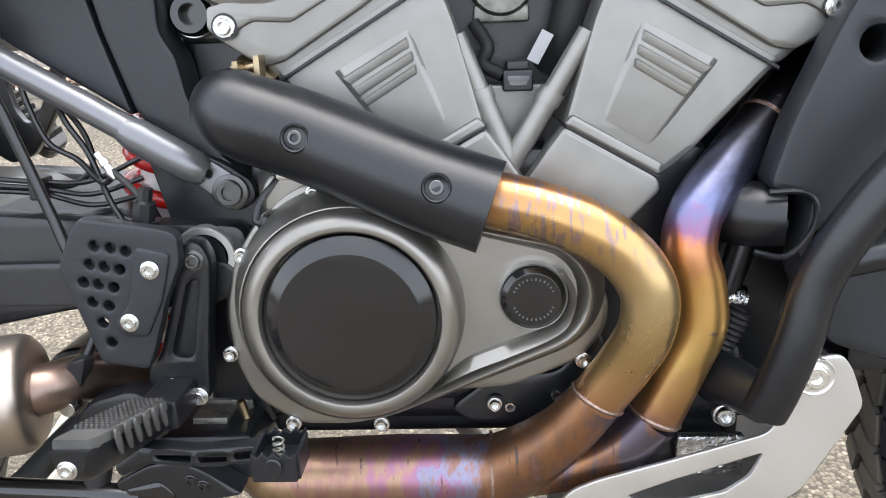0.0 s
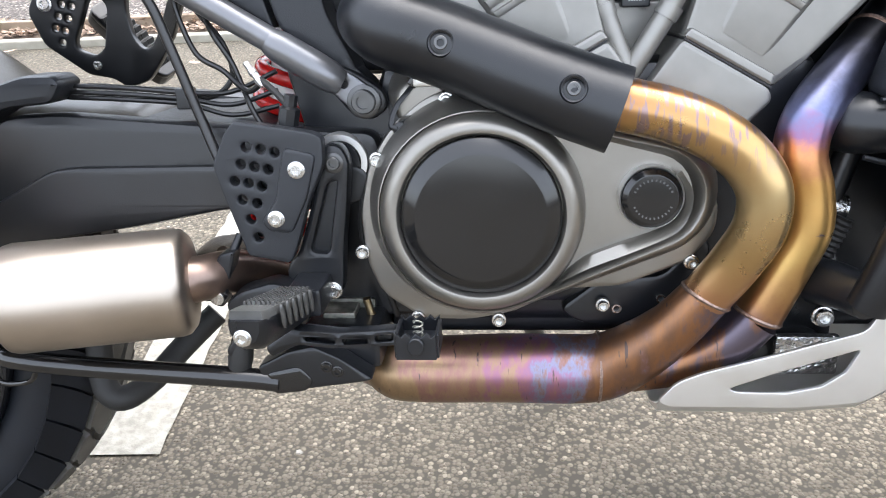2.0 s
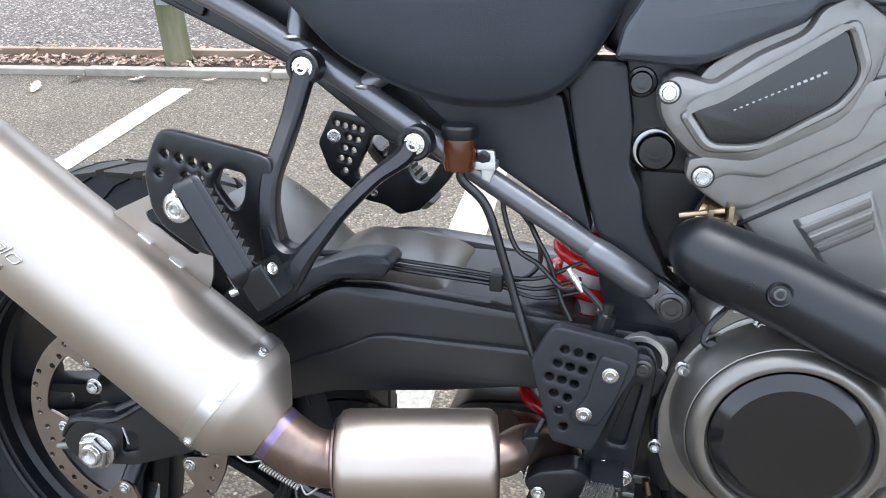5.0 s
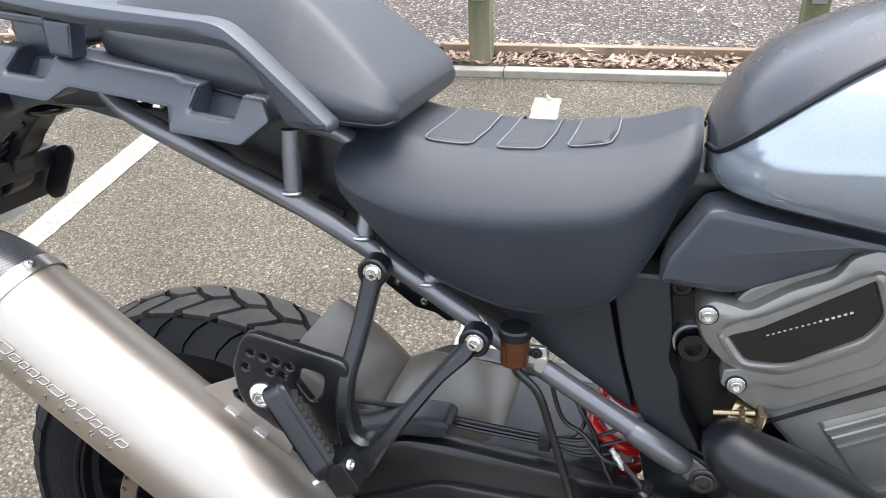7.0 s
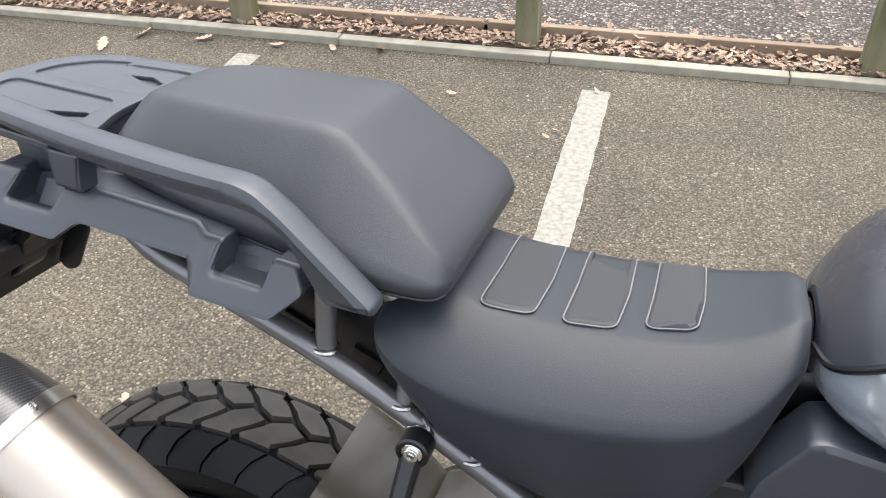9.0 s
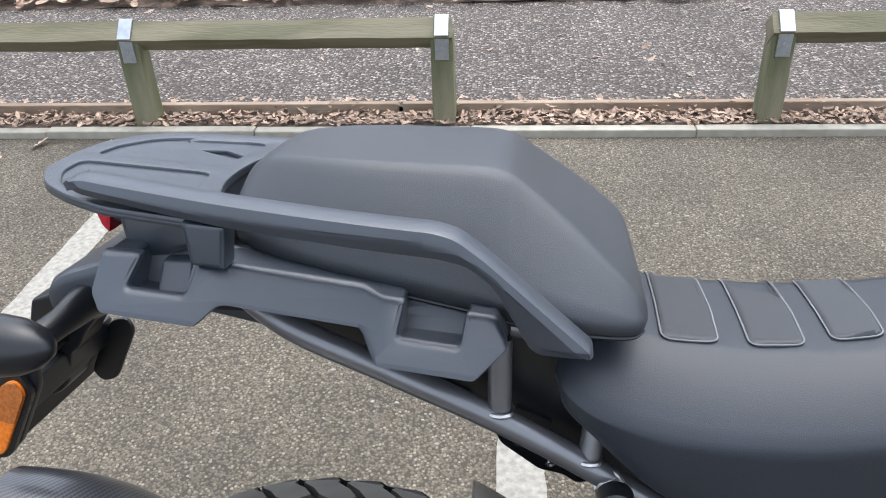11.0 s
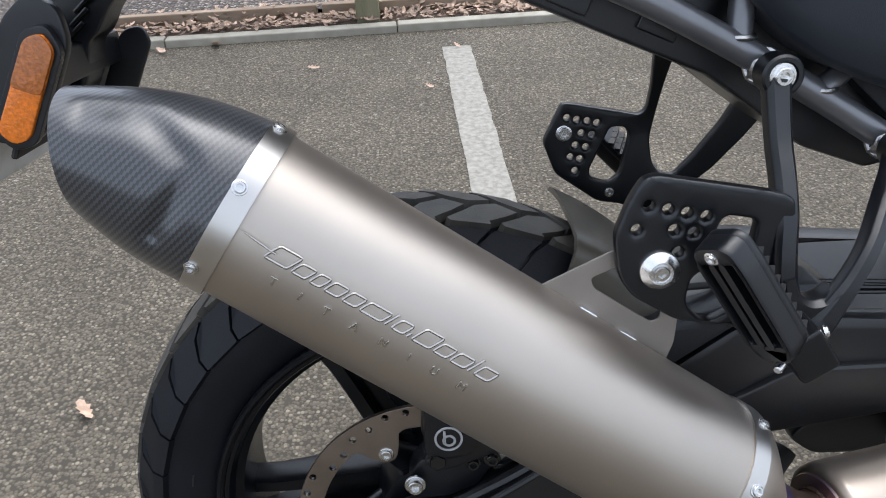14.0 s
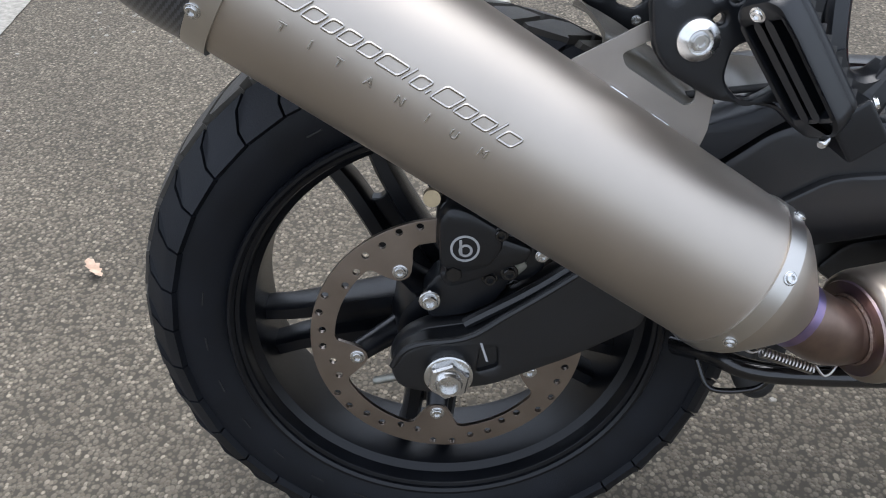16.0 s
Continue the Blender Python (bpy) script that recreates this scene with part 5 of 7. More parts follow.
# black disc at the bottom of the bore stands in for its shade
part("bore_shade", lathe([(0.15, 0.0087), (0.1542, 0.0087), (0.1546, 0)], (AX, 0, AZ), seg=28), BLACK, axle, "black disc for the shade in the hollow axle")

# ---- swingarm ----
arm_pts = [(-0.058, 0.33), (-0.045, 0.352), (-0.02, 0.366), (0.028, 0.371), (0.105, 0.42), (0.20, 0.49), (0.29, 0.553), (0.31, 0.560), (0.36, 0.562), (0.53, 0.547), (0.66, 0.54), (0.67, 0.49), (0.62, 0.465), (0.508, 0.466), (0.425, 0.45), (0.30, 0.433), (0.235, 0.41), (0.19, 0.36), (0.12, 0.33), (0.045, 0.303), (-0.02, 0.296), (-0.05, 0.305)]
arm = part("swingarm", plate(arm_pts, -0.088, -0.116, 0.012, 0.009), ARMBLACK, label="black aluminium swingarm")
low_pts = [(0.225, 0.452), (0.30, 0.485), (0.346, 0.509), (0.37, 0.512), (0.53, 0.512), (0.65, 0.51), (0.66, 0.482), (0.62, 0.468), (0.508, 0.469), (0.425, 0.453), (0.30, 0.436), (0.238, 0.414), (0.205, 0.42)]
part("lower_rib", plate(low_pts, -0.105, -0.1235, 0.014, 0.004), ARMBLACK, arm)
part("axle_end", plate([(-0.056, 0.33), (-0.043, 0.35), (-0.02, 0.362), (0.025, 0.367), (0.10, 0.415), (0.15, 0.45), (0.20, 0.44), (0.19, 0.37), (0.12, 0.335), (0.045, 0.306), (-0.02, 0.299), (-0.048, 0.308)], -0.10, -0.137, 0.01, 0.005, [fillet([(0.03, 0.324), (0.034, 0.35), (0.05, 0.352), (0.05, 0.33)], 0.004)]), ARMBLACK, arm)
part("slot_floor", box(0.025, 0.055, -0.11, -0.131, 0.32, 0.356, 0.001), ARMBLACK, arm)
part("edge_ridge", tube([(-0.053, -0.134, 0.333), (-0.042, -0.136, 0.351), (-0.024, -0.1365, 0.3605), (0.022, -0.1365, 0.366), (0.06, -0.1365, 0.389), (0.10, -0.136, 0.414), (0.15, -0.134, 0.447)], 0.0034, 6, 8), ARMBLACK, arm)
part("upper_rib", tube([(0.02, -0.122, 0.372), (0.105, -0.122, 0.42), (0.20, -0.116, 0.49)], 0.006, 6, 8), ARMBLACK, arm)
part("left_arm", mirror_y(plate(arm_pts, -0.088, -0.128, 0.012, 0.009)), ARMBLACK, arm)
part("cross_brace", box(0.36, 0.56, -0.10, 0.10, 0.475, 0.55, 0.02), PLASTIC, arm)
part("adjuster", merge(lathe([(0, 0.0042), (0.056, 0.0042), (0.058, 0.003)], (-0.018, -0.13, 0.3225), (-0.97, 0.1, -0.24), 12), lathe([(0.024, 0.005), (0.0245, 0.0078), (0.032, 0.0078), (0.0325, 0.005)], (-0.018, -0.13, 0.3225), (-0.97, 0.1, -0.24), 6)), DULL, arm, "chain adjuster bolt with its lock nut")
part("adjuster_mark", plate([(0.0335, 0.3588), (0.0358, 0.3588), (0.0412, 0.337), (0.0389, 0.337)], -0.1366, -0.1378, 0, 0.0002), MARK, arm, "pale adjuster mark")
part("cable_guard", plate([(0.166, 0.530), (0.186, 0.551), (0.232, 0.565), (0.27, 0.575), (0.308, 0.591), (0.332, 0.598), (0.362, 0.598), (0.37, 0.590), (0.358, 0.572), (0.311, 0.568), (0.288, 0.556), (0.214, 0.506), (0.18, 0.505)], -0.075, -0.121, 0.008, 0.007), PLASTIC, arm, "black moulded cable guard")
hr = []
for q in np.linspace(radians(64), radians(24), 12):
    c, n = Vector((AX, 0, AZ)), Vector((math.cos(q), 0, math.sin(q)))
    hr.append([c + n * r + Vector((0, y, 0)) for y, r in ((-0.094, 0.285), (-0.094, 0.318), (-0.086, 0.333), (-0.07, 0.340), (-0.04, 0.3425), (0.04, 0.3425), (0.07, 0.341), (0.086, 0.338), (0.09, 0.335), (0.09, 0.331), (0.082, 0.334), (0.04, 0.3385), (-0.04, 0.3385), (-0.067, 0.336), (-0.082, 0.329), (-0.0905, 0.315), (-0.0905, 0.285))])
hug = part("rear_hugger", loft(hr), DUSTY, label="dusty dark plastic rear tyre hugger")
part("inner_fender", loft([[(x, y, z) for y, z in ((-0.085, zb), (-0.088, (zb + zt) / 2), (-0.078, zt - 0.012), (-0.06, zt - 0.003), (0, zt), (0.07, zt - 0.001), (0.086, zt - 0.008), (0.088, (zb + zt) / 2), (0.085, zb))] for x, zb, zt in ((0.262, 0.52, 0.562), (0.29, 0.525, 0.573), (0.33, 0.525, 0.571), (0.375, 0.525, 0.567), (0.40, 0.522, 0.563), (0.415, 0.52, 0.556), (0.422, 0.52, 0.546))], sub=3), DUSTY, hug)
# caliper
cal = part("brake_caliper", plate([(0.0, 0.50), (0.03, 0.505), (0.055, 0.485), (0.065, 0.465), (0.095, 0.45), (0.10, 0.425), (0.08, 0.41), (0.04, 0.415), (0.015, 0.43), (-0.005, 0.45)], -0.06, -0.115, 0.008, 0.007), BLACK, label="black rear brake caliper with a pale ring mark")
part("outer_face", plate([(-0.001, 0.489), (0.009, 0.502), (0.026, 0.497), (0.054, 0.477), (0.058, 0.458), (0.046, 0.438), (0.02, 0.432), (-0.002, 0.44)], -0.105, -0.131, 0.007, 0.006), BLACK, cal)
part("lower_face", plate([(0.03, 0.45), (0.05, 0.468), (0.086, 0.452), (0.08, 0.438), (0.05, 0.428), (0.025, 0.418), (0.004, 0.414), (-0.004, 0.43)], -0.10, -0.125, 0.006, 0.005), BLACK, cal)
part("bleed_boss", lathe([(0.10, 0.009), (0.128, 0.009), (0.132, 0.0075), (0.132, 0)], (0.0107, 0, 0.4328), seg=6), BLACKG, cal)
part("pin_plate", plate([(0.058, 0.43), (0.075, 0.442), (0.081, 0.432), (0.066, 0.418)], -0.112, -0.121, 0.003, 0.001), DULL, cal)
bolt((0.0632, -0.1205, 0.427), 0.0062, 0.006, BLACKG, cal)
bolt((0.055, -0.127, 0.4711), 0.0055, 0.005, BLACKG, cal)
bolt((0.0942, -0.118, 0.4417), 0.005, 0.004, ZINC, cal)
part("ring_mark", plate(circle(0.022, 0.460, 0.0135, 32), -0.1312, -0.1322, 0, 0.0002, [circle(0.022, 0.460, 0.0114, 28)]), MARK, cal, "pale printed ring")
part("ring_mark", merge(plate([(0.017, 0.4535), (0.017, 0.469), (0.0195, 0.469), (0.0195, 0.4535)], -0.1312, -0.1322, 0, 0.0002), plate(circle(0.0225, 0.458, 0.0065, 20), -0.1312, -0.1322, 0, 0.0002, [circle(0.0225, 0.458, 0.0042, 16)])), MARK, cal)
part("caliper_bracket", plate([(-0.02, 0.40), (-0.005, 0.42), (0.03, 0.425), (0.07, 0.415), (0.05, 0.385), (0.02, 0.372), (-0.015, 0.37)], -0.075, -0.108, 0.006, 0.004), BLACK, cal)
bolt((-0.013, -0.116, 0.397), 0.0078, 0.008, ZINC, cal)
bolt((0.045, -0.112, 0.418), 0.006, 0.008, BLACKG, cal)
part("brake_hose", tube([(0.0, -0.10, 0.50), (-0.005, -0.09, 0.515), (0.03, -0.07, 0.54), (0.1, -0.07, 0.56), (0.2, -0.075, 0.575), (0.3, -0.085, 0.585)], 0.0035), RUBBER, cal)
part("banjo", lathe([(0, 0.008), (0.012, 0.008)], (-0.006, -0.105, 0.502), (0, -1, 0.2), 16), BRASS, cal)

# ---- frame and subframe ----
rail_pts = [(-0.06, 0.958), (0.006, 0.929), (0.087, 0.893), (0.189, 0.848), (0.27, 0.805), (0.346, 0.760), (0.395, 0.729), (0.466, 0.685), (0.53, 0.647), (0.575, 0.620)]
for s, nm in ((-1, "right"), (1, "left")):
    r = part(nm + "_subframe_rail", tube([(x, s * (0.112 - (0.03 if x < -0.02 else 0)), z) for x, z in rail_pts], 0.0118, 4, 20), TUBEGREY, label="grey painted steel subframe tube")
    part("rail_sleeve", tube([(0.568, s * 0.112, 0.6235), (0.578, s * 0.112, 0.617), (0.605, s * 0.111, 0.600), (0.622, s * 0.109, 0.589), (0.63, s * 0.107, 0.584)], [0.0122, 0.0148, 0.0152, 0.0145, 0.011], 3, 20), TUBEGREY, r)
    part("upright", tube([(0.189, s * 0.11, 0.852), (0.1885, s * 0.108, 0.885), (0.188, s * 0.105, 0.925)], 0.0105, 2, 16), TUBEGREY, r)
    part("upright", tube([(0.268, s * 0.11, 0.808), (0.272, s * 0.1, 0.85), (0.266, s * 0.086, 0.885), (0.252, s * 0.082, 0.908), (0.225, s * 0.082, 0.922), (0.195, s * 0.085, 0.927)], 0.0105, 5, 16), TUBEGREY, r)
    part("brace", tube([(0.336, s * 0.112, 0.767), (0.356, s * 0.105, 0.78), (0.385, s * 0.09, 0.8)], 0.01, 2, 16), TUBEGREY, r)
    for x, z in ((0.189, 0.858), (0.268, 0.815), (0.34, 0.77)):
        part("weld", tube(ring((x, s * 0.111, z), (0, 0, 1), 0.0118, 16), 0.0024, 1, 6, closed=True, cap=False), BARE, r, "bright weld bead")
    for x, z in ((0.291, 0.789), (0.401, 0.722)):
        part("boss", tube([(x - 0.01, s * 0.112, z + 0.004), (x, s * 0.118, z), (x, s * 0.128, z)], 0.013, 3, 16), BARE, r, "bare welded lug")
        part("weld", tube(ring((x - 0.004, s * 0.1185, z + 0.003), (-0.5, s * 0.8, 0.3), 0.0138, 18), 0.0022, 1, 6, closed=True, cap=False), BARE, r)
rt = bpy.data.objects["right_subframe_rail"]
part("rail_end", plate([(0.618, 0.602), (0.64, 0.592), (0.664, 0.574), (0.667, 0.562), (0.655, 0.553), (0.64, 0.558), (0.612, 0.583)], -0.100, -0.1085, 0.008, 0.002, [circle(0.632, 0.583, 0.0035, 12)]), TUBEGREY, rt)
rfoot = part("frame_foot", plate([(0.60, 0.612), (0.645, 0.592), (0.668, 0.576), (0.672, 0.56), (0.655, 0.548), (0.635, 0.556), (0.62, 0.575)], -0.085, -0.104, 0.008, 0.004), BLACK, label="black frame lug")
bolt((0.650, -0.1085, 0.567), 0.0115, 0.006, DARKSTEEL, rfoot, flange=1.35)
part("frame_plate", plate([(0.575, 0.60), (0.64, 0.60), (0.69, 0.55), (0.69, 0.35), (0.61, 0.35), (0.60, 0.50)], -0.06, -0.096, 0.01, 0.004), BLACK, rfoot)
piv = part("swingarm_pivot", lathe([(0.09, 0.0275), (0.1185, 0.0275), (0.121, 0.026), (0.121, 0.0205), (0.116, 0.0195), (0.116, 0.0)], (0.626, 0, 0.513), seg=40), ALU, label="polished swingarm pivot ring")
part("pivot_bore", lathe([(0.10, 0.019), (0.122, 0.019), (0.122, 0.0)], (0.626, 0, 0.513), seg=32), BLACK, piv)
pan = part("side_panel", plate([(0.30, 0.86), (0.355, 0.79), (0.408, 0.742), (0.472, 0.693), (0.568, 0.632), (0.548, 0.70), (0.532, 0.765), (0.42, 0.80)], -0.06, -0.093, 0.004, 0.003), PLASTIC, label="dark grained plastic side panel")
pan2 = part("frame_side_cover", plate([(0.536, 0.775), (0.552, 0.70), (0.573, 0.632), (0.60, 0.608), (0.628, 0.59), (0.648, 0.585), (0.637, 0.61), (0.618, 0.645), (0.612, 0.68), (0.60, 0.70), (0.60, 0.74), (0.59, 0.80), (0.55, 0.80)], -0.05, -0.0965, 0.008, 0.005), PLASTIC, label="dark plastic frame cover")
part("panel_backing", plate([(0.40, 0.80), (0.47, 0.73), (0.54, 0.67), (0.585, 0.62), (0.61, 0.61), (0.605, 0.70), (0.60, 0.80)], -0.03, -0.055, 0.004, 0.002), BLACK, pan2)
part("airbox_side", plate([(0.50, 0.80), (0.60, 0.80), (0.66, 0.80), (0.66, 0.69), (0.61, 0.69), (0.56, 0.74)], -0.02, -0.06, 0.006, 0.004), BLACK, pan2)
plug = part("frame_bush", lathe([(0.05, 0.0205), (0.068, 0.0205), (0.0695, 0.0198), (0.0695, 0.0185)], (0.621, 0, 0.7145), seg=36), ALU, label="bright ring round a black frame bush")
part("bush", lathe([(0.05, 0.0188), (0.08, 0.0182), (0.084, 0.0155), (0.084, 0.009), (0.072, 0.0085), (0.072, 0)], (0.6225, 0, 0.714), seg=32), BLACKG, plug)
bolt((0.604, -0.06, 0.778), 0.011, 0.012, BLACKG, plug)

# shock absorber
s0, s1 = Vector((0.572, -0.015, 0.635)), Vector((0.53, -0.015, 0.395))
hel = [s0.lerp(s1, t) + (Vector((0.98, 0, -0.18)) * math.cos(t * 2 * math.pi * 8) + Vector((0, 1, 0)) * math.sin(t * 2 * math.pi * 8)) * 0.034 for t in np.linspace(0, 1, 144)]
shock = part("shock_absorber", tube([s0 + (s0 - s1) * 0.15, s0.lerp(s1, 0.5), s1], 0.0245, 2, 20), WHITEPL, label="rear shock absorber with a red coil spring")
part("coil_spring", tube(hel, 0.0076, 1, 12), RED, shock, "glossy red coil spring")

part("shock_linkage", plate([(0.40, 0.362), (0.43, 0.392), (0.52, 0.402), (0.58, 0.39), (0.58, 0.345), (0.50, 0.335), (0.43, 0.337)], -0.03, 0.05, 0.012, 0.006), BLACK, arm)

# under tray and tail
part("under_tray", plate([(-0.01, 0.918), (0.014, 0.884), (0.16, 0.820), (0.258, 0.778), (0.35, 0.71), (0.41, 0.688), (0.46, 0.70), (0.40, 0.78), (0.30, 0.90), (0.2, 0.935), (0.0, 0.955)], -0.075, 0.075, 0.004, 0.004), BLACK, label="black plastic under-seat tray")
for x, z in ((0.075, 0.88), (0.14, 0.85), (0.215, 0.825)):
    part("tray_rib", turned(box(-0.018, 0.018, -0.081, -0.07, -0.012, 0.012, 0.002), Matrix.Translation((x, 0, z)) @ Euler((0, 0.42, 0)).to_matrix().to_4x4()), BLACK, bpy.data.objects["under_tray"])
tail = part("tail_fender", plate([(-0.243, 0.935), (-0.236, 0.948), (-0.222, 0.957), (-0.174, 0.972), (-0.05, 0.962), (-0.017, 0.928), (-0.023, 0.909), (-0.09, 0.923), (-0.147, 0.926), (-0.182, 0.917), (-0.198, 0.906), (-0.225, 0.905), (-0.24, 0.915)], -0.085, 0.085, 0.01, 0.012), GREYPL, label="slate grey plastic tail fender")
part("lower_bracket", plate([(-0.325, 0.885), (-0.28, 0.90), (-0.245, 0.914), (-0.212, 0.909), (-0.232, 0.888), (-0.2676, 0.848), (-0.2784, 0.829), (-0.2894, 0.8214), (-0.3001, 0.782), (-0.311, 0.771), (-0.333, 0.760), (-0.3555, 0.749), (-0.35, 0.79), (-0.342, 0.824)], 0.005, 0.05, 0.005, 0.004, [fillet([(-0.318, 0.795), (-0.306, 0.799), (-0.309, 0.79), (-0.321, 0.786)], 0.002)]), BLACK, tail, "black plastic number plate bracket")
part("bracket_wing", plate([(-0.276, 0.862), (-0.3, 0.872), (-0.325, 0.852), (-0.367, 0.762), (-0.355, 0.752), (-0.33, 0.745), (-0.31, 0.755), (-0.272, 0.83)], -0.066, -0.078, 0.012, 0.003), BLACK, tail)
part("bracket_bridge", box(-0.325, -0.295, -0.07, 0.1, 0.79, 0.822, 0.005), BLACK, tail)
for dz in (0.0, 0.012, 0.024):
    part("bracket_rib", turned(box(-0.012, 0.012, -0.002, 0.01, -0.002, 0.002, 0.001), Matrix.Translation((-0.298 + dz * 0.5, 0, 0.832 + dz)) @ Euler((0, radians(-40), 0)).to_matrix().to_4x4()), BLACKG, tail)
part("bracket_screw", lathe([(0, 0.006), (0.003, 0.005), (0.003, 0)], (-0.262, 0.004, 0.876), seg=16), BLACKG, tail)
part("rear_lamp_edge", lathe([(-0.008, 0.006), (0.004, 0.0068), (0.007, 0.005), (0.007, 0)], (-0.293, -0.074, 0.873), (0.9, -0.3, 0), 20), REDLENS, tail, "small red rear lamp")
part("tail_lamp_housing", plate([(-0.14, 1.033), (-0.082, 1.028), (-0.07, 1.0), (-0.1, 0.99), (-0.125, 0.986), (-0.135, 1.0)], -0.112, 0.112, 0.006, 0.006), GREYPL, tail)
part("tail_lamp", plate([(-0.206, 1.012), (-0.188, 1.005), (-0.192, 0.982), (-0.199, 0.989)], -0.04, 0.05, 0.003, 0.002), REDLENS, tail, "red tail lamp lens")
rf = part("amber_reflector", plate([(-0.302, 0.838), (-0.288, 0.842), (-0.280, 0.827), (-0.317, 0.755), (-0.331, 0.751), (-0.343, 0.763)], -0.083, -0.091, 0.008, 0.002), AMBER, label="amber side reflector")
part("upper_lens", plate([(-0.302, 0.838), (-0.288, 0.842), (-0.280, 0.827), (-0.2985, 0.791), (-0.3225, 0.8005)], -0.0895, -0.0922, 0.006, 0.0008), AMBERD, rf, "browner upper half of the reflector")
part("reflector_case", plate([(-0.304, 0.845), (-0.284, 0.848), (-0.275, 0.825), (-0.314, 0.749), (-0.334, 0.745), (-0.349, 0.763)], -0.078, -0.0865, 0.008, 0.001), BLACK, rf)
pl = part("number_plate", turned(box(-0.0012, 0.0012, -0.085, 0.12, -0.115, 0.05, 0.0008), Matrix.Translation((-0.352, 0, 0.80)) @ Euler((0, radians(25), 0)).to_matrix().to_4x4()), PLATE, label="number plate seen from behind, plain grey back")
part("plate_face", turned(box(-0.0042, -0.0014, -0.088, 0.123, -0.118, 0.053, 0.0008), Matrix.Translation((-0.352, 0, 0.80)) @ Euler((0, radians(25), 0)).to_matrix().to_4x4()), YELLOW, pl, "yellow face")
part("plate_board", turned(box(0.022, 0.028, -0.082, 0.112, -0.042, 0.045, 0.003), Matrix.Translation((-0.345, 0, 0.785)) @ Euler((0, radians(25), 0)).to_matrix().to_4x4()), RUBBER, tail, "black plastic board behind the number plate")
part("plate_lamp", loft([[(-0.205 + 0.055 * t, -0.03 + 0.03 * math.cos(q) * w, 0.909 + 0.004 * t + 0.011 * math.sin(q) * w) for q in (2 * math.pi * k / 16 for k in range(16))] for t, w in ((0, 0.3), (0.06, 0.75), (0.25, 1), (0.7, 0.95), (0.93, 0.6), (1, 0.2))]), BLACKG, tail, "black number plate lamp")
part("rear_tab", plate([(-0.29, 0.822), (-0.268, 0.826), (-0.261, 0.809), (-0.294, 0.742), (-0.314, 0.736), (-0.326, 0.75), (-0.318, 0.768)], 0.088, 0.094, 0.01, 0.002), BLACK, tail)
for s in (-1, 1):
    ind = part("indicator", lathe([(-0.03, 0.0265), (-0.026, 0.0275), (-0.008, 0.0275), (0.014, 0.0245), (0.03, 0.018), (0.04, 0.009), (0.043, 0.003), (0.043, 0)], (-0.225, s * 0.165, 0.924), (1, 0, 0.0), 32), BLACK, label="black bullet indicator with a clear lens")
    part("lens", lathe([(-0.042, 0.0), (-0.041, 0.016), (-0.037, 0.0235), (-0.03, 0.0272), (-0.026, 0.0272)], (-0.225, s * 0.165, 0.924), (1, 0, 0.0), 32), CLEAR, ind, "clear indicator lens")
    part("stalk", tube([(-0.215, s * 0.15, 0.92), (-0.205, s * 0.12, 0.925), (-0.2, s * 0.08, 0.93)], [0.012, 0.013, 0.018], 4, 14), BLACK, ind)

# ---- seats and rack ----
def sections(rows, prof):
    """Symmetric cross-sections along x: rows of (x, top, side, bottom, half width)."""
    out = []
    for x, zt, zs, zb, w in rows:
        half = [(f * w, zt * a + zs * b + zb * c) for f, a, b, c in prof]
        out.append([(x, y, z) for y, z in half] + [(x, -y, z) for y, z in half[-2:0:-1]])
    return out


SP = [(0.0, 1.0, 0, 0), (0.3, 1.0, 0, 0), (0.46, 0.99, 0.01, 0), (0.56, 0.955, 0.045, 0), (0.78, 0.6, 0.4, 0), (0.93, 0.24, 0.76, 0), (0.98, 0.08, 0.92, 0), (0.997, 0.0, 0.985, 0.015), (1.0, 0, 0.9, 0.1), (0.985, 0, 0.45, 0.55), (0.95, 0, 0.1, 0.9), (0.89, 0, 0, 1), (0.0, 0, 0, 1)]
seat_rows = [(0.236, 0.905, 0.895, 0.885, 0.105), (0.245, 0.925, 0.885, 0.865, 0.122), (0.27, 0.929, 0.872, 0.845, 0.135), (0.314, 0.919, 0.862, 0.805, 0.143), (0.35, 0.914, 0.858, 0.785, 0.146), (0.393, 0.911, 0.857, 0.768, 0.147), (0.44, 0.911, 0.858, 0.757, 0.146), (0.49, 0.914, 0.863, 0.758, 0.142), (0.525, 0.919, 0.868, 0.768, 0.136), (0.55, 0.925, 0.876, 0.79, 0.127), (0.575, 0.934, 0.892, 0.83, 0.11), (0.595, 0.943, 0.91, 0.875, 0.088), (0.607, 0.942, 0.92, 0.9, 0.07)]
seat = part("rider_seat", loft(sections(seat_rows, SP), sub=4), SEAT, label="dark grey vinyl rider seat with stitched panels", smooth=60)
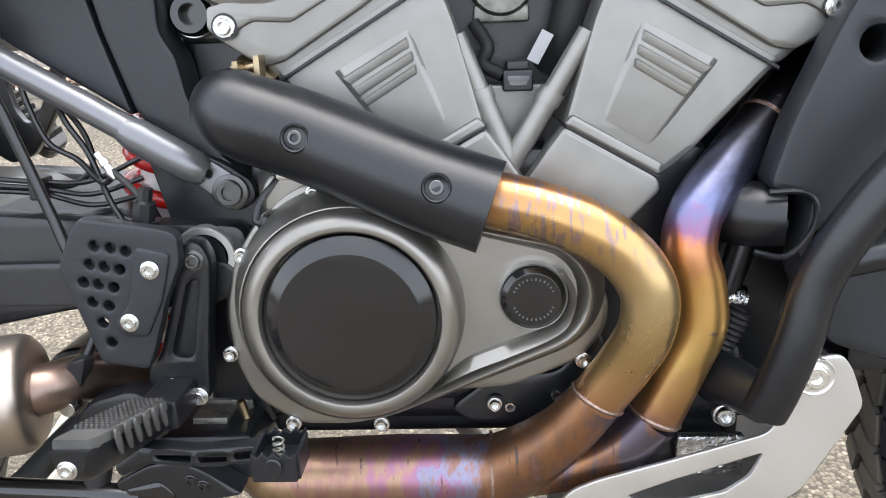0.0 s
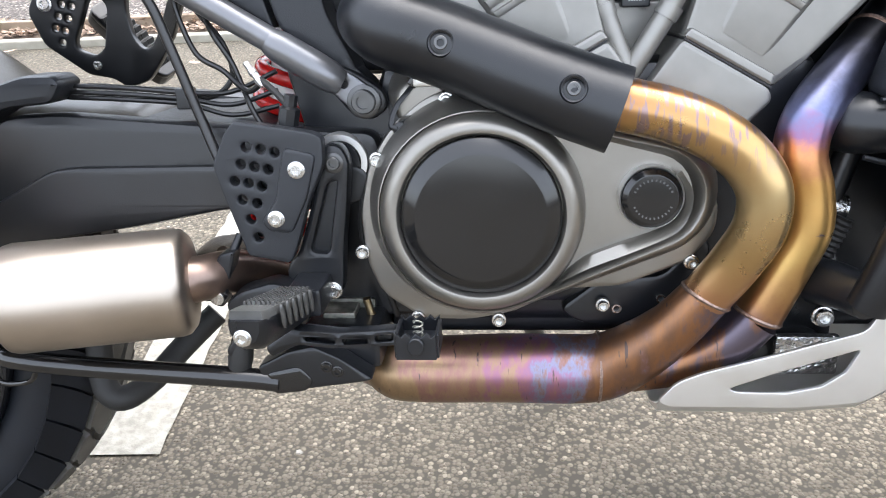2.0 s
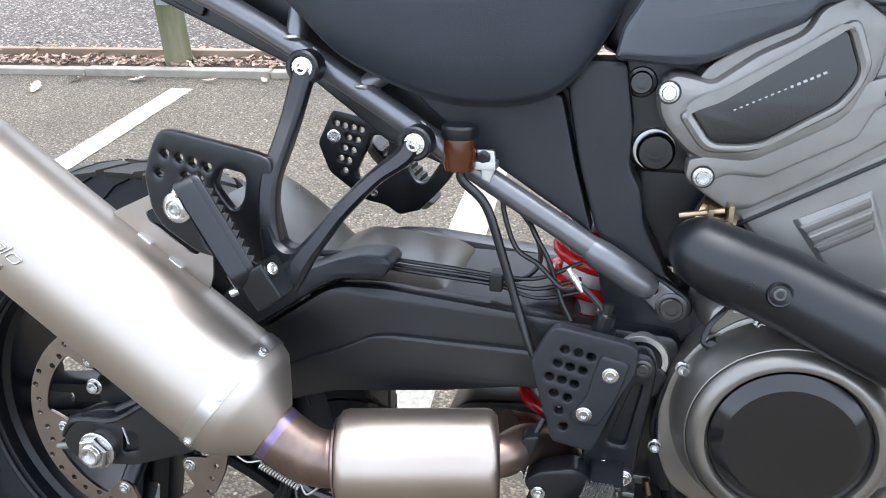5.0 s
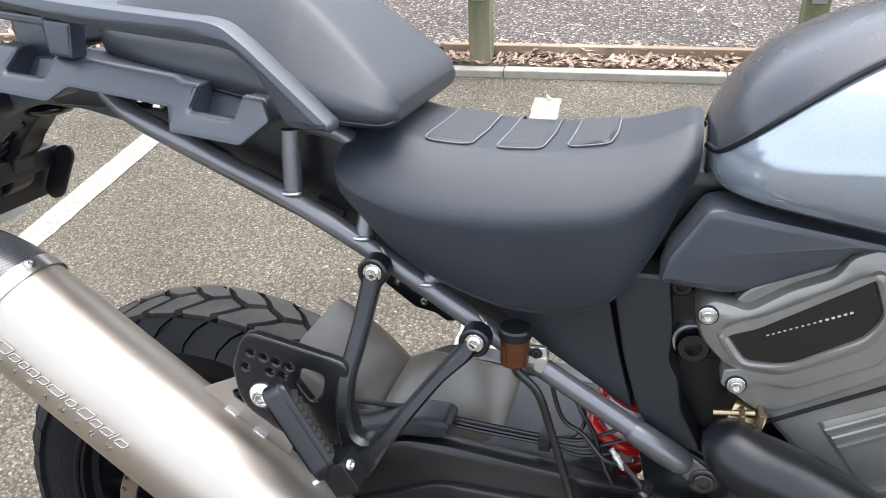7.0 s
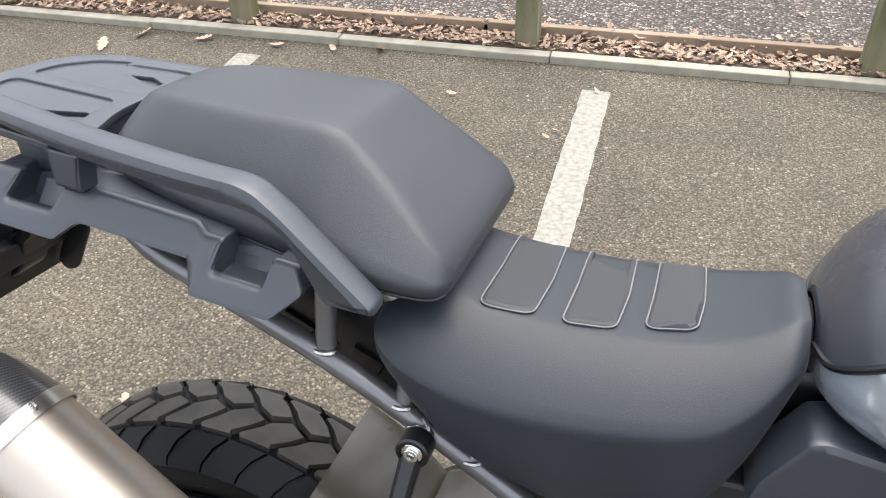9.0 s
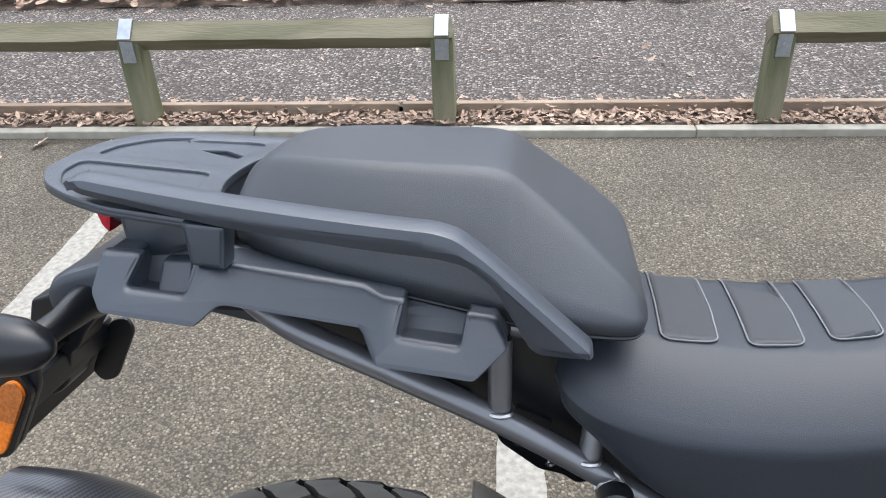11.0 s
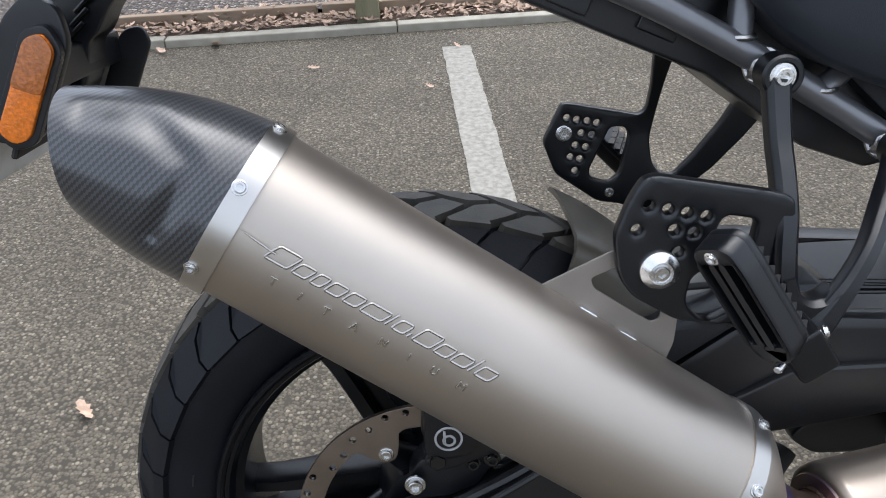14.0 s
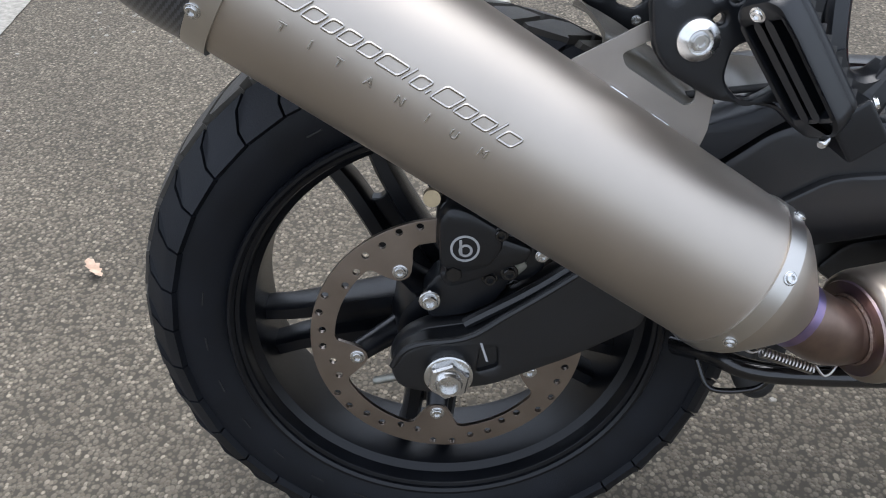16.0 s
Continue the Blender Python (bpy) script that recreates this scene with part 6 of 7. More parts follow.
# stitched grip panels, laid on the seat top
top_x = [r[0] for r in seat_rows]
top_z = [r[1] for r in seat_rows]
drop = [r[1] - r[2] for r in seat_rows]
wide = [r[4] for r in seat_rows]
for x0, x1, hw in ((0.326, 0.378, 0.074), (0.402, 0.452, 0.069), (0.474, 0.520, 0.055)):
    c0 = densify(fillet([(x0, -hw), (x1 - 0.002, -hw * 0.92), (x1 + 0.003, 0), (x1 + 0.002, hw * 1.55), (x0 + 0.004, hw * 1.6), (x0 + 0.003, 0)], 0.011, 5), 0.012)
    zz = lambda x, y: float(np.interp(x, top_x, top_z)) + 0.0006 - float(np.interp(x, top_x, drop)) * float(np.interp(abs(y) / float(np.interp(x, top_x, wide)), [p[0] for p in SP[:8]], [p[2] for p in SP[:8]]))
    pb2 = bmesh.new()
    cx_ = sum(p[0] for p in c0) / len(c0)
    lo = [(x, y, zz(x, y) - 0.004) for x, y in c0]
    mid_ = [(x, y, zz(x, y) + 0.0004) for x, y in c0]
    hi = [(cx_ + (x - cx_) * 0.8, y * 0.93, zz(x, y) + 0.0046) for x, y in c0]
    rings_to_bm([lo, mid_, hi], True, False, pb2)
    pn = part("grip_panel", pb2, SEATG, seat, "matt grip panel", smooth=50)
    part("stitching", tube([(x, y, zz(x, y) + 0.0008) for x, y in c0], 0.0009, 1, 5, closed=True, cap=False), THREAD, pn, "pale grey stitching")
pil_rows = [(-0.058, 1.03, 0.03, 1.018, 0.06, 1.0), (-0.05, 1.046, 0.04, 1.018, 0.09, 0.99), (-0.03, 1.061, 0.052, 1.013, 0.108, 0.985), (0.0, 1.066, 0.066, 1.006, 0.12, 0.978), (0.05, 1.067, 0.078, 0.998, 0.13, 0.968), (0.11, 1.066, 0.083, 0.99, 0.138, 0.958), (0.165, 1.065, 0.084, 0.98, 0.142, 0.949), (0.187, 1.061, 0.083, 0.975, 0.144, 0.944), (0.199, 1.0545, 0.083, 0.972, 0.145, 0.941), (0.215, 1.043, 0.087, 0.968, 0.146, 0.939), (0.25, 1.0165, 0.099, 0.962, 0.146, 0.936), (0.28, 0.991, 0.111, 0.957, 0.143, 0.934), (0.297, 0.975, 0.115, 0.953, 0.137, 0.934), (0.305, 0.965, 0.109, 0.951, 0.127, 0.937), (0.309, 0.957, 0.10, 0.95, 0.114, 0.943)]


def cushion(x, zt, yt, zs, ys, zb):
    """One cross-section of the raised pillion cushion: flat top, sloping flank, tucked-under edge."""
    half = [(0, zt), (yt * 0.5, zt), (yt * 0.88, zt - 0.0006), (yt * 0.97, zt - 0.0022)]
    half += [(yt + (ys - yt) * f, zt + (zs - zt) * (f + g)) for f, g in ((0.06, 0.035), (0.18, 0.012), (0.5, -0.02), (0.82, -0.01))]
    half += [(ys, zs), (ys - 0.001, zs * 0.6 + zb * 0.4), (ys - 0.006, zs * 0.2 + zb * 0.8), (ys - 0.018, zb), (0, zb)]
    return [(x, 0.012 + y, z) for y, z in half] + [(x, 0.012 - y, z) for y, z in half[-2:0:-1]]


pil = part("pillion_seat", loft([cushion(*r) for r in pil_rows], sub=3), SEATPALE, label="dark grey vinyl raised pillion seat", smooth=60)
part("hem", tube([(x, 0.012 - (ys - 0.004), zs * 0.3 + zb * 0.7) for x, zt, yt, zs, ys, zb in pil_rows[2:-1]], 0.0016, 3, 6), PIPING, pil, "black piped lower hem")
grab_pts = [(-0.178, 1.058), (-0.158, 1.064), (-0.028, 1.054), (0.14, 1.043), (0.158, 1.038), (0.182, 1.02), (0.262, 0.949), (0.262, 0.94), (0.216, 0.943), (0.184, 0.998), (0.164, 1.013), (0.141, 1.018), (-0.03, 1.031), (-0.161, 1.047)]


def grab_bar(side):
    """One bar of the grab rail; it draws in towards the tail."""
    bm = plate(grab_pts, -0.0, -0.034, 0.008, 0.009)
    bmesh.ops.subdivide_edges(bm, edges=[e for e in bm.edges if e.calc_length() > 0.05], cuts=8)
    for v in bm.verts:
        v.co.y += -0.138 + 0.042 * max(0.0, min(1.0, (0.13 - v.co.x) / 0.3)) ** 1.5
    return bm if side < 0 else mirror_y(bm)


part("lamp_arm", box(-0.195, -0.12, -0.035, 0.045, 0.992, 1.016, 0.004), GREYPL, tail)
rack = part("grab_rail", grab_bar(-1), GREYPL, label="slate grey plastic grab rail and rear rack")
part("left_bar", turned(grab_bar(1), Matrix.Translation((0, 0, -0.02))), GREYPL, rack)
deck_pts = [(-0.247, 0.0), (-0.242, -0.05), (-0.218, -0.088), (-0.185, -0.112), (-0.14, -0.133), (-0.05, -0.143), (-0.052, -0.105), (-0.072, -0.04), (-0.075, 0), (-0.072, 0.04), (-0.052, 0.105), (-0.05, 0.143), (-0.14, 0.133), (-0.19, 0.124), (-0.225, 0.098), (-0.245, 0.055)]
slit = [(-0.142, -0.072), (-0.118, -0.08), (-0.088, -0.062), (-0.098, -0.052)]
well = [(-0.226, -0.012), (-0.222, -0.052), (-0.2, -0.09), (-0.165, -0.108), (-0.082, -0.112), (-0.096, -0.012)]
TODECK = Matrix.Translation((0, 0, 1.0215)) @ Euler((0, radians(4.2), 0)).to_matrix().to_4x4() @ Matrix(((1, 0, 0, 0), (0, 0, 1, 0), (0, 1, 0, 0), (0, 0, 0, 1)))
deck = turned(plate(deck_pts, 0.0, 0.006, 0.014, 0.002, [fillet(slit, 0.003), fillet([(x, -y) for x, y in slit], 0.003)]), TODECK)
part("deck_frame", turned(plate(deck_pts, 0.002, 0.0092, 0.014, 0.0025, [fillet(well, 0.012), fillet([(x, -y) for x, y in well], 0.012)]), TODECK), GREYPL, rack, smooth=35)
part("rack_deck", deck, GREYPL, rack, smooth=30)
for s in (-1, 1):
    part("support", plate([(-0.064, 1.035), (-0.027, 1.032), (-0.031, 0.995), (-0.06, 0.998)], s * 0.125, s * 0.15, 0.002, 0.004), GREYPL, rack)
def carrier(side):
    """A luggage mount: thin sloping outer wall with two notches, deep pockets behind them and an inner wall."""
    outer = [(-0.139, 1.006), (-0.104, 1.004), (-0.1135, 0.9795), (-0.0645, 0.975), (-0.058, 0.9985), (-0.035, 0.995), (0.1155, 0.9775), (0.111, 0.9535), (0.160, 0.948), (0.1634, 0.970), (0.187, 0.967), (0.198, 0.9475), (0.1725, 0.926), (0.0955, 0.935), (0.0795, 0.9525), (-0.037, 0.967), (-0.0535, 0.9535), (-0.132, 0.9625), (-0.142, 0.977)]
    core = [(-0.137, 1.0045), (-0.113, 1.0025), (-0.113, 0.972), (-0.066, 0.967), (-0.062, 0.997), (-0.035, 0.9935), (0.1125, 0.976), (0.112, 0.946), (0.161, 0.941), (0.165, 0.968), (0.186, 0.9655), (0.1965, 0.9475), (0.172, 0.9275), (0.096, 0.9365), (0.08, 0.954), (-0.0365, 0.9685), (-0.0533, 0.955), (-0.1315, 0.964), (-0.1405, 0.977)]
    inner = [(-0.137, 1.0045), (-0.05, 0.996), (0.1125, 0.976), (0.186, 0.9655), (0.1965, 0.9475), (0.172, 0.9275), (0.096, 0.9365), (0.08, 0.954), (-0.0365, 0.9685), (-0.0533, 0.955), (-0.1315, 0.964), (-0.1405, 0.977)]
    wall, mid, back_ = plate(outer, 0.011, 0.0, 0.004, 0.004), plate(core, 0.044, 0.004, 0.003, 0.001), plate(inner, 0.052, 0.042, 0.003, 0.003)
    step = box(-0.098, -0.071, 0.028, 0.043, 0.966, 0.991, 0.003)
    out = []
    for b in (wall, mid, back_, step):
        for cut in (-0.05, -0.03, 0.078, 0.097):
            bmesh.ops.bisect_plane(b, geom=list(b.verts) + list(b.edges) + list(b.faces), plane_co=(cut, 0, 0), plane_no=(1, 0, 0))
        for v in b.verts:
            v.co.y += float(np.interp(v.co.x, (-0.05, -0.03, 0.078, 0.097), (-0.174, -0.169, -0.169, -0.186))) + 0.75 * (v.co.z + 0.118 * v.co.x - 0.947)
        out.append(b if side < 0 else mirror_y(b))
    return out


for s, nm in ((-1, "right_carrier"), (1, "left_carrier")):
    wall, mid, back_, step = carrier(s)
    c = part(nm, wall, GREYPL, label="slate grey moulded luggage mount with two pockets")
    part("pocket_block", mid, GREYPL, c)
    part("inner_wall", back_, GREYPL, c)
    part("pocket_step", step, GREYPL, c)
part("rack_base", box(-0.12, 0.20, -0.095, 0.095, 0.93, 0.965, 0.008), BLACK, rack)
for at in ((-0.065, -0.085, 0.985), (0.14, -0.1, 0.972)):
    bolt(at, 0.008, 0.005, CHROME, rack, (0, 0, 1))
bolt((0.034, -0.105, 0.944), 0.008, 0.006, ZINC, rack, (0, -0.3, -1))
bolt((0.0, -0.09, 0.945), 0.008, 0.006, ZINC, rack, (0, -0.3, -1))

# ---- tank ----
TP = [(0.0, 1.0, 0, 0), (0.25, 0.99, 0.01, 0), (0.5, 0.93, 0.07, 0), (0.7, 0.8, 0.2, 0), (0.85, 0.55, 0.45, 0), (0.96, 0.25, 0.75, 0), (1.0, 0, 1.0, 0), (0.98, 0, 0.6, 0.4), (0.92, 0, 0.2, 0.8), (0.8, 0, 0, 1), (0.0, 0, 0, 1)]
tank_rows = [(0.612, 0.94, 0.915, 0.90, 0.045), (0.622, 0.962, 0.915, 0.893, 0.085), (0.645, 0.995, 0.92, 0.888, 0.122), (0.68, 1.022, 0.93, 0.885, 0.15), (0.74, 1.05, 0.94, 0.88, 0.172), (0.82, 1.07, 0.945, 0.872, 0.185), (0.92, 1.085, 0.95, 0.862, 0.19), (1.02, 1.085, 0.955, 0.855, 0.185), (1.10, 1.07, 0.96, 0.86, 0.16)]
tank = part("fuel_tank", loft(sections(tank_rows, TP), sub=4), TANK, label="grey metallic painted fuel tank", smooth=60)
def tank_band(rows):
    """The upper skin of the tank, lying 3 mm proud of it and narrowing towards the front."""
    out = []
    for x, zt, zs, zb, w in rows:
        last = 5.0 - 2.5 * min(1, max(0, (x - 0.625) / 0.17)) ** 0.75
        prof = [np.array([np.interp(last * j / 6, range(len(TP)), [r[i] for r in TP]) for i in range(4)]) for j in range(7)]
        up = [(f * w, zt * a + zs * b + zb * c) for f, a, b, c in prof]
        ring_ = [(y, z + 0.0035) for y, z in up] + [(y - 0.004, z - 0.004) for y, z in up[::-1][:-1]] + [(0, up[0][1] - 0.004)]
        out.append([(x, y, z) for y, z in ring_])
    return out


for s in (-1, 1):
    tbm = loft(tank_band(tank_rows), sub=4)
    part("tank_strip", tbm if s > 0 else mirror_y(tbm), TANKTOP, tank, "satin dark cover over the top of the tank", smooth=60)
    lip = [Vector(r[6]) + Vector((0, 0.001, -0.002)) for r in tank_band(tank_rows)]
    part("cover_lip", tube([(p.x, s * p.y, p.z) for p in lip], 0.0035, 5, 8), BLACK, tank, "black sealing lip of the tank cover")
part("tank_side_panel", plate([(0.578, 0.802), (0.584, 0.83), (0.614, 0.880), (0.63, 0.884), (0.741, 0.868), (0.80, 0.86), (0.80, 0.85), (0.746, 0.851), (0.733, 0.836), (0.706, 0.824), (0.655, 0.800), (0.639, 0.797)], -0.06, -0.124, 0.006, 0.008), GREYPL, label="dark plastic panel below the tank")
part("frame_under_tank", box(0.56, 1.05, -0.05, 0.05, 0.8, 0.9, 0.02), BLACK, tank)

# ---- passenger foot rests ----
def forged_bar(pts, half, depth):
    """A forged arm of rounded rectangular section; half widths in the side plane, a half depth across."""
    path = spline(pts, 5)
    ws = [float(v) for v in np.interp(np.linspace(0, len(half) - 1, len(path)), range(len(half)), half)]
    rings = []
    for i, p in enumerate(path):
        d = (path[min(len(path) - 1, i + 1)] - path[max(0, i - 1)]).normalized()
        side = d.cross(Vector((0, -1, 0))).normalized()
        out = side.cross(d)
        rings.append([p + side * (a * ws[i]) + out * (c * depth) for a, c in ((-1, -0.55), (-0.9, -0.85), (-0.6, -1), (0.6, -1), (0.9, -0.85), (1, -0.55), (1, 0.35), (0.9, 0.6), (0.55, 1), (-0.55, 1), (-0.9, 0.6), (-1, 0.35))])
    return rings_to_bm(rings)


def passenger_rest(s):
    f = (lambda b: b) if s < 0 else mirror_y
    nm = "passenger_footrest"
    hang = [(0.1515, 0.69), (0.1617, 0.7179), (0.1709, 0.7327), (0.18, 0.735), (0.2695, 0.7175), (0.284, 0.712), (0.288, 0.66), (0.296, 0.625), (0.302, 0.60), (0.29, 0.585), (0.271, 0.587), (0.248, 0.6085), (0.202, 0.6165), (0.1668, 0.639), (0.156, 0.656)]
    hl = [circle(x, z, 0.0042, 14) for x, z in ((0.176, 0.712), (0.1905, 0.7085), (0.2045, 0.705), (0.219, 0.7015), (0.168, 0.6935), (0.196, 0.692), (0.2105, 0.689), (0.2, 0.674))]
    if s > 0:
        hang = [(0.158, 0.652), (0.181, 0.699), (0.191, 0.699), (0.276, 0.681), (0.284, 0.69), (0.285, 0.72), (0.28, 0.76), (0.2745, 0.79), (0.28, 0.803), (0.291, 0.8065), (0.303, 0.8025), (0.308, 0.789), (0.304, 0.757), (0.3, 0.72), (0.296, 0.683), (0.291, 0.648), (0.296, 0.618), (0.308, 0.603), (0.322, 0.604), (0.341, 0.63), (0.365, 0.672), (0.385, 0.72), (0.39, 0.735), (0.401, 0.7395), (0.414, 0.734), (0.4185, 0.722), (0.41, 0.703), (0.387, 0.658), (0.362, 0.617), (0.337, 0.588), (0.312, 0.562), (0.28, 0.552), (0.261, 0.565), (0.228, 0.571), (0.174, 0.61)]
        hl = [circle(x, z, 0.0042, 14) for x, z in ((0.188, 0.681), (0.2, 0.678), (0.213, 0.676), (0.225, 0.673), (0.206, 0.661), (0.219, 0.658), (0.199, 0.646), (0.212, 0.643), (0.193, 0.631), (0.205, 0.628), (0.199, 0.613))]
        hl.append(fillet([(0.242, 0.667), (0.26, 0.666), (0.266, 0.656), (0.255, 0.605), (0.241, 0.595), (0.219, 0.603), (0.217, 0.613)], 0.006))
    else:
      hl.append(fillet([(0.232, 0.702), (0.258, 0.697), (0.254, 0.672), (0.243, 0.66), (0.225, 0.684)], 0.007))
      hl.append(fillet([(0.212, 0.655), (0.235, 0.66), (0.25, 0.625), (0.225, 0.612), (0.208, 0.63)], 0.008))
    cast = plate(densify(fillet(hang, 0.007), 0.005), -0.198, -0.211, 0.0, 0.003, hl)
    for k in range(3):
        bmesh.ops.subdivide_edges(cast, edges=[e for e in cast.edges if e.calc_length() > 0.011], cuts=1)
        bmesh.ops.triangulate(cast, faces=cast.faces)
        bmesh.ops.beautify_fill(cast, faces=cast.faces, edges=[e for e in cast.edges if len(e.link_faces) == 2 and e.calc_face_angle(1) < 0.01])
    for v in cast.verts if s > 0 else ():
        t = max((v.co.z - 0.655) / 0.135 * min(1, max(0, (v.co.x - 0.25) / 0.03)), (v.co.x - 0.29) / 0.11, 0.0)
        v.co.y += 0.062 * min(1.0, t) ** 1.7
    b = part(nm, f(cast), BLACK, label="black forged passenger footrest hanger", smooth=45)
    if s < 0:
        part("arm", forged_bar([(0.2905, -0.139, 0.789), (0.2885, -0.147, 0.774), (0.2855, -0.167, 0.742), (0.2835, -0.185, 0.72), (0.2805, -0.203, 0.696), (0.2795, -0.21, 0.67), (0.281, -0.213, 0.648), (0.287, -0.217, 0.62), (0.293, -0.22, 0.6)], [0.0125, 0.0105, 0.0095, 0.0092, 0.0092, 0.0092, 0.0095, 0.011, 0.013], 0.0085), BLACK, b)
        part("arm", forged_bar([(0.3985, -0.139, 0.722), (0.39, -0.149, 0.709), (0.3705, -0.174, 0.6935), (0.348, -0.203, 0.668), (0.332, -0.214, 0.646), (0.319, -0.219, 0.629), (0.307, -0.222, 0.612), (0.296, -0.223, 0.598)], [0.0125, 0.0095, 0.0075, 0.0075, 0.008, 0.0095, 0.012, 0.014], 0.0085), BLACK, b)
        part("saddle", forged_bar([(0.281, -0.211, 0.652), (0.2865, -0.212, 0.634), (0.298, -0.213, 0.625), (0.312, -0.213, 0.627), (0.322, -0.213, 0.637)], [0.006, 0.008, 0.009, 0.008, 0.006], 0.013), BLACK, b)
    for x, z in ((0.291, 0.789), (0.401, 0.722)):
        part("eye", f(lathe([(0.128, 0.0165), (0.147, 0.0165), (0.149, 0.0145), (0.149, 0.0115), (0.144, 0.0112)], (x, -0.001 if s < 0 else -0.008, z), seg=28)), BLACK, b)
        bolt((x, s * (0.1466 if s < 0 else 0.1515), z), 0.0072, 0.006, CHROME, b, (0, s, 0), flange=1.5)
    # folded peg: hollow underside turned to the rear, toothed rubber tread in front
    a, e = Vector((0.222, -0.242, 0.688)), Vector((0.271, -0.246, 0.611))
    if s > 0:
        a, e = Vector((0.24, -0.238, 0.647)), Vector((0.318, -0.24, 0.567))
    d = (e - a).normalized()
    v = Vector((-d.z, 0, d.x))
    nh = (v * -math.sin(radians(57)) + Vector((0, -1, 0)) * math.cos(radians(57))).normalized()
    w3 = d.cross(nh)
    ln = (e - a).length
    TOPEG = Matrix(((d.x, -nh.x, w3.x, a.x), (d.y, -nh.y, w3.y, a.y), (d.z, -nh.z, w3.z, a.z), (0, 0, 0, 1)))
    shell = [(-0.012, -0.011), (-0.006, -0.0185), (0.012, -0.02), (ln - 0.004, -0.019), (ln + 0.006, -0.012), (ln + 0.006, 0.012), (ln - 0.004, 0.019), (0.012, 0.02), (-0.006, 0.0185), (-0.012, 0.011)]
    gaps = [fillet([(0.004, z0), (ln - 0.012, z0), (ln - 0.012, z1), (0.004, z1)], 0.002) for z0, z1 in ((-0.0145, -0.0055), (-0.0035, 0.0035), (0.0055, 0.0145))]
    pg = part("peg", f(turned(plate(shell, -0.014, 0.006, 0.007, 0.004, gaps), TOPEG)), BLACK, b, "folded black foot peg with a rubber tread", smooth=40)
    part("peg_floor", f(turned(plate(shell, 0.002, 0.011, 0.007, 0.003), TOPEG)), BLACK, pg)
    tread_line = [(0.006, -0.0005)] + [(0.006 + (ln - 0.014) * k / 18, 0.0055 if k % 2 else 0.0) for k in range(19)] + [(ln - 0.008, -0.0005)]
    for z0, z1 in ((-0.0175, -0.0065), (-0.0055, 0.0055), (0.0065, 0.0175)):
        tb_ = rings_to_bm([[(x, 0.0105 + y, z) for x, y in tread_line + [(ln - 0.008, -0.004), (0.006, -0.004)]] for z in (z0, z1)])
        part("tread", f(turned(tb_, TOPEG)), RUBBER, pg, smooth=20)
    bolt(Vector((a.x, s * -a.y, a.z)) + Vector((nh.x, s * -nh.y, nh.z)) * 0.0135 - d * 0.004, 0.0042, 0.003, CHROME, b, (nh.x, s * -nh.y, nh.z))
    if s < 0:
        part("peg_mount", turned(box(-0.017, 0.02, -0.258, -0.205, -0.016, 0.015, 0.0035), Matrix.Translation((0.288, 0, 0.607)) @ Euler((0, radians(57), 0)).to_matrix().to_4x4()), BLACK, b)
        bolt((0.2985, -0.249, 0.6225), 0.0042, 0.0028, CHROME, b, (0.85, -0.35, 0.4))
        part("hinge_pin", lathe([(0, 0.0036), (0.006, 0.0036), (0.0072, 0.0026)], (0.2665, -0.256, 0.601), (-0.6, -0.55, -0.3), 12), ZINC, b)
    if s < 0:
        w = part("washer", lathe([(0.207, 0.0158), (0.2125, 0.0158), (0.2145, 0.0145), (0.2185, 0.0098), (0.219, 0.0088), (0.2165, 0.0084), (0.2165, 0)], (0.186, 0, 0.661), seg=32), CHROME, b, "polished bush of the muffler mount")
        bolt((0.186, -0.2163, 0.661), 0.0058, 0.0035, ZINC, w, flange=1.2)
    else:
        bolt((0.184, 0.198, 0.662), 0.0075, 0.004, CHROME, b)
        bolt((0.243, 0.198, 0.583), 0.0045, 0.004, ZINC, b, (0, -1, 0))
    return b


passenger_rest(-1)
passenger_rest(1)
mb = part("muffler_bracket", plate([(0.099, 0.645), (0.154, 0.671), (0.182, 0.675), (0.209, 0.616), (0.207, 0.588), (0.201, 0.571), (0.15, 0.60)], -0.192, -0.1945, 0.003, 0.0006, [fillet([(0.138, 0.649), (0.159, 0.658), (0.195, 0.621), (0.194, 0.610), (0.187, 0.608), (0.141, 0.640)], 0.0035)]), BRACKET, label="titanium bracket welded to the muffler")
for x, z in ((0.136, 0.621), (0.168, 0.598)):
    part("weld", turned(box(-0.009, 0.009, -0.2, -0.192, -0.0025, 0.0025, 0.002), Matrix.Translation((x, 0, z)) @ Euler((0, 0.61, 0)).to_matrix().to_4x4()), CHROME, mb)

# ---- rider foot controls, right side ----
gd = part("heel_guard", plate([(0.545, 0.560), (0.612, 0.549), (0.622, 0.544), (0.621, 0.520), (0.606, 0.488), (0.593, 0.449), (0.585, 0.430), (0.546, 0.437), (0.528, 0.498), (0.522, 0.521), (0.536, 0.55)], -0.152, -0.1665, 0.005, 0.0025, [circle(x, z, 0.0042, 14) for x, z in ((0.554, 0.537), (0.567, 0.535), (0.579, 0.532), (0.548, 0.522), (0.560, 0.5195), (0.572, 0.517), (0.541, 0.507), (0.553, 0.505), (0.565, 0.502), (0.546, 0.490), (0.559, 0.4865), (0.552, 0.472), (0.557, 0.455))]), PLASTIC, label="black drilled heel guard plate")
part("boss_plate", plate([(0.588, 0.537), (0.616, 0.53), (0.605, 0.491), (0.589, 0.459), (0.568, 0.461), (0.562, 0.470), (0.577, 0.49), (0.582, 0.515)], -0.16, -0.1695, 0.006, 0.003), PLASTIC, gd)
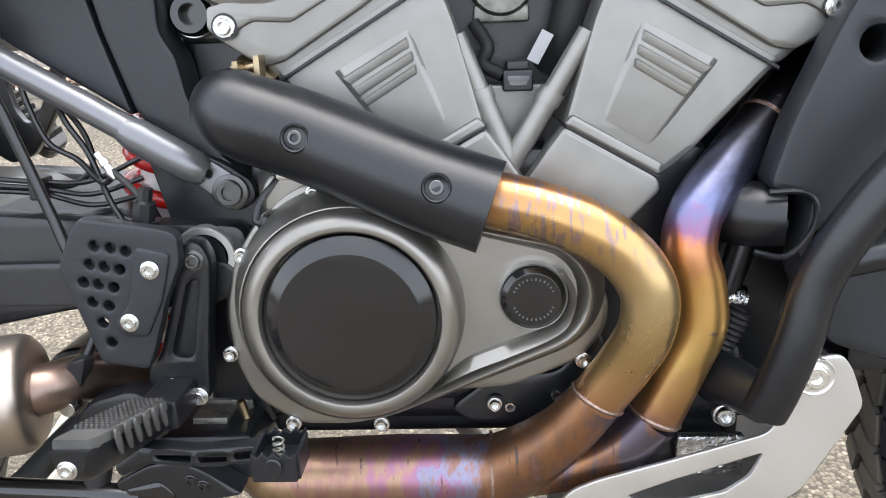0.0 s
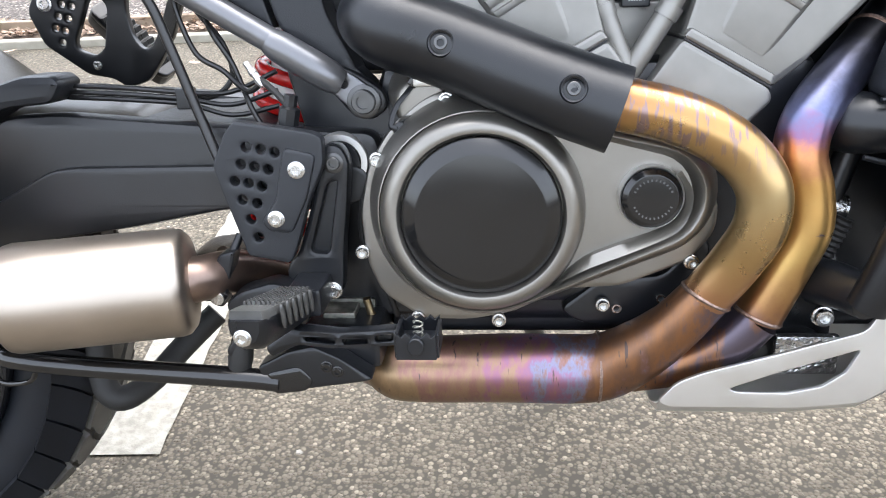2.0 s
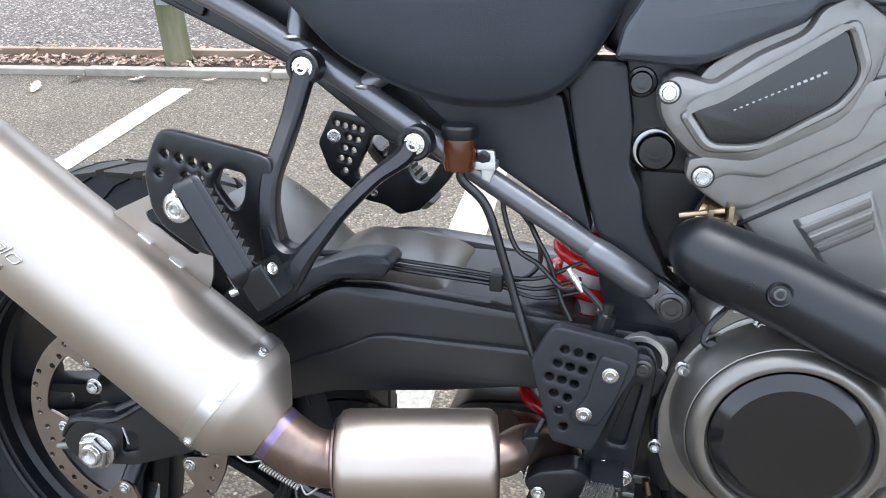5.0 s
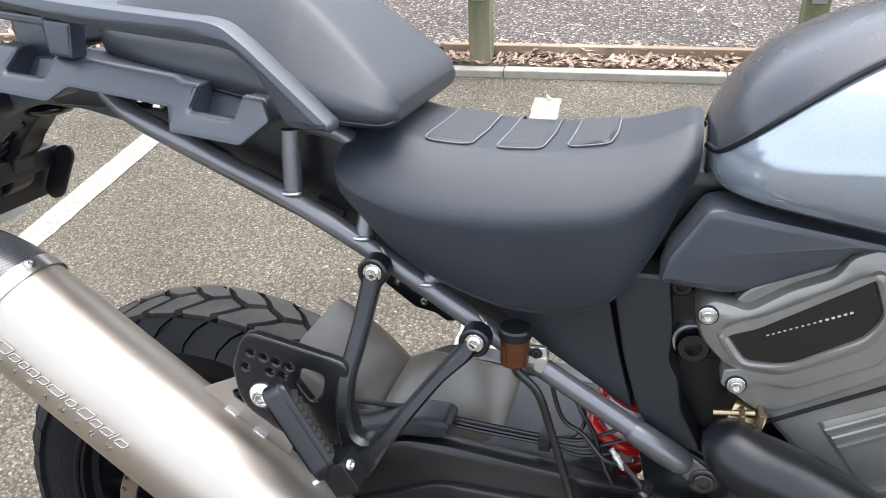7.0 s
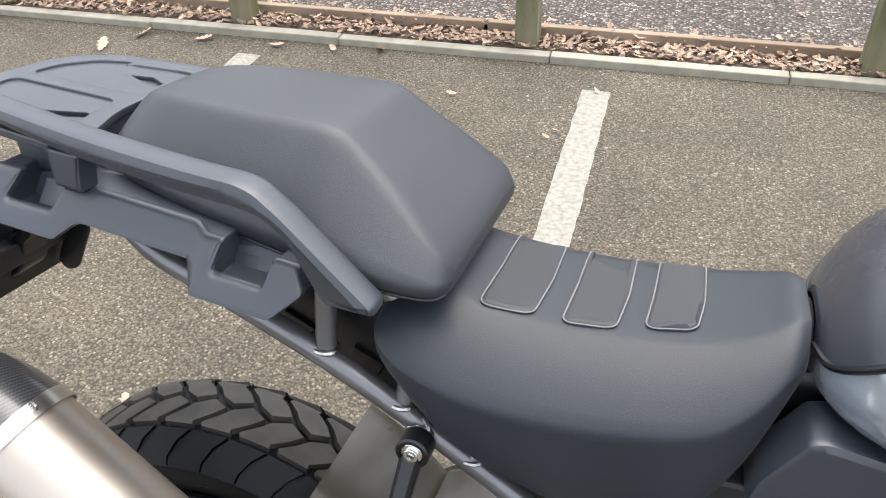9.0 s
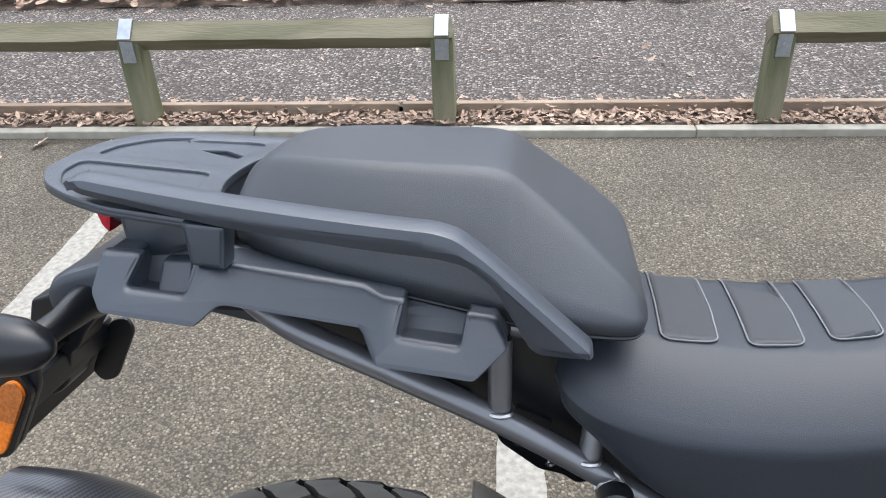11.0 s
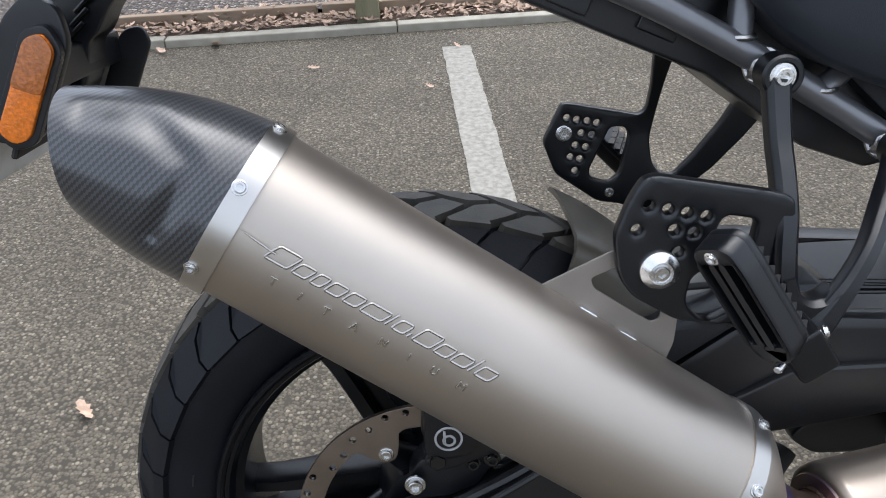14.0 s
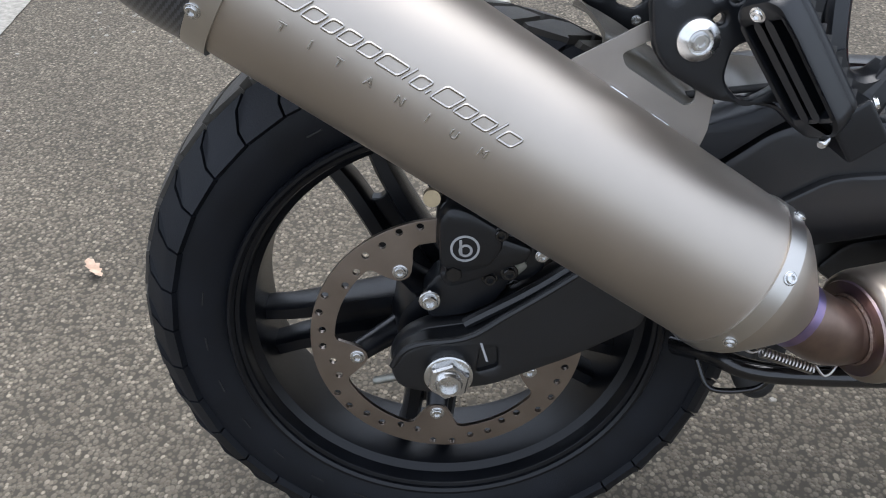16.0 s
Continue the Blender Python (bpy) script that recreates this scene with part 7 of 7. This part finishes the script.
part("guard_back", plate([(0.56, 0.53), (0.60, 0.52), (0.59, 0.45), (0.55, 0.45)], -0.13, -0.15, 0.005, 0.002), BLACK, gd)
bolt((0.598, -0.169, 0.517), 0.0055, 0.004, ZINC, gd, flange=1.4)
bolt((0.576, -0.169, 0.473), 0.0055, 0.004, ZINC, gd, flange=1.4)
hg = part("footrest_bracket", plate([(0.612, 0.528), (0.622, 0.536), (0.634, 0.534), (0.641, 0.520), (0.636, 0.475), (0.631, 0.438), (0.628, 0.395), (0.605, 0.387), (0.578, 0.40), (0.575, 0.42), (0.588, 0.436), (0.604, 0.48)], -0.130, -0.152, 0.008, 0.004, [fillet([(0.620, 0.500), (0.629, 0.503), (0.623, 0.47), (0.617, 0.434), (0.600, 0.436)], 0.006)]), BLACK, label="black forged rider footrest bracket")
part("bracket_web", plate([(0.618, 0.503), (0.631, 0.506), (0.62, 0.43), (0.597, 0.43)], -0.132, -0.143, 0.004, 0.001), BLACK, hg)
bolt((0.627, -0.151, 0.519), 0.0062, 0.005, DARKSTEEL, hg, flange=1.5)
bolt((0.619, -0.152, 0.399), 0.006, 0.007, ZINC, hg)
bolt((0.598, -0.155, 0.409), 0.006, 0.007, ZINC, hg, (0.2, -1, 0.2))
mc_ = part("master_cylinder", merge(tube([(0.588, -0.14, 0.552), (0.584, -0.14, 0.53), (0.57, -0.14, 0.48)], 0.012, 3, 16), lathe([(0, 0.0095), (0.018, 0.0095), (0.02, 0.006), (0.03, 0.006)], (0.586, -0.142, 0.549), (0.2, 0, 1), 8)), BLACK, label="rear brake master cylinder")
part("hose_joint", tube([(0.590, -0.143, 0.566), (0.578, -0.14, 0.580), (0.563, -0.135, 0.592)], [0.003, 0.003, 0.003], 3, 8), RUBBER, mc_)
part("ferrule", lathe([(0, 0.003), (0.005, 0.0042), (0.008, 0.0042), (0.0085, 0.0034), (0.013, 0.0034), (0.0135, 0.0042), (0.018, 0.0042), (0.019, 0.003), (0.026, 0.003)], (0.566, -0.136, 0.586), (-0.6, 0.2, 0.75), 8), ALU, mc_, "bright hose ferrule")
lk = part("brake_linkage", merge(tube([(0.537, -0.155, 0.455), (0.530, -0.16, 0.44)], 0.004, 1, 10), plate([(0.519, 0.44), (0.536, 0.444), (0.527, 0.415), (0.519, 0.388), (0.507, 0.392), (0.512, 0.42)], -0.150, -0.172, 0.005, 0.003)), BLACK, label="black brake pedal clevis and pivot")
part("clevis_pin", lathe([(0.168, 0.0068), (0.1765, 0.0068), (0.1775, 0.006), (0.1775, 0)], (0.516, 0, 0.400), seg=24), ZINC, lk, "pale clevis pin head")
part("pedal_crank", plate([(0.52, 0.392), (0.535, 0.405), (0.57, 0.415), (0.60, 0.40), (0.6, 0.375), (0.57, 0.362), (0.54, 0.35), (0.525, 0.335), (0.515, 0.345), (0.535, 0.37)], -0.145, -0.175, 0.008, 0.004), BLACK, lk)
part("stopper", lathe([(0, 0.011), (0.012, 0.012), (0.03, 0.010), (0.05, 0.008)], (0.525, -0.165, 0.325), (0.2, 0, 1), 16), RUBBER, lk)
bolt((0.537, -0.176, 0.383), 0.0055, 0.006, ZINC, lk)
pw = []
for y, dx, w, h in ((-0.198, 0.012, 0.0155, 0.017), (-0.215, 0.009, 0.0185, 0.02), (-0.25, 0.003, 0.0195, 0.023), (-0.285, -0.003, 0.0200, 0.0245), (-0.296, -0.005, 0.0185, 0.022), (-0.302, -0.006, 0.014, 0.017)):
    cx_ = 0.588 + dx
    pw.append([(cx_ + a * w, y, 0.427 + c * h) for a, c in ((-1, 0.0), (-0.96, -0.4), (-0.7, -0.82), (-0.3, -1.0), (0.3, -1.0), (0.7, -0.82), (0.96, -0.4), (1, 0.0), (0.94, 0.12), (-0.94, 0.12))])
RISE = Matrix(((0.82, 0, 0, 0.107), (0, 1, 0, 0), (0, -0.2, 1, -0.058), (0, 0, 0, 1)))
fp = part("rider_footpeg", turned(loft(pw), RISE), BLACK, label="rider foot peg with a ribbed rubber pad", smooth=35)
part("rubber_pad", turned(loft([[(0.588 + dx + a * 0.0185 * k, y, z) for a, z in ((-1, 0.424), (1, 0.424), (0.97, 0.4345), (0.9, 0.4365), (-0.9, 0.4365), (-0.97, 0.4345))] for y, dx, k in ((-0.2, 0.011, 0.85), (-0.215, 0.009, 0.96), (-0.28, -0.002, 1.02), (-0.293, -0.004, 0.98), (-0.298, -0.005, 0.85))]), RISE), PADGREY, fp, "worn grey rubber pad", smooth=30)
kn = bmesh.new()
for i in range(7):
    for j in range(13):
        x, y = 0.5832 + i * 0.0046 + (j / 13) * -0.0115, -0.203 - j * 0.0058
        b = bmesh.new()
        lo = [(x + a * 0.0017, y + c * 0.0022, 0.435) for a, c in ((-1, -1), (1, -1), (1, 1), (-1, 1))]
        hi = [(x + a * 0.001, y + c * 0.0014, 0.4395) for a, c in ((-1, -1), (1, -1), (1, 1), (-1, 1))]
        rings_to_bm([lo, hi], True, False, kn)
        b.free()
part("pad_studs", turned(kn, RISE), PADGREY, fp, smooth=0)
for k in range(6):
    y = -0.212 - k * 0.0128
    x = 0.6155 - 0.0014 * k
    tooth = lathe([(0, 0.0042), (0.0022, 0.004), (0.0028, 0.003), (0.0028, 0)], (0, 0, 0), (1, 0, 0), 14)
    part("tooth", turned(tooth, RISE @ Matrix.Translation((x, y, 0.4275)) @ Euler((radians(14), 0, 0)).to_matrix().to_4x4() @ Matrix.Diagonal((1, 0.75, 2.6, 1))), PADGREY, fp)
bolt((0.582, -0.301, 0.4175), 0.0052, 0.004, ZINC, fp)
lev = part("brake_pedal", plate([(0.57, 0.372), (0.593, 0.390), (0.632, 0.386), (0.688, 0.390), (0.69, 0.374), (0.632, 0.371), (0.60, 0.374), (0.575, 0.362)], -0.205, -0.222, 0.005, 0.004, [fillet([(0.605, 0.384), (0.632, 0.381), (0.632, 0.376), (0.607, 0.379)], 0.002), fillet([(0.64, 0.381), (0.66, 0.3815), (0.66, 0.3765), (0.64, 0.376)], 0.002), fillet([(0.668, 0.3825), (0.682, 0.384), (0.682, 0.3795), (0.668, 0.378)], 0.002)]), BLACK, label="black forged rear brake pedal")
part("pedal_arm", tube([(0.555, -0.17, 0.37), (0.57, -0.19, 0.37), (0.59, -0.21, 0.378)], 0.009), BLACK, lev)
PADM = Matrix(((0.88, 0, 0, 0.0823), (0, 0.9, 0, -0.0228), (0, 0, 1, 0.0085), (0, 0, 0, 1)))
pad = part("pedal_pad", turned(box(0.689, 0.728, -0.249, -0.205, 0.366, 0.376, 0.003), PADM), BLACK, lev, "black serrated pedal pad")
saw = [(-0.019, 0.0), (0.019, 0.0)] + [(0.019 - 0.038 * k / 8, 0.024 if k % 2 == 0 else 0.0195) for k in range(9)]
for y in (-0.249, -0.207):
    part("pad_wall", turned(plate([(0.7085 + x, 0.366 + z) for x, z in saw], y - 0.0022, y + 0.0022, 0.0012, 0.0008), PADM), BLACK, pad)
for x in (0.6895, 0.7275):
    part("pad_wall", turned(box(x - 0.002, x + 0.002, -0.247, -0.209, 0.366, 0.387, 0.001), PADM), BLACK, pad)
part("pivot", turned(lathe([(0, 0.0078), (0.004, 0.0078), (0.005, 0.0068), (0.005, 0)], (0.7085, -0.2505, 0.379), seg=24), PADM), BLACK, pad)
part("pad_spring", tube([Vector((0.706, -0.232, 0.385 + 0.0009 * k)) + Vector((math.cos(k * 1.2), math.sin(k * 1.2), 0)) * 0.004 for k in range(20)], 0.0009, 2, 6), DULL, pad)
sb2 = part("stand_bar", tube([(0.24, -0.09, 0.315), (0.262, -0.13, 0.33), (0.29, -0.165, 0.335), (0.363, -0.17, 0.328), (0.523, -0.17, 0.317), (0.565, -0.17, 0.313)], [0.012, 0.0105, 0.0102, 0.0102, 0.0102, 0.0102], 5, 18), BLACKG, label="black tubular stand bar under the swingarm")
part("bar_end", plate([(0.553, 0.325), (0.586, 0.333), (0.60, 0.318), (0.592, 0.306), (0.56, 0.302)], -0.158, -0.178, 0.006, 0.004), BLACKG, sb2)
spl = part("stand_plate", plate([(0.545, 0.330), (0.575, 0.346), (0.60, 0.352), (0.625, 0.34), (0.656, 0.318), (0.643, 0.315), (0.594, 0.308), (0.556, 0.306)], -0.150, -0.176, 0.005, 0.003), BLACK, label="black stand mounting plate")
part("plate_box", box(0.56, 0.66, -0.15, -0.05, 0.315, 0.36, 0.008), BLACK, spl)
for x, z in ((0.612, 0.332), (0.622, 0.327)):
    bolt((x, -0.176, z), 0.0042, 0.003, BLACKG, spl)
part("stand_loop", tube([(0.25, -0.125, 0.32), (0.262, -0.14, 0.295), (0.30, -0.15, 0.30), (0.315, -0.155, 0.318)], 0.0028), BLACKG, sb2)
part("side_stand", tube([(0.78, 0.12, 0.31), (0.80, 0.19, 0.24), (0.835, 0.28, 0.14), (0.855, 0.33, 0.086), (0.86, 0.338, 0.076)], [0.015, 0.013, 0.013, 0.014, 0.012], 5, 16), BLACK, label="black steel side stand bearing on the tarmac")
part("stand_foot", turned(lathe([(0, 0.03), (0.008, 0.03), (0.008, 0)], (0, 0, 0), (0, 0, 1), 24), Matrix.Translation((0.862, 0.34, 0.0697)) @ Euler((radians(11.5), 0, 0)).to_matrix().to_4x4()), BLACK, bpy.data.objects["side_stand"])
clampz = part("exhaust_joint", turned(merge(lathe([(-0.03, 0.03), (0.0, 0.03), (0.0, 0.034), (0.01, 0.034), (0.01, 0.03), (0.03, 0.03)], (0.64, -0.085, 0.325), (1, -0.4, -0.3), 24), lathe([(0, 0.005), (0.03, 0.005), (0.03, 0.009), (0.038, 0.009)], (0.632, -0.13, 0.362), (-0.5, -0.5, -0.5), 8), box(0.63, 0.68, -0.10, -0.09, 0.355, 0.378, 0.003), box(0.632, 0.664, -0.128, -0.095, 0.366, 0.374, 0.002), box(0.652, 0.66, -0.118, -0.1, 0.335, 0.372, 0.002)), Matrix.Translation((-0.032, 0, -0.008))), DULL, label="corroded exhaust clamp with a long bolt")

part("linkage_hook", tube([(0.43, 0.03, 0.30), (0.395, 0.005, 0.268), (0.37, -0.03, 0.243), (0.35, -0.06, 0.234), (0.333, -0.066, 0.242), (0.325, -0.06, 0.27), (0.325, -0.05, 0.33)], 0.0145, 5, 14), RUBBER, label="dark curved linkage bar under the swingarm")

# reservoir and lines
res = part("fluid_reservoir", lathe([(0, 0.014), (0.004, 0.0155), (0.028, 0.0155), (0.031, 0.0145), (0.031, 0)], (0.4415, -0.132, 0.6965), (0, 0, 1), 28), FLUID, label="brown translucent brake fluid reservoir")
part("lid", lathe([(0, 0.0165), (0.003, 0.0178), (0.010, 0.0178), (0.0125, 0.0165), (0.0125, 0)], (0.4415, -0.132, 0.727), (0, 0, 1), 16), BLACK, res, "black ribbed cap", smooth=25)
part("reservoir_bracket", merge(plate([(0.456, 0.716), (0.474, 0.716), (0.476, 0.70), (0.470, 0.684), (0.462, 0.688), (0.462, 0.70)], -0.122, -0.128, 0.002, 0.001), box(0.455, 0.476, -0.13, -0.112, 0.697, 0.705, 0.001)), ALU, res, "bright bracket")
bolt((0.464, -0.128, 0.709), 0.005, 0.004, BLACKG, res)
part("reservoir_hose", tube([(0.443, -0.132, 0.697), (0.445, -0.132, 0.686), (0.468, -0.13, 0.662), (0.486, -0.13, 0.612), (0.505, -0.132, 0.555), (0.524, -0.14, 0.512), (0.55, -0.14, 0.48)], 0.0047, 6, 12), HOSE, label="black reservoir hose")
for k, pts in enumerate(([(0.478, -0.1, 0.67), (0.482, -0.1, 0.645), (0.495, -0.1, 0.612), (0.518, -0.1, 0.597), (0.545, -0.118, 0.58), (0.563, -0.13, 0.588)], [(0.50, -0.09, 0.655), (0.512, -0.1, 0.63), (0.528, -0.1, 0.602), (0.543, -0.105, 0.563), (0.556, -0.11, 0.54), (0.57, -0.12, 0.51)], [(0.488, -0.07, 0.65), (0.51, -0.07, 0.62), (0.516, -0.07, 0.59), (0.50, -0.075, 0.572), (0.474, -0.08, 0.570)])):
    part("brake_line", tube(pts, 0.0027, 6, 8), HOSE, label="thin black brake line")
for dz in (0, 0.006, -0.005):
    part("cable", tube([(0.345, -0.085, 0.58 + dz), (0.37, -0.09, 0.579 + dz), (0.418, -0.09, 0.576 + dz), (0.474, -0.085, 0.570 + dz), (0.516, -0.08, 0.563 + dz * 2), (0.56, -0.07, 0.575 + dz * 3)], 0.0024, 5, 8), HOSE, label="black cable along the swingarm")
part("cable_clip", box(0.467, 0.481, -0.096, -0.076, 0.561, 0.581, 0.002), BLACK, label="black cable clip")
part("clutch_wire", tube([(0.66, -0.12, 0.51), (0.648, -0.13, 0.48), (0.643, -0.12, 0.44), (0.655, -0.125, 0.41), (0.668, -0.125, 0.38), (0.672, -0.118, 0.36)], 0.003), RUBBER, label="black oxygen sensor wire")

# ---- front of the bike ----
shr = part("radiator_shroud", plate([(1.098, 0.62), (1.127, 0.688), (1.155, 0.745), (1.20, 0.85), (1.34, 0.85), (1.38, 0.62), (1.34, 0.50), (1.20, 0.42), (1.14, 0.44), (1.11, 0.50), (1.118, 0.563), (1.083, 0.567)], -0.12, -0.158, 0.012, 0.006, [circle(1.155, 0.675, 0.012, 20), circle(1.128, 0.522, 0.012, 20)]), PLASTIC, label="dark plastic radiator shroud")
part("vent_scoop", tube([(1.05, -0.10, 0.545), (1.08, -0.13, 0.543), (1.105, -0.14, 0.543)], [0.026, 0.027, 0.024], 4, 20), BLACK, shr)
part("scoop_rim", tube([(1.083, -0.16, 0.566), (1.108, -0.16, 0.566), (1.120, -0.16, 0.556), (1.118, -0.16, 0.535), (1.10, -0.16, 0.515), (1.075, -0.16, 0.519)], 0.0025, 4, 8), BLACK, shr)
part("footrest_block", turned(box(-0.016, 0.016, -0.2, -0.15, -0.013, 0.013, 0.004), Matrix.Translation((0.602, 0, 0.404))), BLACK, fp)
part("radiator", box(1.17, 1.22, -0.13, 0.13, 0.40, 0.80, 0.01), BLACK, label="black radiator")
crash = part("crash_bar", tube([(1.30, -0.22, 0.70), (1.20, -0.215, 0.635), (1.155, -0.21, 0.59), (1.125, -0.205, 0.545), (1.108, -0.2, 0.505), (1.098, -0.2, 0.46), (1.088, -0.195, 0.42), (1.082, -0.19, 0.398)], 0.0175, 6, 22), BLACK, label="black tubular engine crash bar")
part("cross_tube", tube([(1.115, -0.2, 0.52), (1.17, -0.2, 0.53), (1.25, -0.19, 0.53)], 0.013), BLACK, crash)
part("lower_lug", tube([(1.06, -0.13, 0.40), (1.072, -0.15, 0.402), (1.085, -0.185, 0.402)], [0.022, 0.021, 0.018]), BLACK, crash)
part("engine_guard_frame", tube([(0.985, -0.08, 0.30), (1.03, -0.1, 0.37), (1.065, -0.1, 0.44), (1.09, -0.1, 0.52)], 0.012, 4, 12), BLACK, label="black frame down tube")
part("foil_wrap", tube([(1.055, -0.09, 0.45), (1.075, -0.1, 0.462), (1.09, -0.1, 0.46)], 0.012), FOIL, label="crumpled silver foil insulation")
part("corrugated_hose", tube([(1.055 + 0.03 * t, -0.115, 0.385 + 0.07 * t) for t in np.linspace(0, 1, 30)], [0.0085, 0.0105] * 15, 1, 14), RUBBER, label="black corrugated hose with grey marks")
sk = part("skid_plate", plate([(0.918, 0.292), (0.935, 0.312), (0.958, 0.322), (1.02, 0.340), (1.097, 0.364), (1.107, 0.385), (1.115, 0.41), (1.127, 0.43), (1.15, 0.434), (1.160, 0.42), (1.172, 0.388), (1.145, 0.340), (1.128, 0.310), (1.10, 0.292), (1.04, 0.286), (0.93, 0.286)], -0.160, -0.1645, 0.008, 0.0015, [fillet([(0.982, 0.306), (1.023, 0.322), (1.094, 0.346), (1.084, 0.324), (1.064, 0.309), (1.034, 0.302), (0.99, 0.303)], 0.004)]), ALU, label="brushed aluminium skid plate")
part("bottom_sheet", loft([[(x, -0.16, z + 0.001), (x, -0.155, z - 0.01), (x, -0.12, z - 0.022), (x, 0.12, z - 0.022), (x, 0.155, z - 0.01), (x, 0.16, z), (x, 0.15, z - 0.006), (x, 0.12, z - 0.018), (x, -0.12, z - 0.018), (x, -0.15, z - 0.006)] for x, z in ((0.92, 0.288), (1.03, 0.287), (1.10, 0.294), (1.13, 0.312), (1.15, 0.345), (1.172, 0.388))]), ALU, sk)
dish = part("plate_dish", lathe([(0.158, 0.0165), (0.166, 0.0165), (0.1675, 0.0155), (0.166, 0.0135)], (1.129, 0, 0.415), seg=32), ALU, sk)
bolt((1.129, -0.164, 0.415), 0.0095, 0.006, CHROME, sk)
bolt((1.07, -0.13, 0.365), 0.0085, 0.01, ZINC, sk, flange=1.2)
part("sump", merge(box(0.90, 1.10, -0.10, 0.10, 0.30, 0.42, 0.02), box(1.0, 1.08, -0.12, -0.06, 0.30, 0.34, 0.01)), BLACK, label="black engine sump")
part("foil_patch", turned(box(-0.03, 0.03, -0.006, 0.006, -0.02, 0.02, 0.004), Matrix.Translation((1.06, -0.128, 0.325))), FOIL, bpy.data.objects["sump"])
fw = part("front_wheel", rim_ring([(-0.045, 0.225), (-0.05, 0.255), (-0.045, 0.256), (-0.03, 0.24), (0.0, 0.225), (0.03, 0.24), (0.045, 0.256), (0.05, 0.255), (0.045, 0.235), (0.0, 0.215), (-0.045, 0.225)], 1.578, 0.318), BLACK, label="black front wheel")
tyre(0.33, 0.06, 0.248, 1.578, 0.318, "tyre", fw, 46)
part("front_hub", lathe_y([(-0.06, 0.05), (0.06, 0.05)], 1.578, 0.318, 24), BLACK, fw)
for k in range(5):
    q = radians(20 + 72 * k)
    part("spoke", tube([(1.57 + 0.04 * math.cos(q), 0, 0.318 + 0.04 * math.sin(q)), (1.57 + 0.22 * math.cos(q), 0, 0.318 + 0.22 * math.sin(q))], 0.014, 1, 8), BLACK, fw)
part("fork_leg", tube([(1.57, -0.11, 0.32), (1.47, -0.11, 0.6), (1.36, -0.1, 0.92)], 0.026, 4, 18), BLACK, label="black front fork leg")
part("fork_leg", tube([(1.57, 0.11, 0.32), (1.47, 0.11, 0.6), (1.36, 0.1, 0.92)], 0.026, 4, 18), BLACK, label="black front fork leg")
